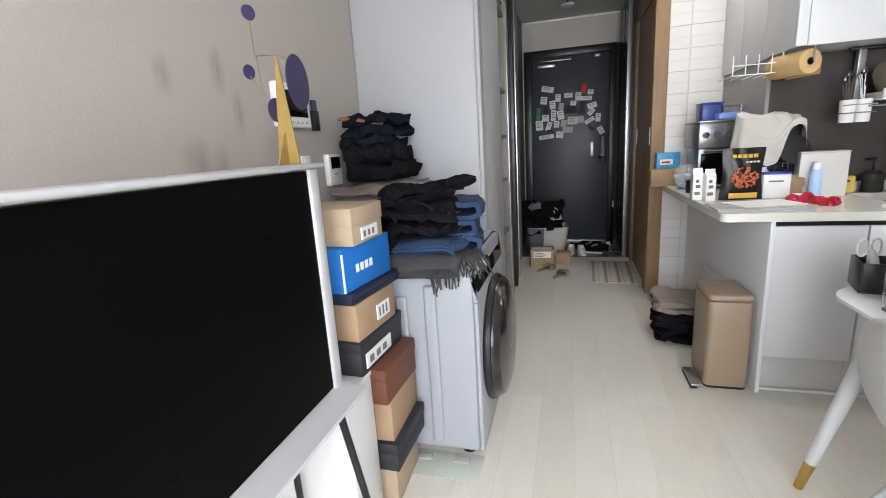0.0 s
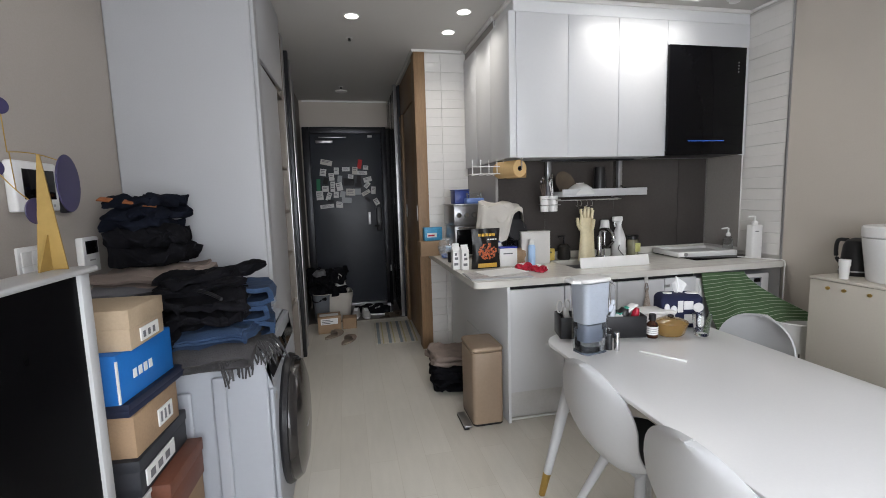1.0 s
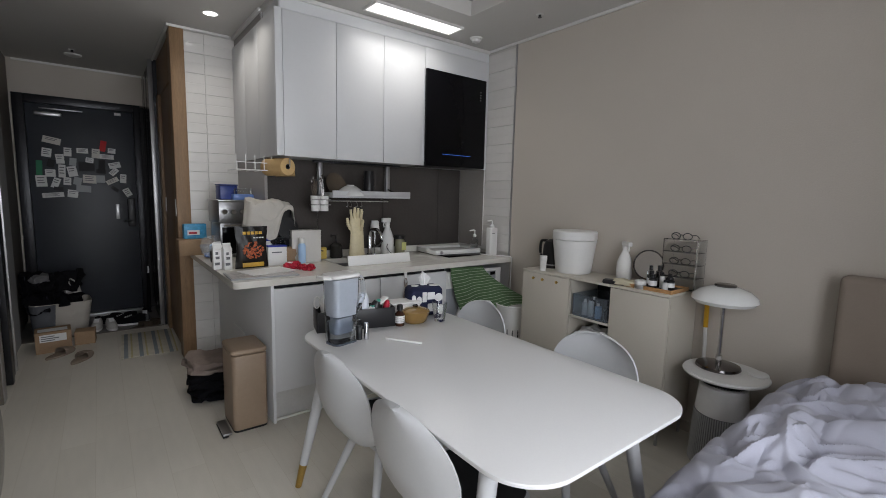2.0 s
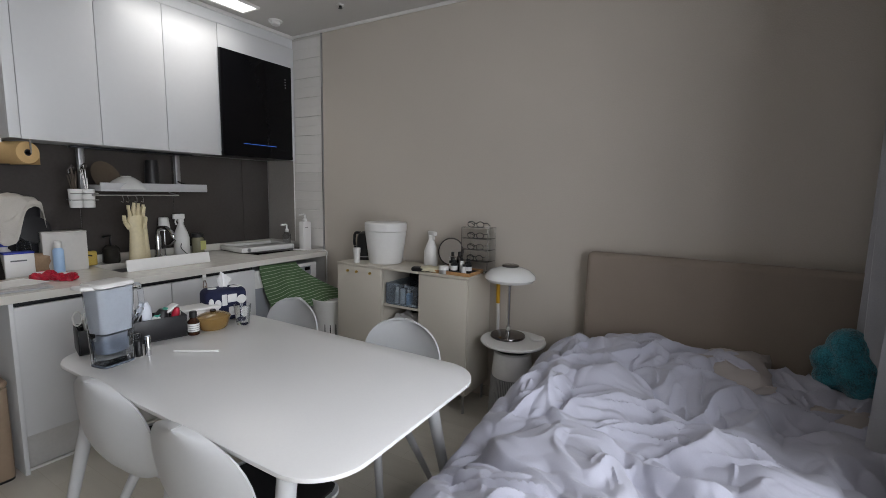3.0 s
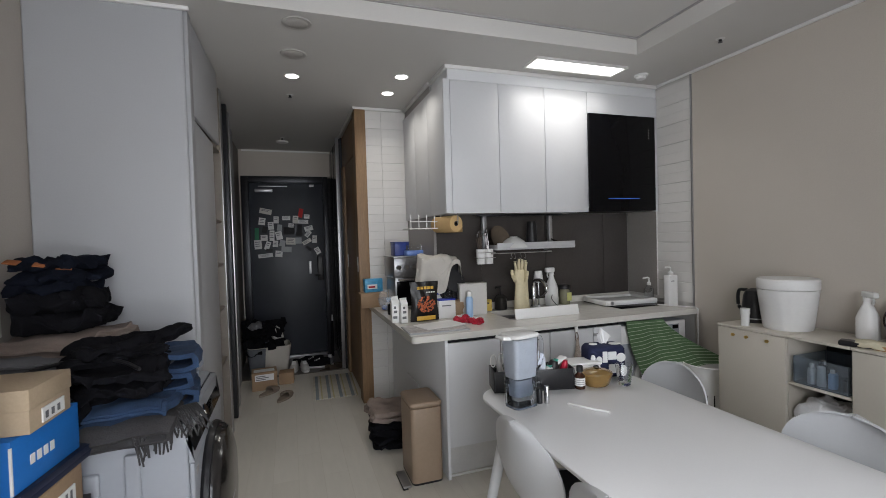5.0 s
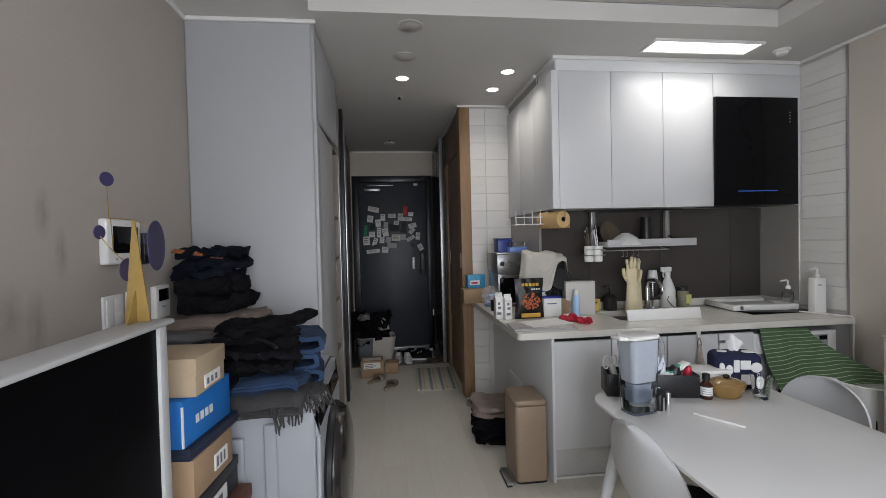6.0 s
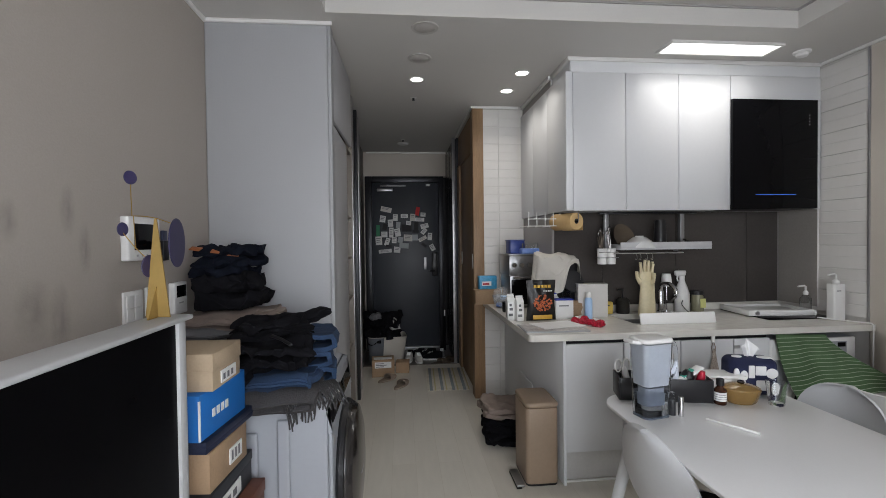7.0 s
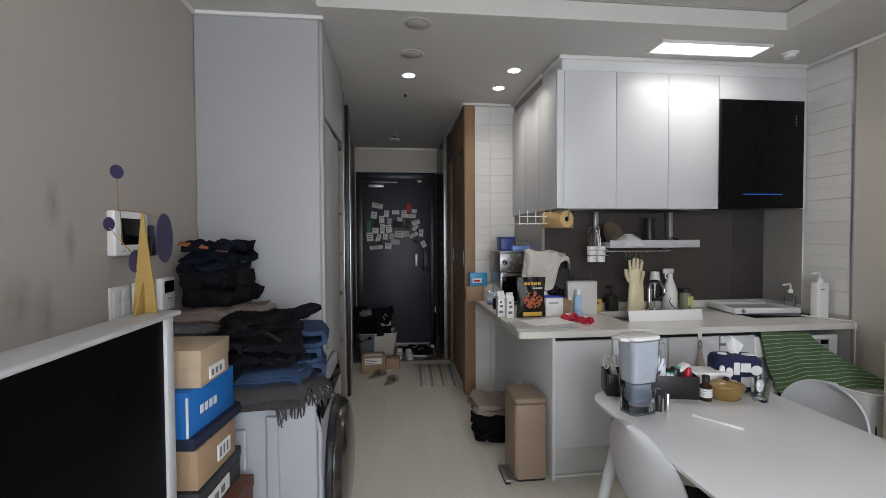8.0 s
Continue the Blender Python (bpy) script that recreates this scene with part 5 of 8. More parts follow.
# the tall stack against the wardrobe
folded_layers("folded_clothes", -0.60, 2.12, WT, 0.40, 0.36, 0.155, 5, BLACK_CLOTH, "folded black garments at the bottom of a stack", 2, 3.0)
folded_layers("folded_clothes", -0.60, 2.10, WT + 0.158, 0.39, 0.36, 0.082, 4, GREY_SWEAT, "grey sweatshirt folded in a stack", 4, 4.0, 0.02)
folded_layers("folded_clothes", -0.60, 2.12, WT + 0.245, 0.38, 0.34, 0.070, 3, TAUPE_CLOTH, "taupe sweater folded in a stack", -7, 6.0, 0.02, 0.02)
folded("folded_jeans", -0.610, 2.14, WT + 0.318, 0.29, 0.34, 0.165, BLACK_CLOTH, "black trousers folded under dark jeans", 5, 7.0, 2, 0.026)
jeans = folded("folded_jeans", -0.630, 2.13, WT + 0.475, 0.25, 0.31, 0.135, DENIM_DARK, "dark indigo jeans folded with tan leather patches", -9, 8.0, 3, 0.026)
for k, (px, py) in enumerate(((-0.09, -0.13), (0.02, -0.14), (0.08, -0.11))):
    part("leather_patch", turned(box(-0.026, -0.016, 0, 0.026, 0.016, 0.006, 0.002), pose(px, py, 0.136 - 0.014 * k, 26, 8, 15 * k)), ORANGE_PATCH, jeans, "tan leather patch")
# the loose heap towards the front
folded_layers("folded_clothes", -0.36, 2.06, WT, 0.34, 0.40, 0.170, 6, PALE_BLUE_CLOTH, "pale grey-blue shirt folded flat", -6, 9.0)
folded_layers("folded_scarf", -0.275, 1.74, WT, 0.31, 0.31, 0.050, 2, GREY_KNIT, "charcoal wool scarf folded at the washer's edge", -5, 2.0, 0.035, 0.008)
folded_layers("folded_jeans", -0.285, 1.78, WT + 0.054, 0.33, 0.32, 0.056, 3, BLUE_DENIM, "washed blue jeans folded over a scarf", -6, 11.0, 0.02)
folded_layers("folded_jeans", -0.165, 1.92, WT + 0.02, 0.13, 0.26, 0.21, 6, BLUE_DENIM, "washed blue jeans folded beside black clothes", 10, 12.0)
folded("black_clothes", -0.335, 1.80, WT + 0.113, 0.36, 0.34, 0.12, BLACK_CLOTH, "black trousers heaped loosely with hangers", 10, 13.0, 2, 0.032)
folded("black_clothes", -0.345, 1.84, WT + 0.225, 0.29, 0.27, 0.075, BLACK_CLOTH, "black trousers lying on top of a heap", 22, 17.0, 2, 0.030)
cloth_roll(-0.43, 1.70, WT, 0.20, 0.085, 68, 8, BLACK_CLOTH, "black sleeve bunched at the side of the heap", 2.0)
cloth_roll(-0.20, 1.86, WT + 0.262, 0.24, 0.034, 28, 6, BLACK_CLOTH, "black belt and waistband bunched on top of the heap", 5.0)
cloth_roll(-0.24, 1.72, WT + 0.225, 0.26, 0.026, -24, 10, BLACK_CLOTH, "black trouser leg twisted over the heap", 8.0)
fr = thing("scarf_fringe", -0.155, 1.625, WT + 0.030, "twisted charcoal wool scarf fringe hanging over the edge", "scarf", "clothes heaped on the washer")
random.seed(5)
for k in range(30):
    s = k / 29
    x0, y0 = -0.10 + 0.21 * s, -0.035 + 0.10 * s
    drop = 0.10 + 0.035 * random.random() - 0.07 * s
    part("tassel", tube(arc([(x0 - 0.02, y0 + 0.06, 0.012), (x0 + 0.01, y0, 0.004), (x0 + 0.03 + 0.012 * random.random(), y0 - 0.025, -drop * 0.5), (x0 + 0.03 + 0.02 * random.random(), y0 - 0.02, -drop)], 4), 0.0058, 7, taper=0.003), GREY_KNIT, fr)


def hanger(x, y, z, rx, rz, material, label):
    t = thing("clothes_hanger", 0, 0, 0, label, "hanger", "hangers in the clothes")
    t.matrix_basis = pose(x, y, z, rx, 0, rz)
    part("shoulders", tube(arc([(-0.20, -0.055, 0), (-0.11, -0.015, 0.004), (0, 0.01, 0.005), (0.11, -0.015, 0.004), (0.20, -0.055, 0)], 6), 0.007, 8), material, t)
    part("hook", tube(arc([(0, 0.01, 0), (0, 0.05, 0), (0.018, 0.075, 0), (0.036, 0.055, 0), (0.03, 0.04, 0)], 6), 0.002, 6), CHROME, t)
    return t


hanger(-0.37, 1.74, WT + 0.245, 14, -24, BLACK_PLASTIC, "black plastic hanger tangled in the heap")
hanger(-0.36, 2.04, WT + 0.255, 4, 62, BLACK_PLASTIC, "black plastic hanger lying on the heap")
hanger(-0.45, 1.80, WT + 0.235, 22, 8, BLACK_PLASTIC, "black plastic hanger with a chrome hook")
tagp = thing("paper_tag", -0.38, 2.06, WT + 0.178, "white paper tag on a hanger", "tag")
part("paper", turned(box(-0.05, -0.02, 0, 0.05, 0.02, 0.002), pose(0, 0, 0, 10, 5, 20)), LABEL_WHITE, tagp)


# ---------------------------------------------------------------- things on the worktop
def cuboid_pack(name, x, y, z, w, d, h, material, label, category, rz=0, bevel=0.004, group=""):
    t = thing(name, x, y, z, label, category, group, rz=rz)
    part("body", box(-w / 2, -d / 2, 0, w / 2, d / 2, h, bevel), material, t)
    return t


BEIGE_BOARD = mat("grey_beige_box", (0.60, 0.58, 0.55), 0.5, vary=0.03)
BLUE_CARD = mat("detergent_blue", (0.06, 0.30, 0.52), 0.4, vary=0.25, scale=30, fine=90)
BLUE_INK = mat("royal_blue_print", (0.02, 0.04, 0.35), 0.45, vary=0.08)
PALE_BLUE = mat("pale_blue_can", (0.38, 0.56, 0.80), 0.3, vary=0.04)
RED_FOIL = mat("red_foil", (0.42, 0.012, 0.035), 0.3, vary=0.25, scale=50)
BLACK_FOIL = mat("black_foil_pouch", (0.010, 0.009, 0.009), 0.34, vary=0.2, scale=25, bump=0.2)
GOLD_PRINT = mat("gold_print", (0.60, 0.36, 0.05), 0.45, vary=0.1)
CLOUD_GLASS = mat("thin_clear_plastic", (0.90, 0.93, 0.95), 0.05, vary=0.01, transmission=1.0, ior=1.25)
LINEN_CLOTH = mat("unbleached_dust_cloth", (0.56, 0.53, 0.48), 0.9, vary=0.07, scale=10, fine=260, bump=0.3)

for k, (x, y) in enumerate(((1.003, 2.93), (1.055, 2.885), (1.02, 3.0))):
    m = thing("milk_carton", x, y, TOP, "small white drink carton with brown print", "carton", "drink cartons", rz=8 * k)
    part("body", box(-0.026, -0.026, 0, 0.026, 0.026, 0.135, 0.003), WHITE_PLASTIC, m)
    gb = bmesh.new()
    v = [gb.verts.new(p) for p in ((-0.026, -0.026, 0.136), (0.026, -0.026, 0.136), (0.026, 0.026, 0.136), (-0.026, 0.026, 0.136), (-0.026, 0, 0.165), (0.026, 0, 0.165))]
    for q in ((0, 1, 5, 4), (2, 3, 4, 5), (1, 2, 5), (3, 0, 4)):
        gb.faces.new([v[i] for i in q])
    part("gable_top", gb, WHITE_PLASTIC, m, smooth=False)
    part("seam", box(-0.026, -0.002, 0.163, 0.026, 0.002, 0.178, 0.001), WHITE_PLASTIC, m)
    for z0 in (0.03, 0.07, 0.10):
        part("print_patch", box(-0.018 + 0.006 * (z0 > 0.05), -0.0275, z0, 0.004 + 0.008 * (z0 < 0.08), -0.0255, z0 + 0.018), BAR_INK, m, smooth=False)

mug = thing("black_mug", 1.06, 3.28, TOP, "small matte black mug", "mug")
part("body", lathe([(0, 0.0), (0.033, 0.0), (0.036, 0.01), (0.036, 0.08), (0.032, 0.08), (0.031, 0.012), (0, 0.012)], 28), BLACK_PLASTIC, mug)

bag = thing("granola_pouch", 1.212, 2.88, TOP, "black foil food pouch with a burnt-orange picture", "pouch", rz=3)
bm = bmesh.new()
nx, nz = 14, 18
gridf, gridb = [], []
for j in range(nz + 1):
    tz = j / nz
    z = 0.285 * tz
    depth = 0.035 * math.sin(math.pi * min(1, (1 - tz) * 0.95 + 0.05)) ** 0.8 * (1 - 0.5 * tz)
    rf, rb = [], []
    for i in range(nx + 1):
        u = 2 * i / nx - 1
        x = u * (0.103 + 0.006 * math.cos(6 * tz))
        dd = depth * (1 - abs(u) ** 3) + 0.003 * math.sin(9 * u + 7 * tz)
        rf.append(bm.verts.new((x, -max(dd, 0.001), z)))
        rb.append(bm.verts.new((x, max(dd, 0.001), z)))
    gridf.append(rf), gridb.append(rb)
for j in range(nz):
    for i in range(nx):
        bm.faces.new((gridf[j][i], gridf[j][i + 1], gridf[j + 1][i + 1], gridf[j + 1][i]))
        bm.faces.new((gridb[j][i + 1], gridb[j][i], gridb[j + 1][i], gridb[j + 1][i + 1]))
    bm.faces.new((gridf[j][0], gridf[j + 1][0], gridb[j + 1][0], gridb[j][0]))
    bm.faces.new((gridf[j + 1][-1], gridf[j][-1], gridb[j][-1], gridb[j + 1][-1]))
part("pouch", bm, BLACK_FOIL, bag)
pile = bmesh.new()
random.seed(11)
for k in range(120):
    a, r = random.random() * 6.283, 0.066 * math.sqrt(random.random())
    bmesh.ops.create_icosphere(pile, subdivisions=1, radius=0.004 + 0.005 * random.random(), matrix=Matrix.Translation((r * math.cos(a), -0.034, 0.125 + 0.85 * r * math.sin(a))) @ Matrix.Diagonal((1, 0.35, 1, 1)))
part("food_picture", pile, FOOD_BROWN, bag, "printed heap of roasted clusters")
part("gold_band", box(-0.07, -0.0345, 0.012, 0.07, -0.0315, 0.042, 0.001), GOLD_PRINT, bag)
for k in range(5):
    part("gold_letter_bar", box(-0.062 + 0.026 * k, -0.0285, 0.232, -0.042 + 0.026 * k, -0.0215, 0.252, 0.001), GOLD_PRINT, bag)
for k in range(4):
    part("white_letter_bar", box(0.005 + 0.018 * k, -0.0305, 0.205, 0.018 + 0.018 * k, -0.026, 0.214, 0.001), LABEL_WHITE, bag)

wbx = cuboid_pack("white_packet", 1.394, 2.935, TOP, 0.13, 0.07, 0.132, WHITE_PLASTIC, "white paper packet with a royal-blue top", "box", -2)
part("blue_lid", box(-0.066, -0.036, 0.132, 0.066, 0.036, 0.142, 0.002), BLUE_INK, wbx)
part("print_bars", box(-0.04, -0.0365, 0.09, 0.03, -0.0345, 0.098), BAR_INK, wbx, smooth=False)
pill = thing("supplement_bottle", 1.36, 3.03, TOP, "white bottle with a blue cap", "bottle")
part("body", lathe([(0, 0), (0.032, 0), (0.034, 0.006), (0.034, 0.14), (0.022, 0.155), (0.022, 0.165), (0, 0.165)], 28), WHITE_PLASTIC, pill)
part("cap", lathe([(0.024, 0.166), (0.024, 0.19), (0, 0.192)], 28), BLUE_INK, pill)
bottle2 = thing("shaker_bottle", 1.445, 3.003, TOP, "clear ridged plastic bottle", "bottle")
part("body", lathe([(0, 0), (0.034, 0), (0.036, 0.01), (0.030, 0.08), (0.036, 0.14), (0.030, 0.19), (0.020, 0.2)], 28), CLOUD_GLASS, bottle2)
ricecake = thing("bread_packet", 1.50, 2.985, TOP, "brown paper packet lying against the machine", "packet")
part("packet", soft_block(0.14, 0.08, 0.12, 10, 0.5, 4.0, 0.006), CARDBOARD, ricecake)
can = thing("spray_can", 1.565, 2.89, TOP, "pale blue aerosol can with a clear cap", "spray can")
part("body", lathe([(0, 0), (0.026, 0), (0.027, 0.004), (0.027, 0.135), (0.018, 0.152), (0, 0.152)], 28), PALE_BLUE, can)
part("cap", lathe([(0.019, 0.1525), (0.019, 0.185), (0.014, 0.192), (0, 0.192)], 24), WHITE_PLASTIC, can, "white cap")
bb = cuboid_pack("tall_white_box", 1.625, 2.985, TOP, 0.215, 0.10, 0.235, BEIGE_BOARD, "tall off-white cardboard box", "box", -7, 0.003)
part("lid", box(-0.109, -0.052, 0.2355, 0.109, 0.052, 0.243, 0.002), BEIGE_BOARD, bb)

mag = thing("magazine", 1.19, 2.575, TOP, "glossy printed magazine lying open-edged on the worktop", "magazine", rz=-2)
part("pages", turned(box(-0.20, -0.13, 0, 0.20, 0.13, 0.009, 0.003), pose(0, 0, 0)), PAPERS[3], mag)
part("cover", box(-0.19, -0.12, 0.0095, 0.18, 0.12, 0.011), mat("magazine_print", (0.42, 0.40, 0.39), 0.35, vary=0.35, scale=22, fine=60), mag, smooth=False)
ppr = thing("paper_sheet", 1.24, 2.63, TOP + 0.0115, "white paper sheet on a magazine", "paper", rz=14)
part("sheet", box(-0.15, -0.10, 0, 0.15, 0.10, 0.003), LABEL_WHITE, ppr, smooth=False)
for k, (x, y, r) in enumerate(((1.43, 2.72, -28), (1.50, 2.61, -58))):
    rp = thing("red_snack_packet", x, y, TOP, "crumpled red foil snack packet", "packet", "red packets", rz=r)
    part("packet", crumple(soft_block(0.10, 0.065, 0.040, 14, 0.5, 2.0 + k, 0.012, 0.03), 0.010, 0.025, 4.0 + k, 0.0), RED_FOIL, rp)
    part("white_print", box(-0.03, -0.012, 0.034, 0.01, 0.008, 0.046, 0.001), LABEL_WHITE, rp)

oven = thing("toaster_oven", 1.235, 3.58, TOP, "dark steel toaster oven with two knobs", "toaster oven", rz=4)
OVEN_STEEL = mat("smoky_steel", (0.30, 0.30, 0.305), 0.32, metal=0.8, vary=0.08)
part("lower_body", box(-0.115, -0.12, 0.012, 0.125, 0.14, 0.272, 0.008), OVEN_STEEL, oven)
part("lower_glass", box(-0.10, -0.128, 0.03, 0.10, -0.1205, 0.24, 0.004), BLACK_GLASS, oven)
part("upper_body", box(-0.125, -0.14, 0.274, 0.135, 0.15, 0.44, 0.008), OVEN_STEEL, oven)
part("handle", tube([(-0.09, -0.145, 0.255), (0.09, -0.145, 0.255)], 0.008, 10), CHROME, oven)
part("top_plate", box(-0.13, -0.145, 0.441, 0.14, 0.155, 0.452, 0.003), GREY_ALU, oven)
for x in (-0.085, -0.02, 0.045):
    part("knob", turned(lathe([(0, 0.022), (0.018, 0.022), (0.021, 0.0), (0, 0)], 22), pose(x, -0.141, 0.36, 90, 0, 0)), CHROME, oven)
for x in (-0.10, 0.11):
    for y in (-0.10, 0.12):
        part("foot", lathe([(0, 0), (0.014, 0), (0.014, 0.012), (0, 0.012)], 14, (x, y, 0)), BLACK_PLASTIC, oven)
DEEP_BLUE = mat("blue_tub_plastic", (0.035, 0.06, 0.24), 0.35, vary=0.06)
BLUE_TUB = mat("clear_blue_plastic", (0.16, 0.27, 0.62), 0.3, vary=0.06)
c1 = cuboid_pack("blue_tub", 1.215, 3.60, TOP + 0.4525, 0.13, 0.13, 0.11, DEEP_BLUE, "dark blue plastic tub on the oven", "tub", 4, 0.008)
part("lid", box(-0.068, -0.068, 0.1105, 0.068, 0.068, 0.12, 0.003), DEEP_BLUE, c1)
c2 = cuboid_pack("clear_blue_container", 1.31, 3.50, TOP + 0.4525, 0.15, 0.10, 0.045, BLUE_TUB, "shallow clear blue plastic container", "container", 0, 0.008)
c3 = cuboid_pack("pale_container", 1.31, 3.505, TOP + 0.498, 0.13, 0.09, 0.045, CLOUD_GLASS, "pale clear plastic container", "container", 0, 0.008)

cm = thing("coffee_machine", 1.44, 3.09, TOP, "black coffee machine half covered by a cloth", "coffee machine")
part("base", box(-0.06, -0.055, 0.0, 0.12, 0.045, 0.03, 0.01), BLACK_PLASTIC, cm)
part("column", box(-0.18, -0.03, 0.031, 0.12, 0.045, 0.43, 0.03, 4), BLACK_PLASTIC, cm)
part("head", turned(lathe([(0, -0.05), (0.065, -0.048), (0.078, -0.03), (0.080, 0.03), (0, 0.035)], 32), pose(0.065, -0.045, 0.25, 76, 0, 0)), BLACK_PLASTIC, cm)
for k in range(6):
    part("mark", box(0.105, -0.058, 0.06 + 0.02 * k, 0.125, -0.0555, 0.064 + 0.02 * k), GREY_ALU, cm)
cloth_bm = bmesh.new()
n, m_ = 96, 34
hub = cloth_bm.verts.new((0, 0, 0.462))
grid = []
for j in range(1, m_ + 1):
    v_ = j / m_
    row = []
    for i in range(n):
        a = 2 * math.pi * i / n
        ca, sa = math.cos(a), math.sin(a)
        flat = min(1.0, v_ / 0.5)
        hang = max(0.0, (v_ - 0.5) / 0.5)
        arch = math.exp(-((a - math.radians(306)) / 0.42) ** 4)
        drop = (0.25 - 0.21 * arch + 0.025 * math.sin(3 * a + 1)) * hang
        k = (abs(ca) ** 3 + abs(sa) ** 3) ** (-1 / 3)
        ripple = 0.010 * hang * math.sin(8 * a + 2.0 * math.sin(2 * a)) * (1 - arch)
        q = Vector((0.16 * k * ca * flat, 0.10 * k * sa * flat, 0.25 * hang)) * 9
        dent = 0.030 * noise.noise(q) + 0.018 * noise.noise(q * 2.3)
        x_ = (0.168 * flat ** 0.8 * k + 0.022 * hang + ripple) * ca
        y_ = (0.052 * flat ** 0.8 * k + 0.010 * hang + ripple * 0.5) * sa - max(0, -sa) * (0.012 + 0.02 * flat)
        z_ = 0.462 - 0.028 * flat ** 5 + dent * (0.4 + flat) - drop - 0.02 * ca * flat
        row.append(cloth_bm.verts.new((x_ + dent * 0.5 * hang, min(0.06, y_ - abs(dent) * hang), z_)))
    grid.append(row)
for i in range(n):
    cloth_bm.faces.new((hub, grid[0][i], grid[0][(i + 1) % n]))
for r0, r1 in zip(grid, grid[1:]):
    for i in range(n):
        cloth_bm.faces.new((r0[i], r1[i], r1[(i + 1) % n], r0[(i + 1) % n]))
dc = thing("dust_cloth", 1.395, 3.085, TOP, "unbleached cloth draped over the coffee machine", "cloth")
part("cloth", cloth_bm, LINEN_CLOTH, dc)

kraft = cuboid_pack("cardboard_tray", 0.995, 3.79, TOP, 0.235, 0.16, 0.125, CARDBOARD, "open tan cardboard tray at the end of the worktop", "box", 2, 0.003)
det = cuboid_pack("detergent_box", 1.01, 3.83, TOP + 0.126, 0.165, 0.06, 0.12, BLUE_CARD, "pale blue and white packet standing in a cardboard tray", "box", 6, 0.003)
part("white_panel", box(-0.06, -0.0325, 0.03, 0.03, -0.0305, 0.07), LABEL_WHITE, det, smooth=False)
part("red_band", box(-0.05, -0.0335, 0.04, 0.01, -0.0318, 0.055), RED_FOIL, det, smooth=False)
gb = thing("plastic_bowl", 1.09, 3.52, TOP, "clear plastic bowl holding small packets", "bowl")
CLEAR_BOWL = mat("clear_bowl_plastic", (0.80, 0.84, 0.88), 0.06, vary=0.02, alpha=0.28, coat=0.6)
part("bowl", lathe([(0, 0), (0.05, 0.002), (0.085, 0.04), (0.098, 0.10), (0.094, 0.10), (0.08, 0.042), (0.048, 0.006), (0, 0.005)], 36), CLEAR_BOWL, gb)
gl = thing("clear_dome", 1.10, 3.54, TOP + 0.101, "clear domed lid leaning on a bowl", "lid")
part("lid", turned(lathe([(0.098, 0), (0.09, 0.03), (0.05, 0.055), (0, 0.06)], 36), pose(0, 0, 0, 25, 0, 0)), CLEAR_BOWL, gl)
for k, (x, y, m) in enumerate(((1.07, 3.51, BLUE_TUB), (1.11, 3.53, LABEL_WHITE), (1.09, 3.49, PALE_BLUE))):
    pk = thing("small_packet", x, y, TOP + 0.006 + 0.032 * k, "small foil packet inside a clear bowl", "packet", "packets in the bowl", rz=40 * k)
    part("packet", soft_block(0.09, 0.065, 0.034, 8, 0.5, 5.0 + k, 0.008, 0.03), m, pk)
orange = thing("brown_paper_roll", 1.14, 3.66, TOP, "brown kraft paper sleeve standing behind a bowl", "roll")
part("sleeve", lathe([(0, 0), (0.03, 0), (0.03, 0.16), (0.026, 0.16), (0.026, 0.01), (0, 0.01)], 24), CARDBOARD, orange)

# under the wall cabinets
pt = thing("paper_towel_roll", 1.405, 2.90, 1.612, "kraft paper towel roll on a holder under the cabinet", "paper towel", rz=22)
roll = lathe([(0.018, -0.115), (0.058, -0.115), (0.060, -0.11), (0.060, 0.11), (0.058, 0.115), (0.018, 0.115), (0.018, -0.115)], 40)
part("roll", turned(roll, pose(0.0, 0, 0, 90, 0, -4)), mat("kraft_tissue", (0.55, 0.37, 0.17), 0.9, vary=0.05, fine=160, bump=0.3), pt)
part("core", turned(lathe([(0.0178, -0.116), (0.0178, 0.116), (0.015, 0.116), (0.015, -0.116), (0.0178, -0.116)], 24), pose(0, 0, 0, 90, 0, -4)), DARK_BOX, pt)
part("loose_sheet", turned(box(0.0585, -0.11, -0.062, 0.0605, 0.11, 0.0), pose(0, 0, 0, 0, 0, -4)), bpy.data.materials["kraft_tissue"], pt)
part("bracket", tube([(0.0, 0.135, 0.072), (0.0, 0.13, 0.0), (0.0, -0.125, 0.0), (0.0, -0.125, 0.072)], 0.005, 8), CHROME, pt)
wr = thing("under_cabinet_rack", 1.20, 3.02, 1.585, "white wire rack clipped under the cabinet", "rack")
for x in (-0.06, 0.0, 0.06, 0.12, 0.17):
    part("wire", tube([(x, -0.10, 0.10), (x, -0.10, 0.0), (x, 0.14, 0.0)], 0.003, 8), WHITE_PLASTIC, wr)
for z in (0.0, 0.05):
    part("rail", tube([(-0.065, -0.10, z), (0.175, -0.10, z)], 0.003, 8), WHITE_PLASTIC, wr)

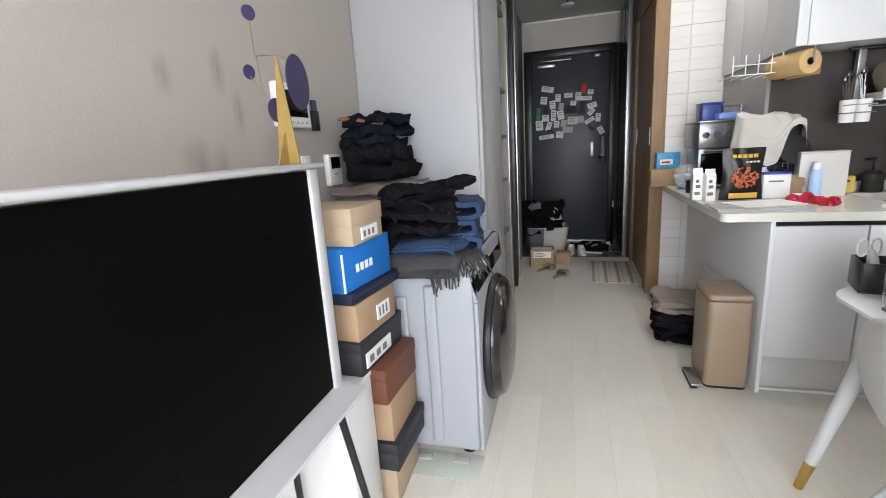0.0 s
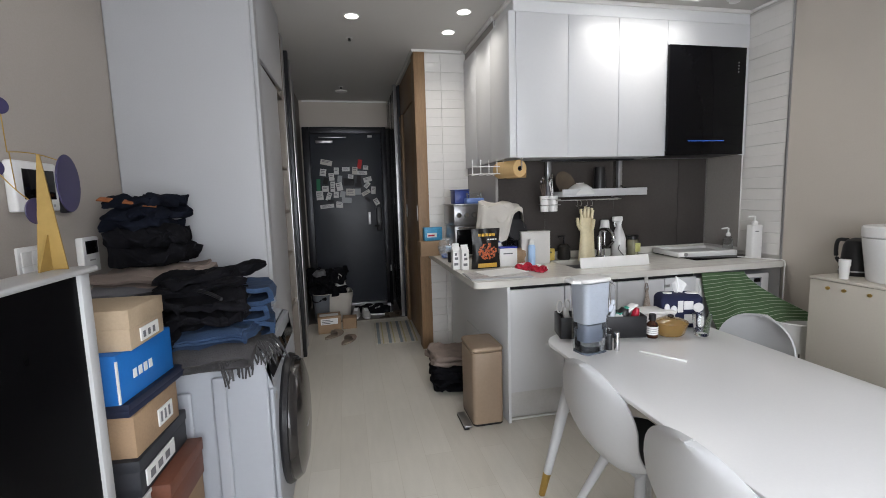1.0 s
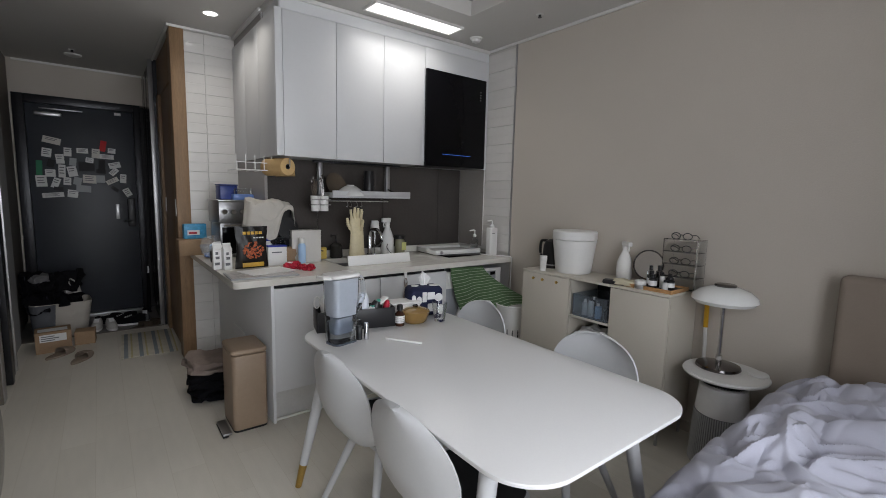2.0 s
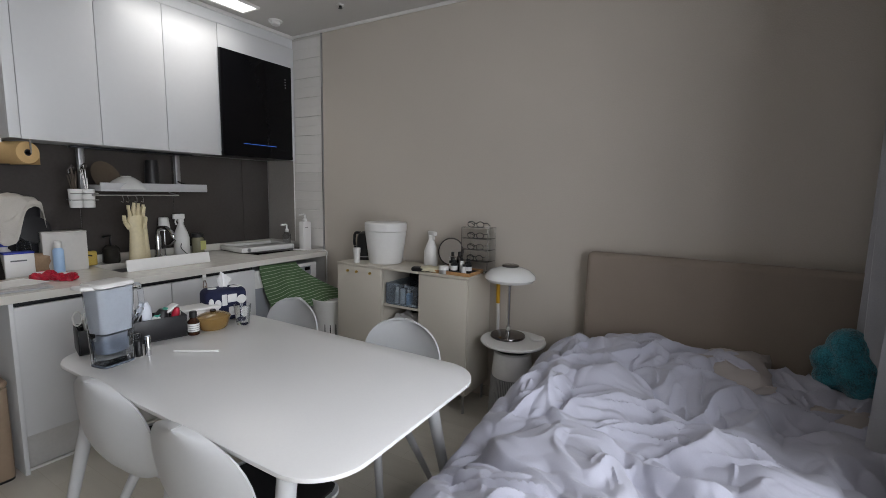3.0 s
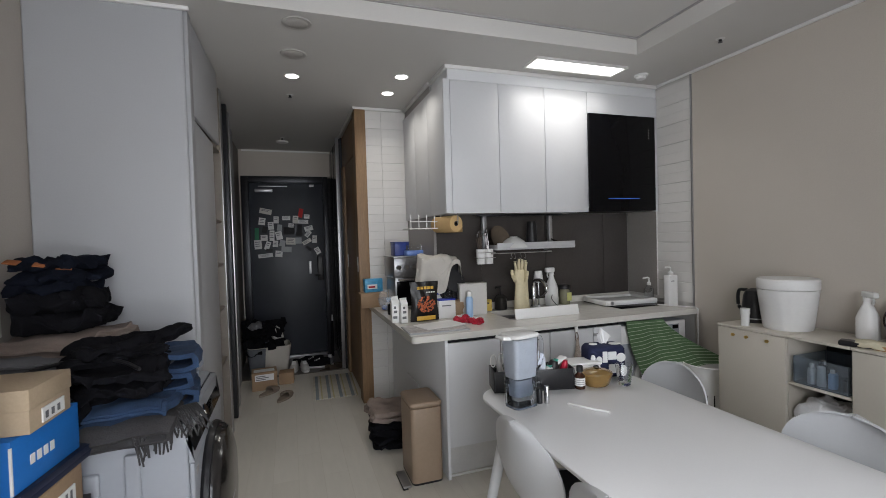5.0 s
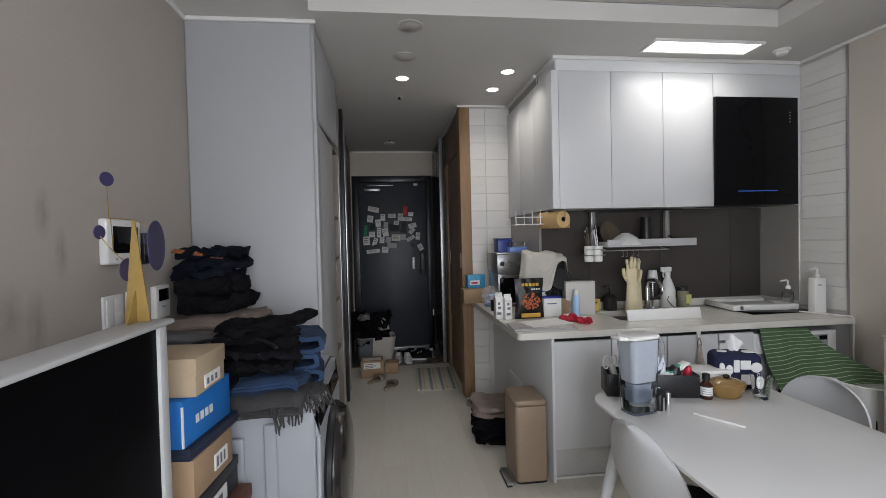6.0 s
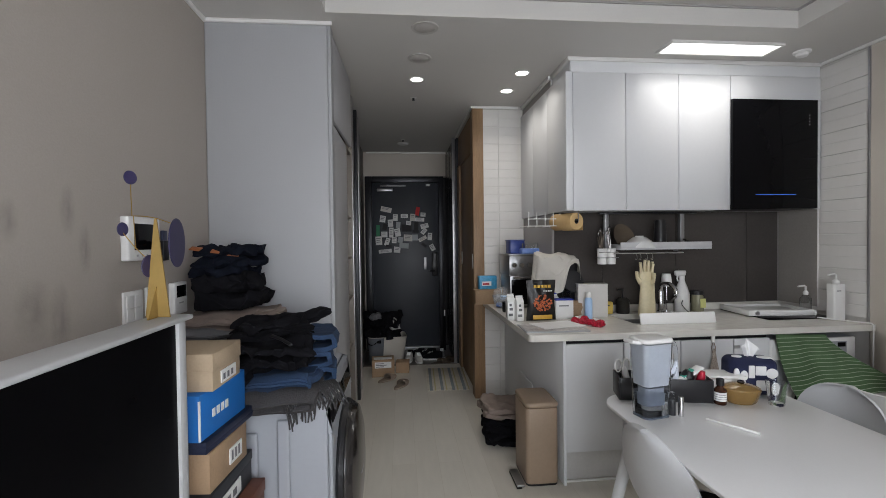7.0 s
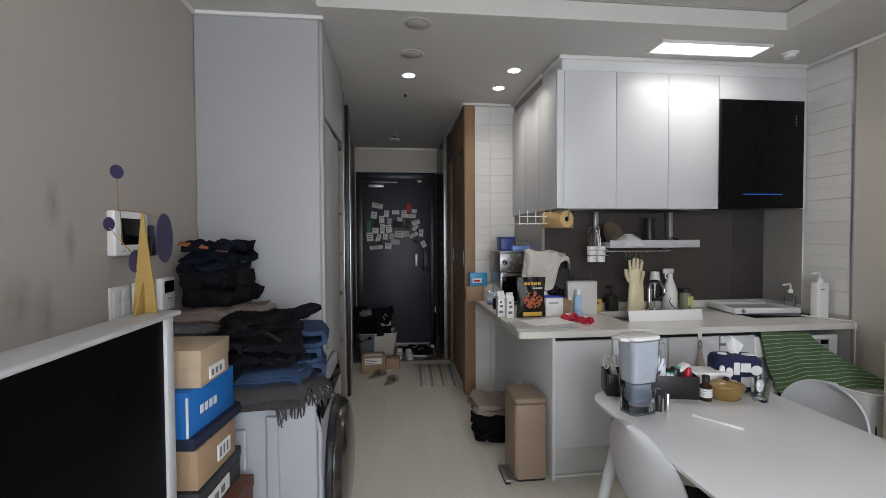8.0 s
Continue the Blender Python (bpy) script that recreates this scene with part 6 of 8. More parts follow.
# dish rail over the sink
rail = thing("dish_rack", 2.17, 2.96, 1.385, "grey aluminium dish shelf hung from two posts", "dish rack")
for x in (-0.395, 0.205):
    part("post", box(x - 0.017, 0.075, 0.02, x + 0.017, 0.11, 0.300, 0.003), GREY_ALU, rail)
part("top_rail", box(-0.45, 0.07, 0.288, 0.32, 0.115, 0.302, 0.002), DARK_FRAME, rail)
SHELF_GREY = mat("grey_shelf_plastic", (0.50, 0.50, 0.51), 0.4, vary=0.03)
tr = bmesh.new()
for x0, y0, z0, x1, y1, z1 in ((-0.37, -0.09, 0.02, 0.325, 0.09, 0.032), (-0.37, -0.09, 0.032, 0.325, -0.08, 0.075), (-0.37, 0.08, 0.032, 0.325, 0.09, 0.06), (-0.37, -0.08, 0.032, -0.36, 0.08, 0.06), (0.315, -0.08, 0.032, 0.325, 0.08, 0.06)):
    add_box(tr, x0, y0, z0, x1, y1, z1, 0.002)
part("tray", tr, SHELF_GREY, rail)
part("hook_bar", tube([(-0.40, -0.05, -0.005), (0.13, -0.05, -0.005)], 0.005, 8), CHROME, rail)
for x in (-0.40, 0.13):
    part("bar_end", tube([(x, -0.05, -0.005), (x, 0.08, 0.01)], 0.005, 8), CHROME, rail)
for x in (-0.24, -0.21, -0.16, -0.12):
    part("hook", tube(arc([(x, -0.05, 0.0), (x + 0.008, -0.056, -0.025), (x + 0.004, -0.062, -0.05), (x - 0.01, -0.062, -0.045)], 5), 0.0022, 6), CHROME, rail)
cupw = thing("utensil_holder", 1.725, 2.945, 1.29, "white twin utensil cups in a wire frame", "utensil holder")
for dx in (-0.032, 0.036):
    part("cup", lathe([(0, 0), (0.030, 0), (0.032, 0.004), (0.035, 0.115), (0.032, 0.115), (0.029, 0.006), (0, 0.006)], 26, (dx, 0, 0.012)), WHITE_PLASTIC, cupw)
part("frame", tube([(-0.07, -0.04, 0.06), (0.075, -0.04, 0.06), (0.075, 0.04, 0.06), (-0.07, 0.04, 0.06), (-0.07, -0.04, 0.06)], 0.003, 6), CHROME, cupw)
part("frame", tube([(-0.07, -0.04, 0.10), (0.075, -0.04, 0.10), (0.075, 0.10, 0.11)], 0.003, 6), CHROME, cupw)
DARK_STICK = mat("dark_wood_stick", (0.10, 0.075, 0.055), 0.6, vary=0.15)
random.seed(3)
for k in range(11):
    dx = (-0.032, 0.036)[k % 2]
    ax, ay, hgt = 0.05 * (random.random() - 0.6), 0.03 * (random.random() - 0.5), 0.17 + 0.07 * random.random()
    u = thing("chopstick" if k % 3 else "spoon", 1.725 + dx, 2.945, 1.31, "metal %s standing in a utensil cup" % ("chopstick" if k % 3 else "spoon"), "cutlery", "cutlery in the cups")
    part("stick", tube([(ax * -0.15, ay * -0.15, 0.0), (ax, ay, hgt)], 0.0035, 7), DARK_CHROME if k % 2 else DARK_STICK, u)
    if k % 3 == 0:
        part("bowl", turned(lathe([(0, -0.022), (0.012, -0.012), (0.015, 0.004), (0, 0.024)], 14), pose(ax * 1.08, ay * 1.08, hgt + 0.018) @ Matrix.Diagonal((1, 0.35, 1, 1))), DARK_CHROME, u)
dish = thing("white_bowl_upturned", 1.985, 2.955, 1.419, "white ceramic bowl turned upside down on the rack", "bowl")
part("bowl", lathe([(0.115, 0.0), (0.112, 0.012), (0.085, 0.05), (0.045, 0.078), (0.03, 0.082), (0.03, 0.088), (0, 0.088)], 44), mat("white_ceramic", (0.70, 0.70, 0.68), 0.15, vary=0.02, coat=0.3), dish)
pl = thing("glass_plate", 1.90, 2.98, 1.419, "dark plate leaning in the dish rack", "plate")
part("plate", turned(lathe([(0, 0), (0.06, 0.002), (0.10, 0.016), (0.103, 0.018), (0.06, 0.006), (0, 0.004)], 40), pose(-0.03, 0, 0.075, 70, 0, 20)), mat("pan_lid_bronze", (0.20, 0.16, 0.12), 0.25, metal=0.6, vary=0.08), pl)
tum = thing("black_tumbler", 2.155, 2.97, 1.419, "matte black tumbler upside down on the rack", "tumbler")
part("body", lathe([(0, 0.205), (0.034, 0.205), (0.038, 0.19), (0.047, 0.02), (0.047, 0.0), (0, 0)], 32), BLACK_PLASTIC, tum)
for x, y in ((2.10, 2.93), (2.40, 2.95)):
    ld = thing("steel_ladle", x, y, 1.419, "steel ladle resting on the dish rack", "ladle", "ladles on the rack", rz=20)
    part("bowl", lathe([(0.038, 0.028), (0.034, 0.01), (0.018, 0.0), (0, 0.0)], 24), CHROME, ld)
    part("shaft", tube([(0.03, 0, 0.02), (-0.08, 0.02, 0.06)], 0.005, 8), DARK_CHROME, ld)
blk = thing("black_pan_lid", 2.30, 2.98, 1.419, "small black pan turned over on the rack", "pan")
part("pan", lathe([(0.085, 0.0), (0.08, 0.03), (0.06, 0.036), (0, 0.036)], 32), BLACK_PLASTIC, blk)


def glove(x, y, z, turn, label):
    """A hanging rubber glove, fingers up."""
    t = thing("rubber_glove", 0, 0, 0, label, "glove", "rubber gloves")
    t.matrix_basis = pose(x, y, z, 0, 0, turn)
    bm = bmesh.new()
    rings = []
    prof = [(0.0, 0.060, 0.040), (0.06, 0.054, 0.036), (0.14, 0.050, 0.032), (0.20, 0.043, 0.028), (0.24, 0.050, 0.026), (0.29, 0.055, 0.024), (0.315, 0.050, 0.018)]
    for zz, rx, ry in prof:
        rings.append([bm.verts.new((rx * math.cos(2 * math.pi * i / 24), ry * math.sin(2 * math.pi * i / 24), zz)) for i in range(24)])
    for a, b in zip(rings, rings[1:]):
        for i in range(24):
            bm.faces.new((a[i], a[(i + 1) % 24], b[(i + 1) % 24], b[i]))
    bm.faces.new(rings[-1])
    for dx, lean, ln, r in ((-0.036, -0.012, 0.075, 0.0125), (-0.012, -0.002, 0.092, 0.0135), (0.013, 0.004, 0.086, 0.0130), (0.037, 0.014, 0.066, 0.0115)):
        tube(arc([(dx, 0, 0.30), (dx + lean * 0.5, -0.004, 0.31 + ln * 0.5), (dx + lean, -0.010, 0.31 + ln)], 4), r, 10, bm, taper=r * 0.75)
    tube(arc([(-0.045, 0, 0.235), (-0.075, -0.008, 0.275), (-0.082, -0.012, 0.320)], 4), 0.0150, 10, bm, taper=0.011)
    crumple(bm, 0.004, 0.04, turn)
    part("glove", bm, mat("cream_rubber", (0.66, 0.58, 0.38), 0.45, vary=0.07, scale=12, bump=0.08) if "cream_rubber" not in bpy.data.materials else bpy.data.materials["cream_rubber"], t)
    return t


glove(2.0, 2.895, TOP + 0.012, 6, "cream rubber glove hung fingers-up from a rack hook")
glove(2.052, 2.925, TOP + 0.0, 70, "cream rubber glove hung behind another")
fau = thing("kitchen_faucet", 2.215, 3.065, TOP, "chrome single-lever kitchen faucet", "faucet")
part("column", lathe([(0, 0), (0.030, 0), (0.030, 0.012), (0.024, 0.02), (0.024, 0.16), (0.018, 0.175), (0, 0.175)], 28), CHROME, fau)
part("spout", tube(arc([(0, 0, 0.165), (0.0, -0.02, 0.215), (0.02, -0.08, 0.225), (0.035, -0.13, 0.19), (0.038, -0.14, 0.155)], 7), 0.015, 14), CHROME, fau)
part("lever", tube([(0.022, -0.01, 0.075), (0.075, -0.015, 0.085), (0.115, -0.02, 0.125)], 0.010, 12), DARK_CHROME, fau)
wc = thing("white_cup", 2.275, 3.085, TOP + 0.20, "white plastic cup turned over on a stand", "cup")
part("cup", lathe([(0, 0.095), (0.030, 0.095), (0.032, 0.09), (0.042, 0.0), (0.039, 0.0), (0, 0.004)], 30), WHITE_PLASTIC, wc)
part("stand", tube([(0, 0, 0.09), (0, 0, -0.20)], 0.006, 8), CHROME, wc)
part("stand_base", lathe([(0, -0.2), (0.045, -0.2), (0.045, -0.194), (0, -0.192)], 24), CHROME, wc)


def trigger_bottle(name, x, y, z, label, rz, h=0.30, r=0.045):
    t = thing(name, x, y, z, label, "spray bottle", rz=rz)
    part("body", lathe([(0, 0), (r, 0), (r * 1.05, 0.008), (r * 1.05, h * 0.42), (r * 0.8, h * 0.56), (r * 0.42, h * 0.72), (r * 0.34, h * 0.80), (0, h * 0.80)], 32), WHITE_PLASTIC, t)
    part("collar", lathe([(r * 0.42, h * 0.79), (r * 0.42, h * 0.86), (0, h * 0.86)], 24), WHITE_PLASTIC, t)
    head = bmesh.new()
    add_box(head, -0.062, -0.014, h * 0.86, 0.030, 0.014, h * 0.98, 0.007, 3)
    part("head", head, WHITE_PLASTIC, t)
    part("trigger", tube(arc([(-0.035, 0, h * 0.87), (-0.045, 0, h * 0.80), (-0.036, 0, h * 0.73)], 4), 0.006, 8), WHITE_PLASTIC, t)
    return t


trigger_bottle("spray_bottle", 2.395, 3.075, TOP, "white trigger spray bottle beside the faucet", 10, 0.325, 0.052)
jar = thing("glass_jar", 2.525, 3.08, TOP, "glass jar with a black lid and yellow label", "jar")
part("glass", lathe([(0, 0), (0.042, 0), (0.045, 0.006), (0.045, 0.115), (0.038, 0.128), (0, 0.128)], 30), mat("olive_glass", (0.25, 0.24, 0.16), 0.15, vary=0.05), jar)
part("lid", lathe([(0.043, 0.128), (0.043, 0.158), (0, 0.16)], 30), BLACK_PLASTIC, jar)
part("label", box(-0.005, -0.0475, 0.03, 0.04, -0.035, 0.10, 0.002), mat("lime_label", (0.55, 0.55, 0.20), 0.6), jar)
sd = thing("soap_dispenser", 1.915, 3.075, TOP, "dark glass soap dispenser with a black pump", "soap dispenser")
part("bottle", lathe([(0, 0), (0.048, 0), (0.052, 0.01), (0.05, 0.10), (0.03, 0.12), (0, 0.12)], 30), mat("smoke_glass", (0.03, 0.028, 0.025), 0.12, vary=0.05), sd)
part("pump", tube([(0, 0, 0.12), (0, 0, 0.185), (-0.045, -0.005, 0.18)], 0.008, 10), BLACK_PLASTIC, sd)
sp = thing("yellow_sponge_holder", 1.775, 3.03, TOP, "yellow sponge standing in a chrome clip", "sponge")
part("sponge", box(-0.028, -0.02, 0.004, 0.035, 0.02, 0.098, 0.010, 3), mat("yellow_sponge", (0.58, 0.42, 0.10), 0.95, vary=0.15, fine=200, bump=0.6), sp)
part("clip", tube(arc([(-0.05, -0.02, 0.06), (-0.03, -0.03, 0.075), (0.0, -0.03, 0.07)], 4), 0.005, 8), DARK_CHROME, sp)
part("clip_base", tube([(-0.05, -0.02, 0.0), (-0.05, -0.02, 0.06)], 0.006, 8), CHROME, sp)
wrack = thing("sponge_wire_stand", 2.36, 2.98, TOP, "black wire stand holding a scrubber", "stand")
part("wire", tube(arc([(-0.05, -0.03, 0.002), (0.05, -0.03, 0.002), (0.05, 0.03, 0.002), (0.0, 0.04, 0.06), (-0.02, 0.0, 0.10)], 4), 0.003, 7), DARK_FRAME, wrack)

hob = thing("induction_hob", 2.985, 2.86, TOP, "black glass induction hob set in the worktop", "hob")
part("glass", box(-0.255, -0.235, 0.0005, 0.255, 0.235, 0.007, 0.002), BLACK_GLASS, hob)
rng = lathe([(0.085, 0.0072), (0.087, 0.0078), (0.089, 0.0072)], 48, (0.10, 0.05, 0))
part("ring_mark", rng, GREY_ALU, hob)
hobcover = thing("white_hob_cover", 2.945, 2.90, TOP + 0.0075, "white folding drying tray lying over the hob", "tray", rz=-6)
hc = bmesh.new()
for x0, y0, z0, x1, y1, z1 in ((-0.235, -0.165, 0.012, 0.235, 0.165, 0.020), (-0.24, -0.17, 0.0, -0.225, 0.17, 0.04), (0.225, -0.17, 0.0, 0.24, 0.17, 0.04), (-0.225, -0.17, 0.0, 0.225, -0.155, 0.04), (-0.225, 0.155, 0.0, 0.225, 0.17, 0.04)):
    add_box(hc, x0, y0, z0, x1, y1, z1, 0.005)
part("tray", hc, WHITE_PLASTIC, hobcover)
part("corner_knob", turned(lathe([(0, 0.006), (0.014, 0.006), (0.015, 0)], 18), pose(-0.18, -0.171, 0.02, 90, 0, 0)), GREY_ALU, hobcover)


def pump_bottle(x, y, z, w, h, material, label, square):
    t = thing("pump_bottle", x, y, z, label, "pump bottle", "pump bottles on the worktop")
    if square:
        part("body", slab(rounded(w, w * 0.72, 0.012, 5), 0, h, 0.006), material, t)
    else:
        part("body", lathe([(0, 0), (w / 2, 0), (w / 2 * 1.04, 0.006), (w / 2, h * 0.8), (w * 0.22, h), (0, h)], 28), material, t)
    part("collar", lathe([(w * 0.22, h), (w * 0.24, h + 0.018), (w * 0.12, h + 0.03), (0, h + 0.03)], 24), WHITE_PLASTIC, t)
    part("nozzle", tube([(0, 0, h + 0.02), (0, 0, h + 0.062), (-0.012, -0.002, h + 0.066), (-0.07, -0.01, h + 0.062)], 0.0065, 10), WHITE_PLASTIC, t)
    part("label_bar", box(-w * 0.28, -w * 0.37 - 0.001, h * 0.80, w * 0.05, -w * 0.36, h * 0.825), BAR_INK, t)
    return t


pump_bottle(3.185, 2.585, TOP, 0.088, 0.245, WHITE_PLASTIC, "tall square white pump bottle at the worktop's end", True)
pump_bottle(3.17, 2.80, TOP, 0.07, 0.145, CLOUD_GLASS, "clear pump bottle beside the tiled wall", False)
cordw = thing("white_power_cord", 3.10, 2.50, TOP, "white power cord falling over the worktop's edge", "cord")
part("cord", tube(arc([(-0.02, 0.12, 0.012), (0.06, 0.02, 0.008), (0.115, -0.06, 0.006), (0.125, -0.122, 0.004), (0.125, -0.128, -0.06), (0.12, -0.13, -0.40)], 8), 0.004, 8), WHITE_PLASTIC, cordw)

# ---------------------------------------------------------------- things hung before the base units
STRIPE = banded("green_striped_towel", ((0.0, (0.075, 0.135, 0.062)), (0.72, (0.40, 0.46, 0.35)), (0.84, (0.080, 0.150, 0.068))), "U", 16.0, 0.95, 0.6, 200.0)
tw = thing("green_striped_towel", 2.565, 2.40, 0, "green towel with pale stripes draped from washer to stool", "towel")
bm = bmesh.new()
nu, nv = 54, 60
grid = []
uvl = bm.loops.layers.uv.new("UVMap")
for j in range(nv + 1):
    v_ = j / nv
    row = []
    for i in range(nu + 1):
        u_ = i / nu
        topx = 0.0 + 0.34 * u_
        botx = 0.05 + 0.62 * u_ + 0.05
        topz = 0.875 - 0.01 * u_
        botz = 0.45 + 0.10 * u_ ** 1.5 + 0.12 * math.sin(3.1 * u_) * 0.4
        s = v_
        x = topx + (botx - topx) * s ** 1.25
        z = topz + (botz - topz) * (s ** 0.95)
        y = -0.012 - 0.26 * s ** 1.6 * (0.25 + 0.75 * u_) + 0.012 * math.sin(14 * u_ + 4 * s) * (0.3 + s)
        row.append(bm.verts.new((x, y, z)))
    grid.append(row)
for j in range(nv):
    for i in range(nu):
        f = bm.faces.new((grid[j][i], grid[j][i + 1], grid[j + 1][i + 1], grid[j + 1][i]))
        for loop, (a, b) in zip(f.loops, ((i, j), (i + 1, j), (i + 1, j + 1), (i, j + 1))):
            loop[uvl].uv = (b / nv, a / nu)
thicken(bm, 0.006)
part("cloth", bm, STRIPE, tw)
stool = thing("white_laundry_bin", 3.08, 2.16, 0, "white plastic laundry bin with an open grille", "laundry bin")
part("bin", lathe([(0, 0), (0.13, 0), (0.135, 0.01), (0.165, 0.56), (0.172, 0.575), (0.165, 0.58), (0.158, 0.565), (0.128, 0.015), (0, 0.015)], 40), WHITE_PLASTIC, stool)
for k in range(6):
    part("slot", turned(box(-0.004, -0.1555, 0.30, 0.004, -0.1475, 0.50, 0.002), pose(0, 0, 0, 0, 0, -70 + 16 * k)), DARK_FRAME, stool)
hook = thing("hanging_net_bag", 2.155, 2.405, 0.60, "brown checked net bag hung on a white hook", "bag")
part("hook", box(-0.012, -0.012, 0.235, 0.012, 0.0, 0.28, 0.004), WHITE_PLASTIC, hook)
part("loop", tube(arc([(0, -0.008, 0.245), (-0.012, -0.012, 0.20), (0.0, -0.016, 0.15), (0.012, -0.012, 0.20), (0, -0.008, 0.245)], 5), 0.003, 6), TAUPE_CLOTH, hook)
bmn = lathe([(0.006, 0.20), (0.016, 0.14), (0.034, 0.05), (0.036, 0.01), (0, 0.0)], 18)
part("net", turned(bmn, Matrix.Diagonal((1, 0.35, 1, 1)) @ pose(0, -0.05, 0)), mat("net_cloth", (0.40, 0.34, 0.29), 0.95, vary=0.4, scale=60, fine=200, bump=0.5), hook)
sq = thing("small_wall_sticker", 2.32, 2.4085, 0.79, "small grey square latch on a cabinet door", "latch")
part("plate", box(-0.02, -0.004, 0, 0.02, 0.0, 0.02, 0.001), GREY_ALU, sq)


# ---------------------------------------------------------------- things on the dining table
TT = TABLE_TOP
PITCHER = mat("clear_plastic", (0.93, 0.955, 0.99), 0.04, vary=0.01, transmission=1.0, ior=1.07)
FROST = mat("frosted_lilac_plastic", (0.78, 0.82, 0.90), 0.3, vary=0.02, alpha=0.88)
FILTER_GREY = mat("grey_filter", (0.40, 0.44, 0.52), 0.4, vary=0.08)
pit = thing("filter_water_pitcher", 1.285, 1.60, TT, "clear filter water pitcher with a white lid, half full", "pitcher", rz=12)


def taper_box(w0, d0, w1, d1, z0, z1, r, closed=True):
    bm = bmesh.new()
    a = [bm.verts.new((x, y, z0)) for x, y in rounded(w0, d0, r, 6)]
    b = [bm.verts.new((x, y, z1)) for x, y in rounded(w1, d1, r, 6)]
    for i in range(len(a)):
        j = (i + 1) % len(a)
        bm.faces.new((a[i], a[j], b[j], b[i]))
    if closed:
        bm.faces.new(a), bm.faces.new(b)
    bmesh.ops.recalc_face_normals(bm, faces=bm.faces)
    return bm


part("jug", thicken(taper_box(0.130, 0.10, 0.148, 0.116, 0.0, 0.315, 0.026, False), 0.0025), mat("clear_tinted_plastic", (0.95, 0.97, 0.99), 0.05, vary=0.02, transmission=1.0, ior=1.12), pit)
part("foot", slab(rounded(0.127, 0.098, 0.026, 6), 0.0, 0.007, 0.002, 2), mat("grey_clear_base", (0.30, 0.34, 0.42), 0.15, vary=0.05, alpha=0.7), pit, "smoky clear base")
part("reservoir", taper_box(0.134, 0.104, 0.141, 0.109, 0.195, 0.312, 0.024), FROST, pit, "frosted upper reservoir")
part("funnel", taper_box(0.124, 0.092, 0.130, 0.098, 0.135, 0.194, 0.022), FROST, pit)
part("filter_core", taper_box(0.095, 0.06, 0.10, 0.068, 0.05, 0.124, 0.02), FILTER_GREY, pit, "grey filter cartridge")
part("water", taper_box(0.116, 0.088, 0.122, 0.094, 0.008, 0.105, 0.022), mat("still_water", (0.86, 0.90, 0.95), 0.03, transmission=1.0, ior=1.25, vary=0.03), pit)
part("lid", slab(rounded(0.153, 0.121, 0.028, 6), 0.3155, 0.334, 0.008, 3), WHITE_PLASTIC, pit, "white lid")
part("handle", tube(arc([(0.082, 0, 0.30), (0.125, 0, 0.29), (0.130, 0, 0.20), (0.10, 0, 0.15), (0.072, 0, 0.14)], 6), 0.011, 10), PITCHER, pit)
part("spout", turned(box(-0.04, -0.03, 0, 0.02, 0.03, 0.016, 0.006, 3), pose(-0.08, 0, 0.312, 0, 8, 0)), WHITE_PLASTIC, pit)

tray = thing("black_desk_tray", 1.452, 1.80, TT, "black open organiser tray filled with small things", "tray", rz=-14)
tb = bmesh.new()
w, d, h = 0.205, 0.068, 0.105
for x0, y0, z0, x1, y1, z1 in ((-w, -d, 0, w, d, 0.006), (-w, -d, 0.006, -w + 0.006, d, h), (w - 0.006, -d, 0.006, w, d, h), (-w + 0.006, -d, 0.006, w - 0.006, -d + 0.006, h), (-w + 0.006, d - 0.006, 0.006, w - 0.006, d, h), (0.02, -d + 0.006, 0.006, 0.026, d - 0.006, h + 0.03)):
    add_box(tb, x0, y0, z0, x1, y1, z1, 0.002)
part("tray", tb, BLACK_PLASTIC, tray)
sc = thing("scissors", 1.282, 1.842, TT + 0.012, "steel scissors with white handles standing in a tray", "scissors", rz=15)
for sx in (-1, 1):
    part("blade", turned(box(-0.006, -0.0015, 0.0, 0.006, 0.0015, 0.10), pose(0, sx * 0.002, 0, 0, sx * 7, 0)), CHROME, sc)
    ring = []
    for k in range(17):
        a = 2 * math.pi * k / 16
        ring.append((sx * 0.024 + 0.018 * math.cos(a), 0, 0.135 + 0.030 * math.sin(a)))
    part("handle_loop", tube(ring, 0.0035, 8), WHITE_PLASTIC, sc)
for k, (dx, dz, m, w_, h_, lean) in enumerate(((1.315, 0.0, WHITE_PLASTIC, 0.03, 0.125, -12), (1.335, 0.0, FILTER_GREY, 0.02, 0.14, 8), (1.40, 0.0, BLACK_PLASTIC, 0.05, 0.15, 6), (1.50, 0.0, FROST, 0.06, 0.165, -4), (1.54, 0.0, BLACK_PLASTIC, 0.06, 0.12, 14), (1.60, 0.0, RED_FOIL, 0.035, 0.12, 10))):
    it = thing("tray_tube", dx, 1.835 - 0.25 * (dx - 1.30), TT + 0.012, "small plastic tube standing in the organiser tray", "tube", "tubes in the tray")
    part("tube", turned(lathe([(0, 0), (w_ / 2, 0), (w_ / 2, h_ * 0.8), (w_ * 0.3, h_), (0, h_)], 18), pose(0, 0, 0.004, 3 * k - 6, lean, 0)), m, it)
tp = thing("toothpaste_tube", 1.565, 1.765, TT + 0.075, "white and green toothpaste tube lying across the tray", "tube", rz=8)
bm = bmesh.new()
prof = [(-0.075, 0.016, 0.016), (-0.04, 0.020, 0.016), (0.02, 0.025, 0.010), (0.075, 0.028, 0.002)]
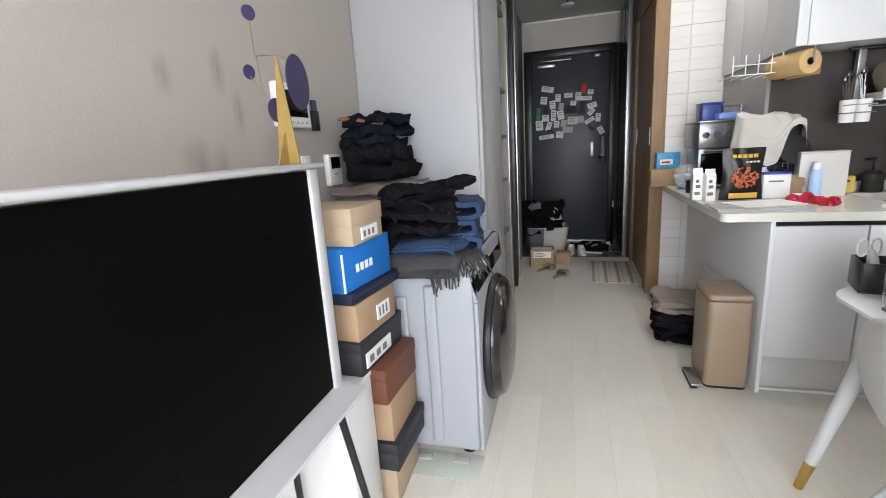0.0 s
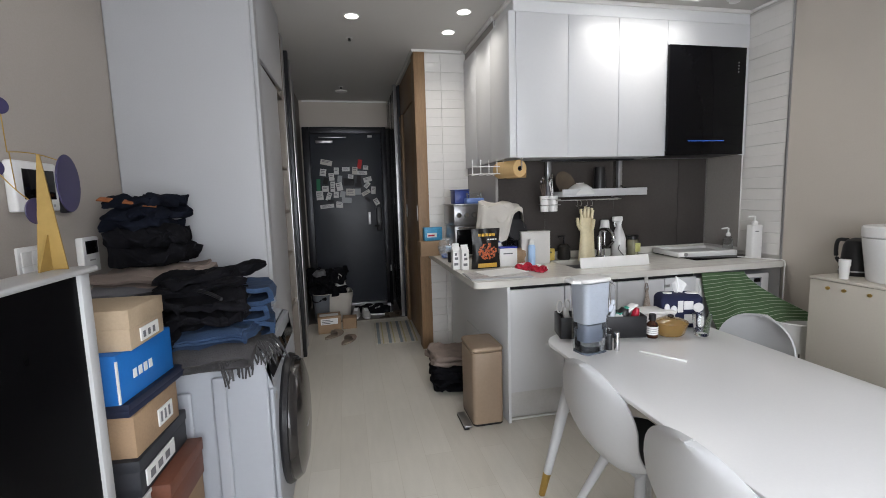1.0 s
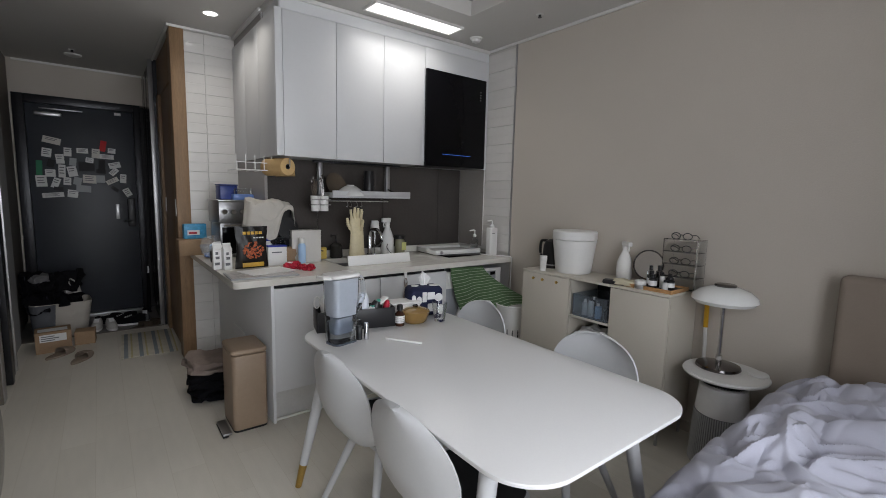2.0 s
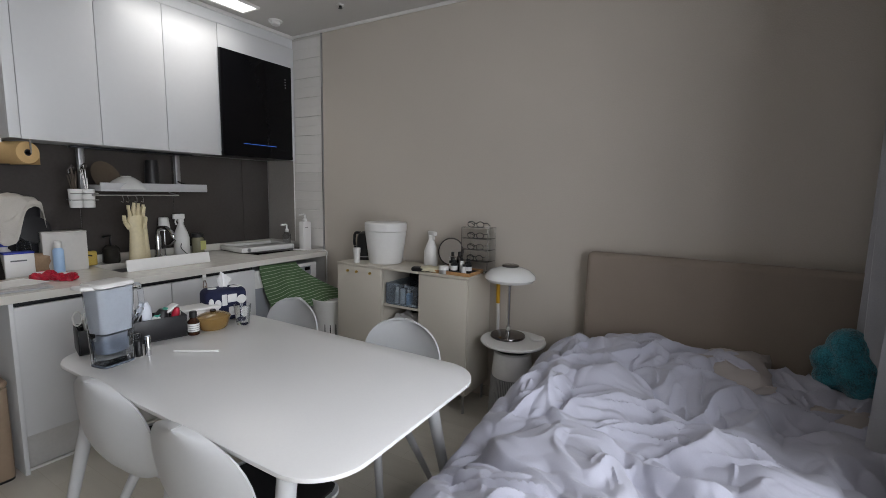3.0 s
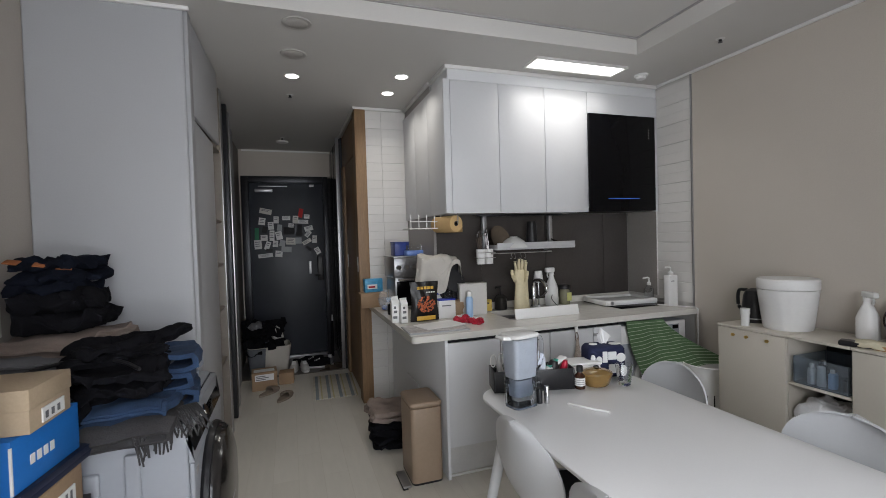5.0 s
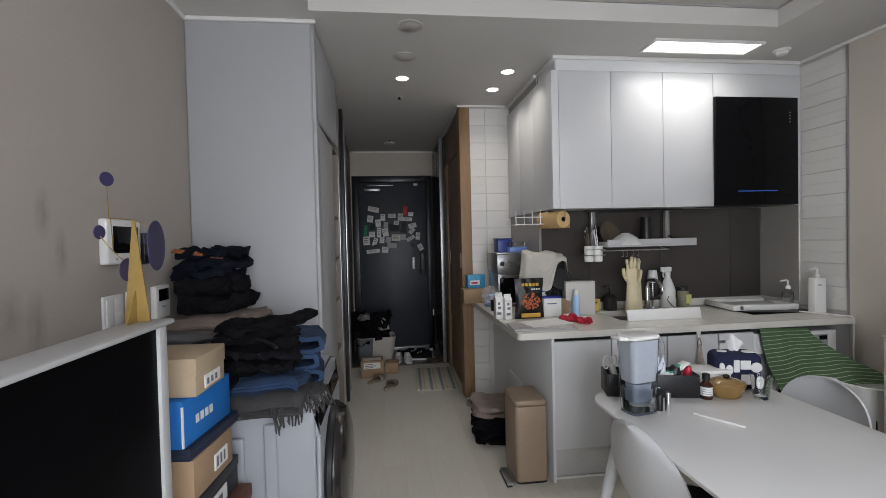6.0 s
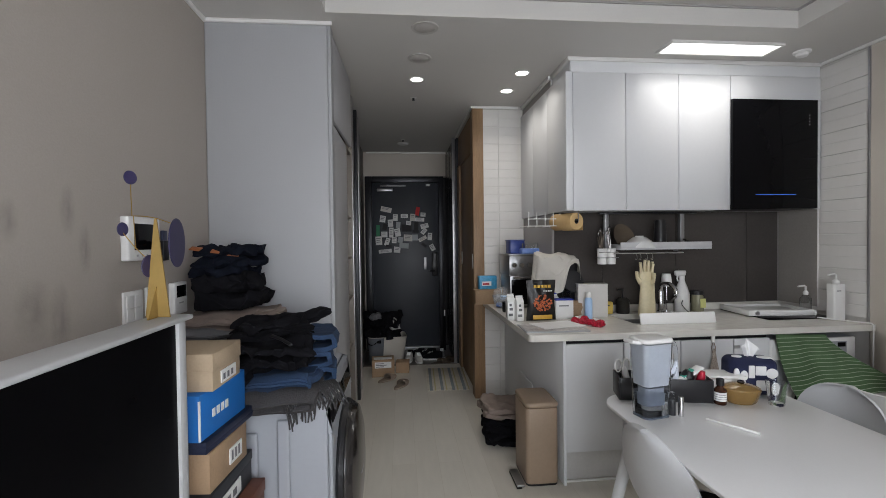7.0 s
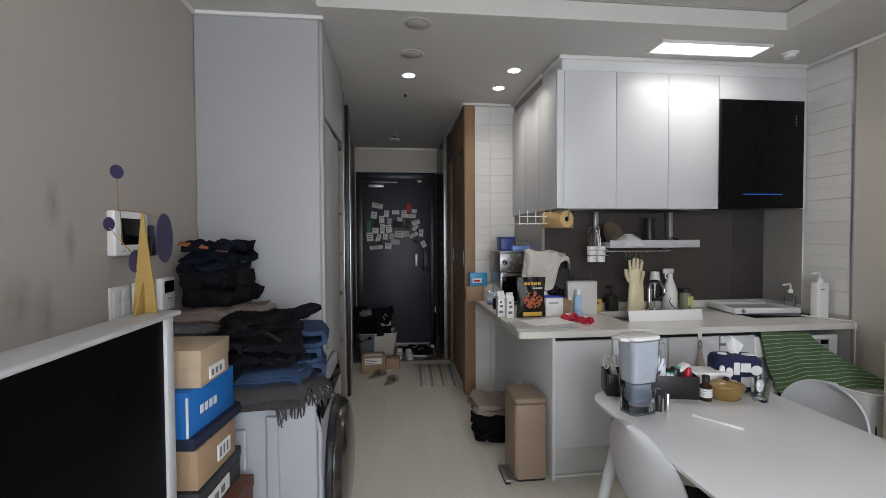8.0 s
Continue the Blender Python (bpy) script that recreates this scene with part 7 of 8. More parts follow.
rings = [[bm.verts.new((x, ry * math.cos(2 * math.pi * i / 16), rz_ * math.sin(2 * math.pi * i / 16))) for i in range(16)] for x, ry, rz_ in prof]
for a, b in zip(rings, rings[1:]):
    for i in range(16):
        bm.faces.new((a[i], a[(i + 1) % 16], b[(i + 1) % 16], b[i]))
bm.faces.new(rings[0]), bm.faces.new(rings[-1])
bmesh.ops.recalc_face_normals(bm, faces=bm.faces)
MINT = mat("mint_green_print", (0.05, 0.36, 0.27), 0.4, vary=0.3, scale=30)
part("tube", turned(bm, pose(0, 0, 0.035, 0, -28, 0)), WHITE_PLASTIC, tp)
part("green_print", turned(box(-0.035, -0.018, 0.012, 0.03, 0.012, 0.017, 0.004), pose(0, 0, 0.035, 0, -30, 0)), MINT, tp)
part("cap", turned(lathe([(0, 0), (0.012, 0), (0.010, 0.02), (0, 0.02)], 14), pose(-0.075 * 0.88, 0, 0.0, 0, -118, 0)), WHITE_PLASTIC, tp)
for k, (x, y, m, r, h) in enumerate(((1.374, 1.59, BLACK_PLASTIC, 0.014, 0.068), (1.402, 1.572, CHROME, 0.012, 0.082))):
    l = thing("lip_balm", x, y, TT, "small %s standing on the table" % ("black capped vial" if k == 0 else "brushed metal tube"), "tube")
    part("tube", lathe([(0, 0), (r, 0), (r, h - 0.003), (r - 0.002, h), (0, h)], 22), m, l)
    if k == 0:
        part("cap", lathe([(r * 0.9, h), (r * 0.95, h + 0.02), (r * 0.7, h + 0.03), (0, h + 0.03)], 20), CLOUD_GLASS, l)
wb = thing("white_storage_box", 1.733, 1.80, TT, "white lidded plastic storage box", "box", rz=-10)
part("body", box(-0.105, -0.055, 0, 0.105, 0.055, 0.088, 0.008, 3), WHITE_PLASTIC, wb)
part("lid", box(-0.109, -0.059, 0.0885, 0.109, 0.059, 0.104, 0.005, 3), WHITE_PLASTIC, wb)
vb = thing("brown_vial", 1.662, 1.682, TT, "small brown glass bottle with black cap and cream label", "bottle")
part("glass", lathe([(0, 0), (0.024, 0), (0.026, 0.004), (0.026, 0.066), (0.013, 0.08), (0.012, 0.088), (0, 0.088)], 28), mat("amber_brown_glass", (0.045, 0.016, 0.008), 0.1, vary=0.1), vb)
part("cap", lathe([(0.0165, 0.086), (0.0165, 0.112), (0.014, 0.115), (0, 0.115)], 24), BLACK_PLASTIC, vb)
part("label", lathe([(0.0264, 0.018), (0.0266, 0.02), (0.0266, 0.055), (0.0264, 0.057)], 28), LABEL_WHITE, vb)
for k in range(3):
    part("print_bars", lathe([(0.0267, 0.026 + 0.010 * k), (0.0269, 0.027 + 0.010 * k), (0.0267, 0.028 + 0.010 * k)], 28), BAR_INK, vb)
AMBER = mat("amber_glass", (0.47, 0.30, 0.11), 0.08, vary=0.06, transmission=0.55, ior=1.4)
ab = thing("amber_glass_casserole", 1.768, 1.69, TT, "oval amber glass casserole with its lid on", "casserole", rz=-12)
part("dish", turned(lathe([(0, 0.0), (0.052, 0.0), (0.062, 0.008), (0.074, 0.045), (0.080, 0.062), (0.074, 0.062), (0.060, 0.014), (0, 0.01)], 44), Matrix.Diagonal((1.05, 0.82, 1, 1))), AMBER, ab)
part("lid", turned(lathe([(0.079, 0.0625), (0.076, 0.069), (0.05, 0.082), (0.02, 0.087), (0, 0.087)], 44), Matrix.Diagonal((1.05, 0.82, 1, 1))), AMBER, ab)
part("lid_knob", lathe([(0.012, 0.087), (0.016, 0.094), (0.012, 0.10), (0, 0.101)], 20), DARK_CHROME, ab)
gls = thing("drinking_glass", 1.897, 1.637, TT, "clear tapered drinking glass", "glass")
THIN_GLASS = mat("thin_drinking_glass", (0.97, 0.98, 0.98), 0.02, vary=0.01, transmission=1.0, ior=1.45)
part("glass", lathe([(0, 0), (0.028, 0), (0.031, 0.004), (0.043, 0.105), (0.0415, 0.105), (0.0295, 0.016), (0, 0.013)], 36), THIN_GLASS, gls)
NAVY_CLOTH = mat("navy_canvas", (0.012, 0.016, 0.055), 0.85, vary=0.12, fine=240, bump=0.3)
tis = thing("tissue_box_cover", 1.905, 1.81, TT, "navy cloth tissue box cover with white blotches", "tissue box", rz=-12)
part("cover", crumple(turned(box(-0.108, -0.062, 0.0, 0.108, 0.062, 0.175, 0.035, 5), pose(0, 0, 0)), 0.003, 0.05, 2.0, 0.0), NAVY_CLOTH, tis)
for x, z, rx, rz_, sq_ in ((-0.085, 0.095, 0.012, 0.022, 0), (-0.052, 0.085, 0.017, 0.024, 0), (-0.018, 0.10, 0.014, 0.030, 1), (0.022, 0.105, 0.024, 0.022, 1), (0.07, 0.095, 0.026, 0.024, 0), (0.03, 0.045, 0.028, 0.024, 1), (0.085, 0.040, 0.020, 0.022, 0), (-0.03, 0.035, 0.016, 0.020, 0), (-0.085, 0.035, 0.018, 0.016, 1)):
    z *= 1.16
    bm = box(x - rx, -0.0665, z - rz_, x + rx, -0.0585, z + rz_, 0.006) if sq_ else turned(lathe([(0, 0.004), (0.98, 0.004), (1, 0), (0.98, -0.004), (0, -0.004)], 24), pose(x, -0.0625, z) @ Matrix.Diagonal((rx, 1, rz_, 1)) @ pose(0, 0, 0, 90, 0, 0))
    part("white_patch", bm, LABEL_WHITE, tis)
for x, y, rx, ry in ((-0.06, -0.01, 0.022, 0.02), (0.06, -0.02, 0.035, 0.022)):
    part("white_patch", turned(lathe([(0, 0.002), (0.98, 0.002), (1, 0), (0.98, -0.002), (0, -0.002)], 24), pose(x, y, 0.1765) @ Matrix.Diagonal((rx, ry, 1, 1))), LABEL_WHITE, tis)
bm = bmesh.new()
grid = []
for j in range(13):
    row = []
    for i in range(15):
        u, v_ = i / 14 - 0.5, j / 12
        row.append(bm.verts.new((u * (0.035 + 0.055 * v_) + 0.012 * v_, 0.014 * math.sin(u * 9 + v_ * 2) * (0.4 + v_) + 0.012 * v_, 0.174 + 0.085 * v_ * (1 - 0.55 * abs(u + 0.12) * v_ * 2))))
    grid.append(row)
for j in range(12):
    for i in range(14):
        bm.faces.new((grid[j][i], grid[j][i + 1], grid[j + 1][i + 1], grid[j + 1][i]))
thicken(bm, 0.0015)
part("tissue", bm, mat("white_tissue", (0.78, 0.78, 0.78), 0.95, vary=0.03, bump=0.2), tis, "white paper tissue pulled up")
stick = thing("white_stylus", 1.533, 1.443, TT, "white slim stylus lying on the table", "stylus", rz=-57)
part("barrel", box(-0.095, -0.006, 0.0, 0.095, 0.006, 0.010, 0.003), WHITE_PLASTIC, stick)

# ---------------------------------------------------------------- things on and in the sideboard
ST = SB_TOP
tub = thing("white_step_bucket", 3.105, 1.64, ST, "large white lidded plastic bucket", "bucket")
part("bucket", lathe([(0, 0), (0.118, 0), (0.124, 0.008), (0.150, 0.215), (0.152, 0.235), (0.146, 0.237), (0, 0.237)], 56), WHITE_PLASTIC, tub)
part("lid_band", lathe([(0.152, 0.238), (0.155, 0.242), (0.155, 0.292), (0.148, 0.300), (0.02, 0.301), (0, 0.301)], 56), WHITE_PLASTIC, tub)
ke = thing("black_kettle", 3.14, 1.868, ST, "black plastic electric kettle on its base", "kettle")
part("body", lathe([(0, 0.0), (0.075, 0.0), (0.078, 0.02), (0.062, 0.17), (0.05, 0.20), (0.02, 0.215), (0, 0.216)], 36), BLACK_PLASTIC, ke)
part("handle", tube(arc([(0.0, 0.05, 0.20), (0.0, 0.105, 0.19), (0.0, 0.11, 0.10), (0.0, 0.075, 0.05)], 6), 0.011, 10), BLACK_PLASTIC, ke)
part("base_ring", lathe([(0.076, 0.02), (0.079, 0.024), (0.077, 0.03)], 36), GREY_ALU, ke)
wtb = thing("white_cream_tube", 2.965, 1.80, ST, "white cosmetic tube standing on its cap", "tube")
part("tube", lathe([(0, 0.0), (0.022, 0.0), (0.024, 0.07), (0.027, 0.075), (0.027, 0.108), (0, 0.11)], 22), WHITE_PLASTIC, wtb)
trigger_bottle("spray_bottle", 3.185, 1.29, ST, "white trigger spray bottle on the sideboard", 60, 0.255, 0.047)
mi = thing("round_mirror", 3.17, 1.115, ST, "round tabletop mirror on a dark stand", "mirror", rz=8)
face = pose(0, 0, 0.118, 0, -79, 0)
part("glass", turned(lathe([(0, 0.0035), (0.088, 0.0035), (0.089, 0.002)], 48), face), mat("mirror_silver", (0.86, 0.87, 0.87), 0.02, metal=1.0, vary=0.0), mi)
part("rim", turned(lathe([(0.088, -0.006), (0.096, -0.006), (0.097, 0.004), (0.090, 0.006), (0.0885, 0.003)], 48), face), DARK_CHROME, mi)
part("backing", turned(lathe([(0, -0.007), (0.09, -0.006)], 40), face), BLACK_PLASTIC, mi)
part("stand", box(-0.01, -0.03, 0.0, 0.06, 0.03, 0.014, 0.004), BLACK_PLASTIC, mi)
part("stem", tube([(0.02, 0, 0.012), (0.006, 0, 0.03)], 0.008, 10), BLACK_PLASTIC, mi)
wt = thing("wooden_tray", 3.03, 0.965, ST, "oak tray crowded with dark cosmetic bottles", "tray")
tb = bmesh.new()
for x0, y0, z0, x1, y1, z1 in ((-0.09, -0.115, 0, 0.12, 0.17, 0.008), (-0.09, -0.115, 0.008, -0.082, 0.17, 0.022), (0.112, -0.115, 0.008, 0.12, 0.17, 0.022), (-0.082, -0.115, 0.008, 0.112, -0.107, 0.022), (-0.082, 0.162, 0.008, 0.112, 0.17, 0.022)):
    add_box(tb, x0, y0, z0, x1, y1, z1, 0.002)
part("tray", tb, mat("tray_oak", (0.42, 0.235, 0.10), 0.45, vary=0.18, scale=8, fine=50, stretch=(1, 9, 1)), wt)
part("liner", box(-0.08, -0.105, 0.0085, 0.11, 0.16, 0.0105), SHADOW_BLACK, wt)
random.seed(21)
for k, (x, y, r, h, m) in enumerate(((2.985, 0.985, 0.022, 0.085, BLACK_PLASTIC), (3.02, 1.015, 0.024, 0.10, BLACK_PLASTIC), (3.065, 0.99, 0.020, 0.13, DARK_CHROME), (2.99, 0.915, 0.016, 0.06, LABEL_WHITE), (3.03, 0.905, 0.024, 0.075, BLACK_PLASTIC), (3.075, 0.93, 0.022, 0.085, BLACK_PLASTIC), (2.98, 1.06, 0.018, 0.045, DARK_CHROME), (3.09, 1.055, 0.02, 0.12, CLOUD_GLASS), (3.045, 0.96, 0.014, 0.095, LABEL_WHITE))):
    t = thing("cosmetic_bottle", x, y, ST + 0.0108, "small %s cosmetic bottle on a tray" % ("dark" if m in (BLACK_PLASTIC, DARK_CHROME) else "pale"), "bottle", "cosmetics on the tray")
    part("bottle", lathe([(0, 0), (r, 0), (r * 1.04, 0.004), (r, h * 0.7), (r * 0.5, h * 0.76), (0, h * 0.76)], 22), m, t)
    part("cap", lathe([(r * 0.55, h * 0.76), (r * 0.55, h * 0.98), (0, h)], 18), BLACK_PLASTIC, t)
    if m is BLACK_PLASTIC:
        part("label", lathe([(r * 1.045, h * 0.2), (r * 1.05, h * 0.3), (r * 1.035, h * 0.55)], 22), LABEL_WHITE, t)
gk = thing("sunglasses_case", 2.95, 1.205, ST, "flat black glasses case", "case", rz=20)
part("case", box(-0.03, -0.075, 0, 0.035, 0.075, 0.028, 0.011, 4), BLACK_PLASTIC, gk)
clh = thing("cream_cloth_pouch", 2.985, 1.135, ST, "flat cream cloth pouch", "pouch", rz=12)
part("pouch", soft_block(0.10, 0.20, 0.034, 12, 0.5, 3.0, 0.007, 0.05), mat("cream_cloth", (0.62, 0.57, 0.42), 0.9, vary=0.06, bump=0.2), clh)
wj = thing("white_cream_jar", 2.955, 1.045, ST + 0.0, "white cosmetic jar with a silver band", "jar")
part("jar", lathe([(0, 0), (0.030, 0), (0.032, 0.004), (0.032, 0.028), (0, 0.028)], 28), GREY_ALU, wj)
part("lid", lathe([(0.033, 0.028), (0.033, 0.048), (0.028, 0.053), (0, 0.054)], 28), WHITE_PLASTIC, wj)
ACRYL = mat("clear_acrylic", (0.97, 0.98, 0.985), 0.03, vary=0.005, transmission=1.0, ior=1.06)
ac = thing("acrylic_glasses_rack", 3.165, 0.90, ST, "clear acrylic drawer rack holding eyeglasses", "rack")
for z in (0.002, 0.075, 0.15, 0.225, 0.298):
    part("tier", box(-0.065, -0.095, z, 0.065, 0.095, z + 0.004, 0.001), ACRYL, ac)
for y in (-0.098, 0.094):
    part("side", box(-0.065, y, 0.0, 0.065, y + 0.004, 0.302, 0.001), ACRYL, ac)
part("back", box(0.062, -0.094, 0.006, 0.066, 0.094, 0.302), ACRYL, ac)


def spectacles(x, y, z, material, label):
    t = thing("eyeglasses", x, y, z, label, "eyeglasses", "eyeglasses on the rack", rz=90)
    for sx in (-1, 1):
        ring = [(sx * 0.033 + 0.026 * math.cos(2 * math.pi * k / 20), 0.0, 0.020 + 0.019 * math.sin(2 * math.pi * k / 20)) for k in range(21)]
        part("rim", tube(ring, 0.0028, 7), material, t)
        part("temple", tube(arc([(sx * 0.059, 0, 0.028), (sx * 0.062, -0.05, 0.026), (sx * 0.058, -0.10, 0.006)], 4), 0.0026, 7), material, t)
    part("bridge", tube(arc([(-0.008, 0, 0.024), (0, 0, 0.029), (0.008, 0, 0.024)], 3), 0.0026, 7), material, t)


for z, m in ((0.302, DARK_FRAME), (0.229, BLACK_PLASTIC), (0.154, DARK_CHROME), (0.079, BLACK_PLASTIC)):
    spectacles(3.115, 0.90, ST + z, m, "dark framed eyeglasses folded on an acrylic tier")
ct = thing("clear_storage_tub", 3.05, 1.365, 0.653, "smoky clear plastic tub of bottles on a shelf", "storage tub")
tb = bmesh.new()
for x0, y0, z0, x1, y1, z1 in ((-0.12, -0.125, 0, 0.14, 0.125, 0.004), (-0.125, -0.13, 0.004, -0.121, 0.13, 0.15), (0.14, -0.13, 0.004, 0.144, 0.13, 0.15), (-0.121, -0.13, 0.004, 0.14, -0.126, 0.15), (-0.121, 0.126, 0.004, 0.14, 0.13, 0.15)):
    add_box(tb, x0, y0, z0, x1, y1, z1)
part("tub", tb, mat("smoky_clear_plastic", (0.70, 0.78, 0.86), 0.12, vary=0.02, transmission=0.9, ior=1.1), ct, smooth=False)
for k, (x, y, m, h) in enumerate(((2.98, 1.435, LABEL_WHITE, 0.11), (2.975, 1.385, LABEL_WHITE, 0.135), (2.98, 1.335, PALE_BLUE, 0.10), (3.03, 1.36, PALE_BLUE, 0.09), (3.05, 1.42, BLACK_PLASTIC, 0.12), (3.0, 1.28, BLACK_PLASTIC, 0.07))):
    t = thing("toiletry_bottle", x, y, 0.6575, "small %s toiletry bottle in a tub" % ("white" if m is LABEL_WHITE else "blue" if m is PALE_BLUE else "black"), "bottle", "toiletries in the tub")
    part("bottle", lathe([(0, 0), (0.019, 0), (0.02, 0.004), (0.019, h * 0.75), (0.009, h * 0.82), (0, h * 0.82)], 20), m, t)
    part("cap", lathe([(0.0105, h * 0.82), (0.0105, h), (0, h)], 16), BLACK_PLASTIC if k % 2 else WHITE_PLASTIC, t)
pb = thing("white_plastic_bag", 3.03, 1.37, 0.1455, "crumpled white plastic bag stuffed on the lower shelf", "bag")
part("bag", crumple(soft_block(0.20, 0.26, 0.42, 18, 0.5, 4.0, 0.02, 0.07), 0.012, 0.04, 6.0, 0.0), mat("thin_white_bag", (0.66, 0.66, 0.67), 0.45, vary=0.05, bump=0.2), pb)
yc = thing("yellow_handled_brush", 3.225, 0.76, 0.0, "long-handled yellow and white duster by the wall", "duster")
part("pole", tube([(0, 0, 0.0), (0.0, 0.005, 0.60), (0.0, 0.01, 0.70)], 0.010, 10), WHITE_PLASTIC, yc)
part("grip", tube([(0.0, 0.01, 0.70), (0.0, 0.012, 0.86)], 0.013, 10), mat("yellow_plastic", (0.65, 0.36, 0.02), 0.4), yc)
# plain plush toy at the head of the bed
def plush_mesh(lumps):
    """Union-like skin round soft lumps: rays from the middle to the farthest lump, blended."""
    bm = bmesh.new()
    bmesh.ops.create_icosphere(bm, subdivisions=6, radius=1.0)
    for v in bm.verts:
        d, best = v.co.normalized(), 0.0
        for x, y, z, r in lumps:
            c = Vector((x, y, z))
            along = c @ d
            miss = r * r - (c.length_squared - along * along)
            if miss > 0:
                best = max(best, along + math.sqrt(miss))
        v.co = d * best
    for k in range(5):
        bmesh.ops.smooth_vert(bm, verts=bm.verts, factor=0.5, use_axis_x=True, use_axis_y=True, use_axis_z=True)
    crumple(bm, 0.0035, 0.020, 3.0)
    return bm


plm = mat("turquoise_plush", (0.030, 0.19, 0.24), 0.95, vary=0.75, scale=14, fine=150, bump=1.0, sheen=0.5)
toy = tagged(part("plush_toy", plush_mesh(((0, 0, 0, 0.125), (0.0, 0.02, 0.10, 0.10), (0.0, 0.11, 0.03, 0.07), (-0.02, 0.10, -0.055, 0.065), (-0.06, -0.03, -0.05, 0.085), (0.0, -0.11, 0.02, 0.075))), plm), "turquoise shaggy plush toy sitting at the headboard", "plush toy")
toy.matrix_basis = pose(2.97, -1.0, 0.72) @ Matrix.Diagonal((0.8, 0.8, 0.88, 1))


# ---------------------------------------------------------------- floor things by the worktop and in the corridor
BIN_GOLD = mat("champagne_enamel", (0.33, 0.245, 0.175), 0.42, metal=0.0, vary=0.05, scale=4)
pbin = thing("pedal_bin", 1.066, 2.545, 0, "tall champagne metal pedal bin with a hinged lid", "bin")
part("body", slab(rounded(0.20, 0.285, 0.030, 6), 0.012, 0.470, 0.004), BIN_GOLD, pbin)
part("lid", slab(rounded(0.206, 0.291, 0.032, 6), 0.472, 0.505, 0.014, 4), BIN_GOLD, pbin)
part("base_ring", slab(rounded(0.196, 0.28, 0.030, 6), 0.0, 0.0115), BLACK_PLASTIC, pbin)
part("pedal", turned(box(-0.165, -0.165, 0.012, -0.115, 0.03, 0.026, 0.004), pose(0, 0, 0, 0, 0, 0)), GREY_ALU, pbin, "grey metal foot pedal")
part("pedal_pad", box(-0.168, -0.168, 0.004, -0.135, 0.03, 0.0115, 0.002), BLACK_PLASTIC, pbin)
GG = "clothes piled under the worktop"
folded("dark_clothes", 0.985, 3.08, 0.0, 0.32, 0.34, 0.085, BLACK_CLOTH, "folded dark clothes on the floor", 6, 21.0, 2, 0.018, "clothes", GG)
folded("dark_clothes", 0.985, 3.09, 0.087, 0.33, 0.33, 0.10, BLACK_CLOTH, "folded black trousers on the floor pile", -5, 23.0, 2, 0.022, "clothes", GG)
folded("grey_blanket", 0.985, 3.10, 0.188, 0.34, 0.36, 0.085, TAUPE_CLOTH, "taupe-grey blanket folded on dark clothes", 3, 25.0, 2, 0.016, "blanket", GG)

RUG = banded("striped_cotton_rug", ((0.0, (0.52, 0.49, 0.41)), (0.35, (0.22, 0.25, 0.27)), (0.62, (0.52, 0.49, 0.41)), (0.80, (0.43, 0.38, 0.22)), (0.92, (0.52, 0.49, 0.41))), "X", 9.0, 0.95, 0.7, 160.0)
rug = thing("striped_rug", 0.69, 4.55, 0.0, "cream cotton rug with grey and ochre stripes", "rug", rz=-2)
part("rug", crumple(turned(box(-0.205, -0.36, 0.0005, 0.215, 0.40, 0.010, 0.003), pose(0, 0, 0)), 0.002, 0.2, 1.0, 0.0005), RUG, rug)
for sy in (-0.372, 0.40):
    fb = bmesh.new()
    for k in range(28):
        add_box(fb, -0.20 + 0.015 * k, sy, 0.001, -0.193 + 0.015 * k, sy + 0.012, 0.005)
    part("fringe", fb, mat("rug_fringe", (0.48, 0.45, 0.38), 0.95) if sy < 0 else bpy.data.materials["rug_fringe"], rug)


def slipper(x, y, z, rz, material, label, group):
    t = thing("slipper", x, y, z, label, "slipper", group, rz=rz)
    sole = []
    for k in range(28):
        a = 2 * math.pi * k / 28
        sole.append((0.048 * math.sin(a) * (1 + 0.18 * math.cos(a)), 0.13 * math.cos(a)))
    part("sole", slab(sole, 0, 0.018, 0.005), material, t)
    bm = bmesh.new()
    rows_ = []
    for j in range(9):
        v_ = j / 8
        y_ = 0.005 + 0.115 * v_
        half = 0.052 * math.sqrt(max(0.02, 1 - (max(0, y_ - 0.02) / 0.115) ** 2)) + 0.003
        hgt = 0.055 * (1 - 0.55 * v_ ** 1.5)
        rows_.append([bm.verts.new((half * math.cos(math.pi * (1 - i / 12)), y_, 0.016 + hgt * math.sin(math.pi * i / 12) ** 0.7)) for i in range(13)])
    for a, b in zip(rows_, rows_[1:]):
        for i in range(12):
            bm.faces.new((a[i], a[i + 1], b[i + 1], b[i]))
    thicken(bm, 0.006)
    part("upper", bm, material, t)


SLIP = mat("taupe_linen_slipper", (0.24, 0.19, 0.15), 0.9, vary=0.12, fine=200, bump=0.4)
slipper(0.06, 4.60, 0.0, -42, SLIP, "taupe indoor slipper on the floor", "slippers")
slipper(0.21, 4.38, 0.0, -28, SLIP, "taupe indoor slipper on the floor", "slippers")
BROWN_SLIP = mat("brown_sandal", (0.10, 0.075, 0.055), 0.7, vary=0.15, bump=0.3)
slipper(0.68, 5.30, -0.035, -60, BROWN_SLIP, "brown sandal on the entry floor", "shoes at the entrance")
slipper(0.80, 5.36, -0.035, -52, BROWN_SLIP, "brown sandal on the entry floor", "shoes at the entrance")


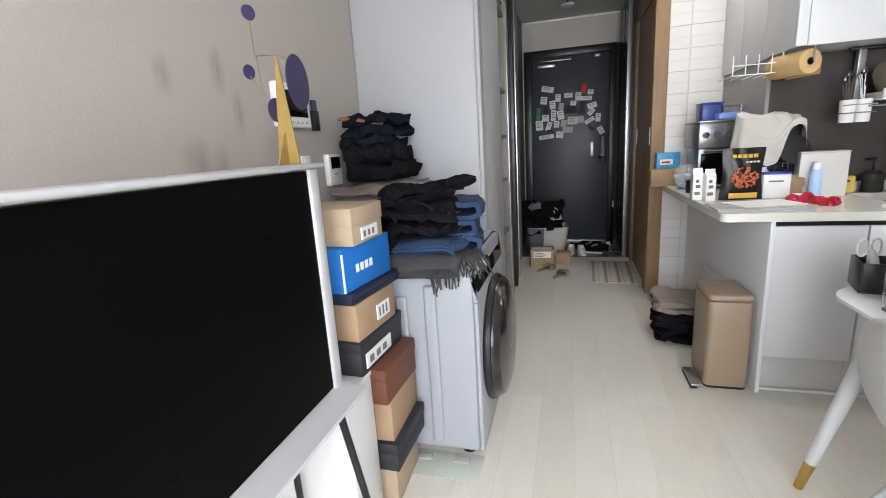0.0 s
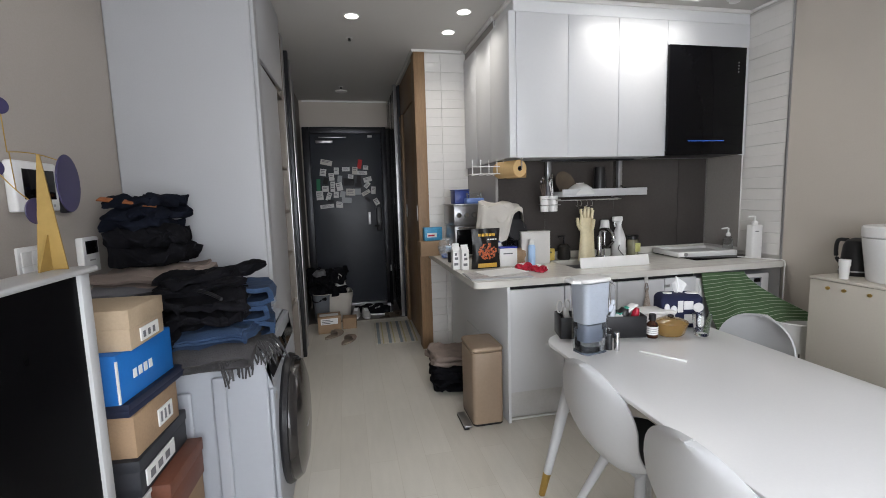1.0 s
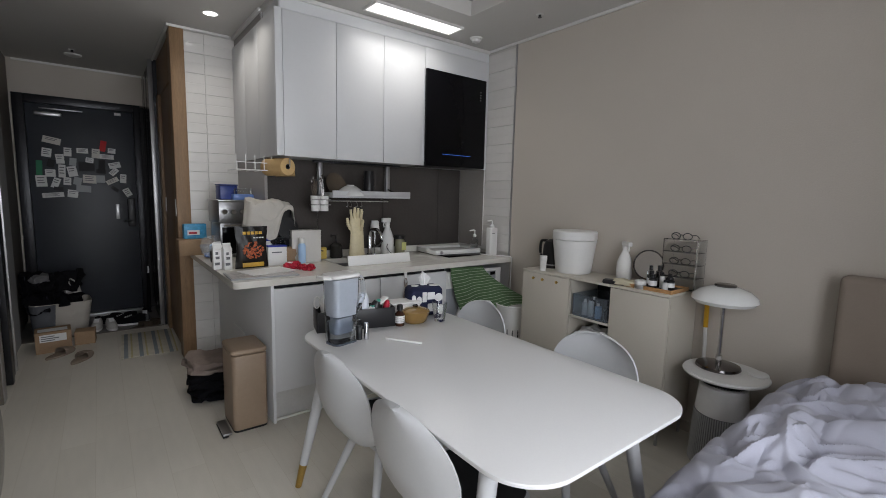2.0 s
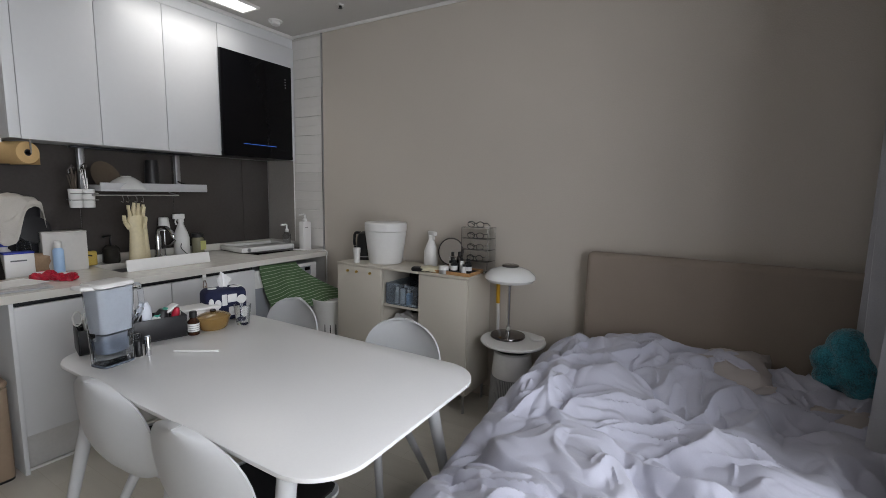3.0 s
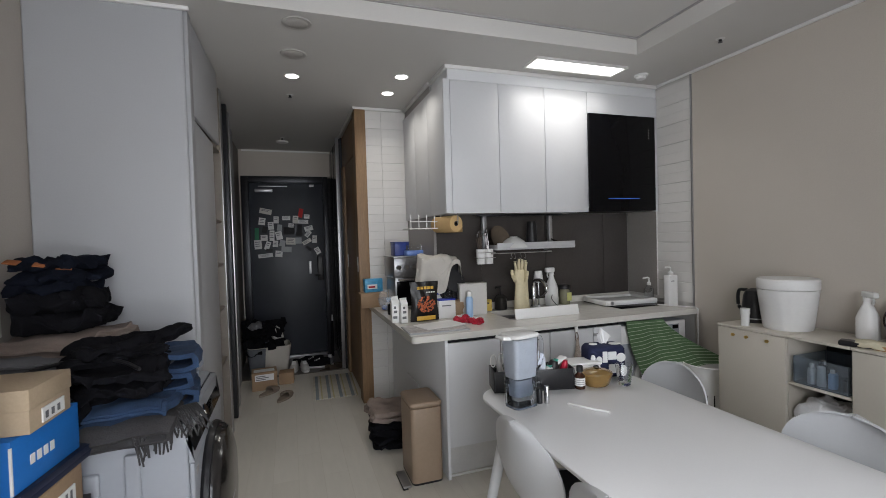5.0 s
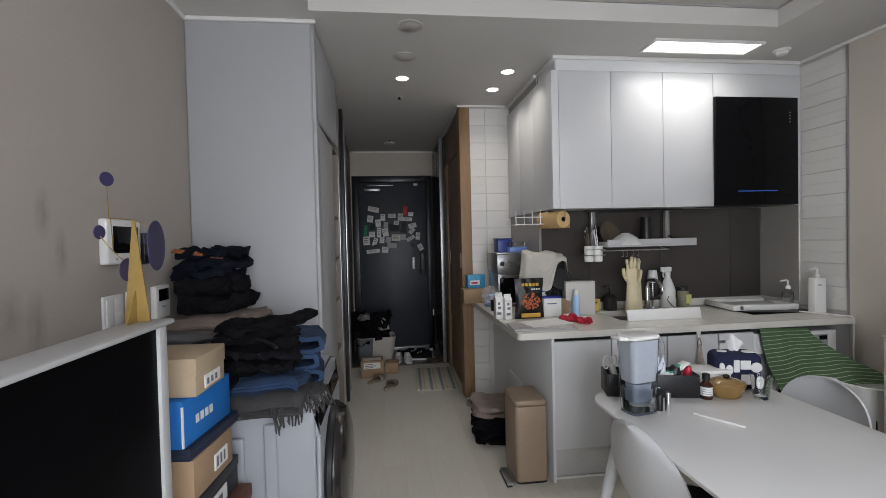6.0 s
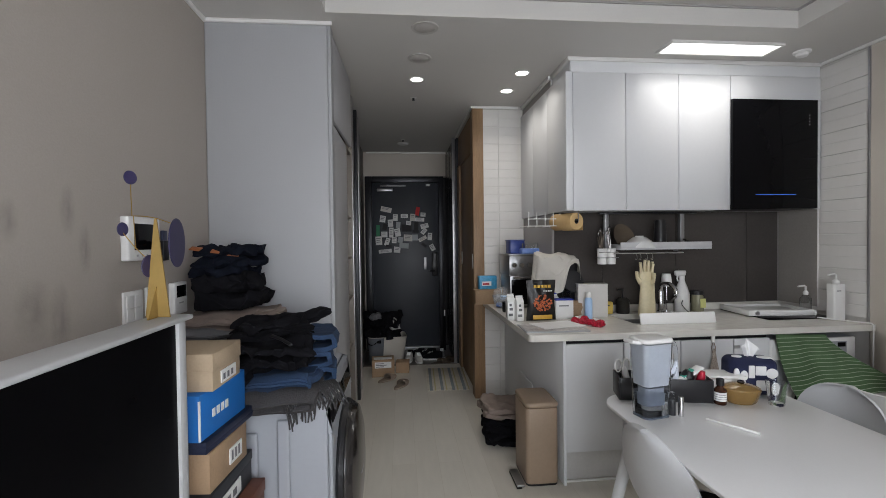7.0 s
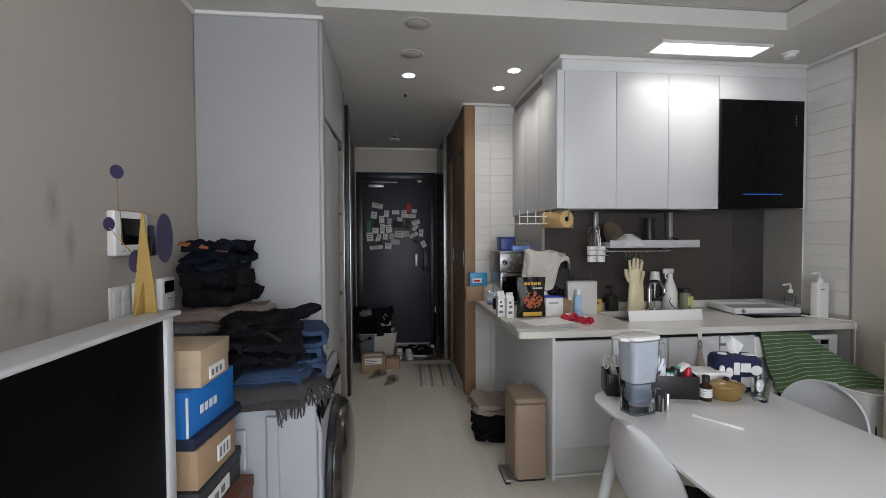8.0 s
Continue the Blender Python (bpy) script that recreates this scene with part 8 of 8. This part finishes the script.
def sneaker(x, y, z, rz, material, sole_m, label):
    t = thing("sneaker", x, y, z, label, "shoe", "shoes at the entrance", rz=rz)
    out = [(0.046 * math.sin(2 * math.pi * k / 28) * (1 + 0.2 * math.cos(2 * math.pi * k / 28)), 0.145 * math.cos(2 * math.pi * k / 28)) for k in range(28)]
    part("sole", slab(out, 0, 0.026, 0.006), sole_m, t)
    bm = bmesh.new()
    rows_ = []
    for j in range(15):
        v_ = j / 14
        y_ = -0.138 + 0.272 * v_
        half = 0.044 * math.sqrt(max(0.03, 1 - (abs(y_) / 0.142) ** 3)) * (1 + 0.12 * v_)
        hgt = 0.085 if v_ < 0.45 else 0.085 - 0.05 * ((v_ - 0.45) / 0.55) ** 0.9
        hgt *= math.sqrt(max(0.05, 1 - max(0, (v_ - 0.8) / 0.2) ** 2))
        rows_.append([bm.verts.new((half * math.cos(math.pi * (1 - i / 12)) * (1 - 0.2 * math.sin(math.pi * i / 12)), y_, 0.024 + hgt * math.sin(math.pi * i / 12) ** 0.6)) for i in range(13)])
    for a, b in zip(rows_, rows_[1:]):
        for i in range(12):
            bm.faces.new((a[i], a[i + 1], b[i + 1], b[i]))
    bm.faces.new(rows_[0]), bm.faces.new(rows_[-1])
    bmesh.ops.recalc_face_normals(bm, faces=bm.faces)
    part("upper", bm, material, t)
    part("opening", slab([(0.026 * math.cos(2 * math.pi * k / 20), -0.07 + 0.05 * math.sin(2 * math.pi * k / 20)) for k in range(20)], 0.107, 0.1115), BLACK_CLOTH, t)
    lb = bmesh.new()
    for k in range(4):
        add_box(lb, -0.022, -0.012 + 0.018 * k, 0.100 - 0.006 * k, 0.022, -0.004 + 0.018 * k, 0.1095 - 0.006 * k, 0.002)
    part("laces", lb, LABEL_WHITE, t)


SNEAK_W = mat("worn_white_canvas", (0.50, 0.49, 0.47), 0.8, vary=0.15, fine=160, bump=0.3)
sneaker(0.31, 5.48, -0.035, 172, SNEAK_W, WHITE_PLASTIC, "worn off-white sneaker at the entrance")
sneaker(0.43, 5.44, -0.035, 188, SNEAK_W, WHITE_PLASTIC, "worn off-white sneaker at the entrance")
sneaker(0.53, 5.62, -0.035, 100, BLACK_CLOTH, BLACK_PLASTIC, "black sneaker at the entrance")
sneaker(0.60, 5.50, -0.035, 82, BLACK_CLOTH, WHITE_PLASTIC, "black sneaker with white laces at the entrance")
sneaker(0.42, 5.68, -0.035, 60, BLACK_CLOTH, BLACK_PLASTIC, "black sneaker pushed against another")
sneaker(0.74, 5.62, -0.035, 176, GREY_SWEAT, WHITE_PLASTIC, "grey sneaker at the entrance")

basket = thing("fabric_laundry_basket", 0.035, 5.50, -0.035, "pale fabric laundry basket with a grey end, overfull", "basket", rz=6)
BASKET = mat("cream_canvas_basket", (0.50, 0.47, 0.42), 0.85, vary=0.07, fine=200, bump=0.3)
bm = taper_box(0.38, 0.30, 0.48, 0.36, 0.0, 0.34, 0.07)
top_faces = [f for f in bm.faces if f.calc_center_median().z > 0.33]
bmesh.ops.delete(bm, geom=top_faces, context="FACES_ONLY")
thicken(bm, 0.008)
part("canvas", bm, BASKET, basket)
bm = taper_box(0.19, 0.315, 0.23, 0.372, 0.004, 0.335, 0.07)
part("grey_end", turned(bm, pose(-0.128, -0.004, 0)), mat("slate_canvas", (0.12, 0.13, 0.145), 0.85, vary=0.1, fine=200, bump=0.3), basket, "slate grey fabric end")
lay = folded("laundry_heap", -0.01, 5.49, 0.22, 0.40, 0.29, 0.34, BLACK_CLOTH, "dark laundry heaped above a basket rim", 8, 31.0, 2, 0.05, "laundry", "laundry in the basket")
folded("laundry_heap", 0.13, 5.40, 0.38, 0.10, 0.16, 0.13, SNEAK_W, "pale garment hanging out of the basket", 30, 33.0, 1, 0.03, "laundry", "laundry in the basket")
folded("laundry_heap", -0.10, 5.40, 0.52, 0.17, 0.10, 0.06, GREY_SWEAT, "grey garment on top of the laundry", 10, 35.0, 1, 0.03, "laundry", "laundry in the basket")
pc = carton("parcel_box", 0.245, 0.20, 0.185, CARDBOARD, "tan cardboard parcel with a white shipping label", pose(-0.105, 4.71, 0.0, 0, 0, 4), 0.0, "parcels by the step")
part("shipping_label", turned(box(0.02, 0.03, 0.1855, 0.22, 0.13, 0.187), pose(0, 0, 0)), LABEL_WHITE, pc, "white shipping label", smooth=False)
part("front_label", box(0.03, -0.002, 0.10, 0.21, 0.0, 0.165), LABEL_WHITE, pc, "white shipping label", smooth=False)
for k in range(3):
    part("print_bars", box(0.04, -0.0032, 0.11 + 0.017 * k, 0.13 + 0.03 * (k % 2), -0.0015, 0.118 + 0.017 * k), BAR_INK, pc, smooth=False)
carton("parcel_box", 0.15, 0.16, 0.12, CARDBOARD, "small tan cardboard parcel beside another", pose(0.15, 4.84, 0.0, 0, 0, -3), 0.0, "parcels by the step")
umb = thing("folded_umbrella", 0.80, 5.90, -0.035, "black folded umbrella leaning at the entrance", "umbrella")
part("canopy", tube([(0, 0, 0.02), (0.01, 0.03, 0.25), (0.015, 0.06, 0.48)], 0.022, 12, taper=0.012), BLACK_CLOTH, umb)
part("handle", tube([(0.015, 0.06, 0.48), (0.017, 0.07, 0.56)], 0.010, 10), GREY_ALU, umb)

# ---------------------------------------------------------------- ceiling fittings
LED = glow("led_panel_glow", (1.0, 0.985, 0.96), 3.0)
lp = thing("led_ceiling_panel", 2.328, 2.572, CEIL, "lit slim rectangular ceiling panel lamp", "ceiling light")
lf = bmesh.new()
for x0, y0, x1, y1 in ((-0.385, -0.095, 0.385, -0.08), (-0.385, 0.08, 0.385, 0.095), (-0.385, -0.08, -0.37, 0.08), (0.37, -0.08, 0.385, 0.08)):
    add_box(lf, x0, y0, -0.018, x1, y1, -0.0005, 0.002)
part("frame", lf, WHITE_TRIM, lp)
part("diffuser", box(-0.37, -0.08, -0.012, 0.37, 0.08, -0.006), LED, lp, "glowing white diffuser", smooth=False)
DGLOW = glow("downlight_glow", (1.0, 0.97, 0.92), 9.0)
for x, y in ((0.368, 3.271), (1.149, 3.094), (1.126, 3.495)):
    d = thing("recessed_downlight", x, y, CEIL, "lit round recessed ceiling downlight", "downlight", "ceiling downlights")
    part("ring", lathe([(0.046, -0.004), (0.056, -0.004), (0.058, -0.0005), (0.045, -0.0005), (0.046, -0.004)], 36), WHITE_TRIM, d)
    part("lens", lathe([(0, -0.003), (0.0455, -0.003)], 36), DGLOW, d, "glowing lens")
for x, y in ((0.387, 2.428), (0.373, 2.866)):
    s_ = thing("ceiling_vent", x, y, CEIL, "round pale grey ceiling vent cover", "vent", "ceiling vents")
    part("rim", lathe([(0.062, -0.006), (0.078, -0.006), (0.082, -0.0005)], 40), GREY_TRIM if y > 3 else mat("pale_vent_plastic", (0.47, 0.455, 0.43), 0.5) if "pale_vent_plastic" not in bpy.data.materials else bpy.data.materials["pale_vent_plastic"], s_)
    part("cover", lathe([(0, -0.010), (0.05, -0.010), (0.062, -0.004)], 40), bpy.data.materials["pale_vent_plastic"], s_)
fd = thing("corridor_sensor", 0.27, 5.55, CEIL, "round white ceiling sensor by the entrance", "sensor")
part("disc", lathe([(0.07, -0.0005), (0.068, -0.012), (0.05, -0.02), (0, -0.022)], 32), WHITE_TRIM, fd)
for x, y in ((0.355, 3.719), (2.963, 1.939), (0.27, 5.35)):
    s_ = thing("sprinkler_head", x, y, CEIL, "small dark ceiling sprinkler head", "sprinkler", "ceiling sprinklers")
    part("escutcheon", lathe([(0.028, -0.0005), (0.026, -0.004), (0.012, -0.006), (0, -0.006)], 24), WHITE_TRIM, s_)
    part("head", lathe([(0.010, -0.006), (0.010, -0.02), (0.015, -0.024), (0, -0.026)], 18), DARK_FRAME, s_)
dt = thing("smoke_detector", 2.943, 2.60, CEIL, "white round smoke detector", "smoke detector")
part("base", lathe([(0.052, -0.0005), (0.050, -0.012), (0.0, -0.012)], 32), WHITE_PLASTIC, dt)
part("chamber", lathe([(0.036, -0.012), (0.034, -0.032), (0.02, -0.038), (0, -0.038)], 28), WHITE_PLASTIC, dt)

# ---------------------------------------------------------------- wall tiles, laid in running courses
TILE_H, GAP = 0.159, 0.0022
tile_meshes = {}


def tile_mesh(w, h):
    """One tile in the x-z plane, facing -y: two pillow-edged halves with a shallow groove between."""
    key = (round(w, 3), round(h, 3))
    if key not in tile_meshes:
        e, verts, faces = 0.0045, [], []
        for z0, z1 in ((0, h / 2), (h / 2, h)):
            n = len(verts)
            verts += [(0, 0, z0), (w, 0, z0), (w, 0, z1), (0, 0, z1), (0, -0.0066, z0), (w, -0.0066, z0), (w, -0.0066, z1), (0, -0.0066, z1), (e, -0.008, z0 + e), (w - e, -0.008, z0 + e), (w - e, -0.008, z1 - e), (e, -0.008, z1 - e)]
            faces += [tuple(n + k for k in f) for f in ((8, 9, 10, 11), (4, 5, 9, 8), (5, 6, 10, 9), (6, 7, 11, 10), (7, 4, 8, 11), (0, 1, 5, 4), (1, 2, 6, 5), (2, 3, 7, 6), (3, 0, 4, 7))]
        me = bpy.data.meshes.new("tile")
        me.from_pydata(verts, [], faces)
        me.materials.append(TILE_WHITE)
        tile_meshes[key] = me
    return tile_meshes[key]


def lay_tiles(wall_name, label, origin, turn, length, z0, z1, joints):
    w_ = tagged(thing(wall_name, 0, 0, 0, label, "tiled wall"), kind="structure")
    w_.matrix_basis = Matrix.Translation(origin) @ pose(0, 0, 0, 0, 0, turn)
    z, row = z0, 0
    while z < z1 - 0.02:
        h = min(TILE_H, z1 - z)
        edges = [0.0] + [j for j in joints[row % len(joints)] if 0.03 < j < length - 0.03] + [length]
        for a, b in zip(edges, edges[1:]):
            t = new("tile", tile_mesh(b - a - GAP, h - GAP))
            t.parent = w_
            t.location = (a + GAP / 2, 0.0, z + GAP / 2)
            t.rotation_euler = (radians(random.uniform(-0.2, 0.2)), 0, radians(random.uniform(-0.2, 0.2)))
        z += TILE_H
        row += 1


random.seed(9)
lay_tiles("wall_tile_end", "glossy white tiles on the wall beside the oak door", (0.912, TILEWALL + 0.0035, 0), 0, 0.472, 0.0, CEIL - 0.023, ((0.237,), (0.237,)))
lay_tiles("wall_tile_east", "glossy white tiles beside the hob", (EAST + 0.0035, KBACK - 0.002, 0), -90, KBACK - 2.447, 0.945, CEIL - 0.023, ((0.30,), (0.30,)))
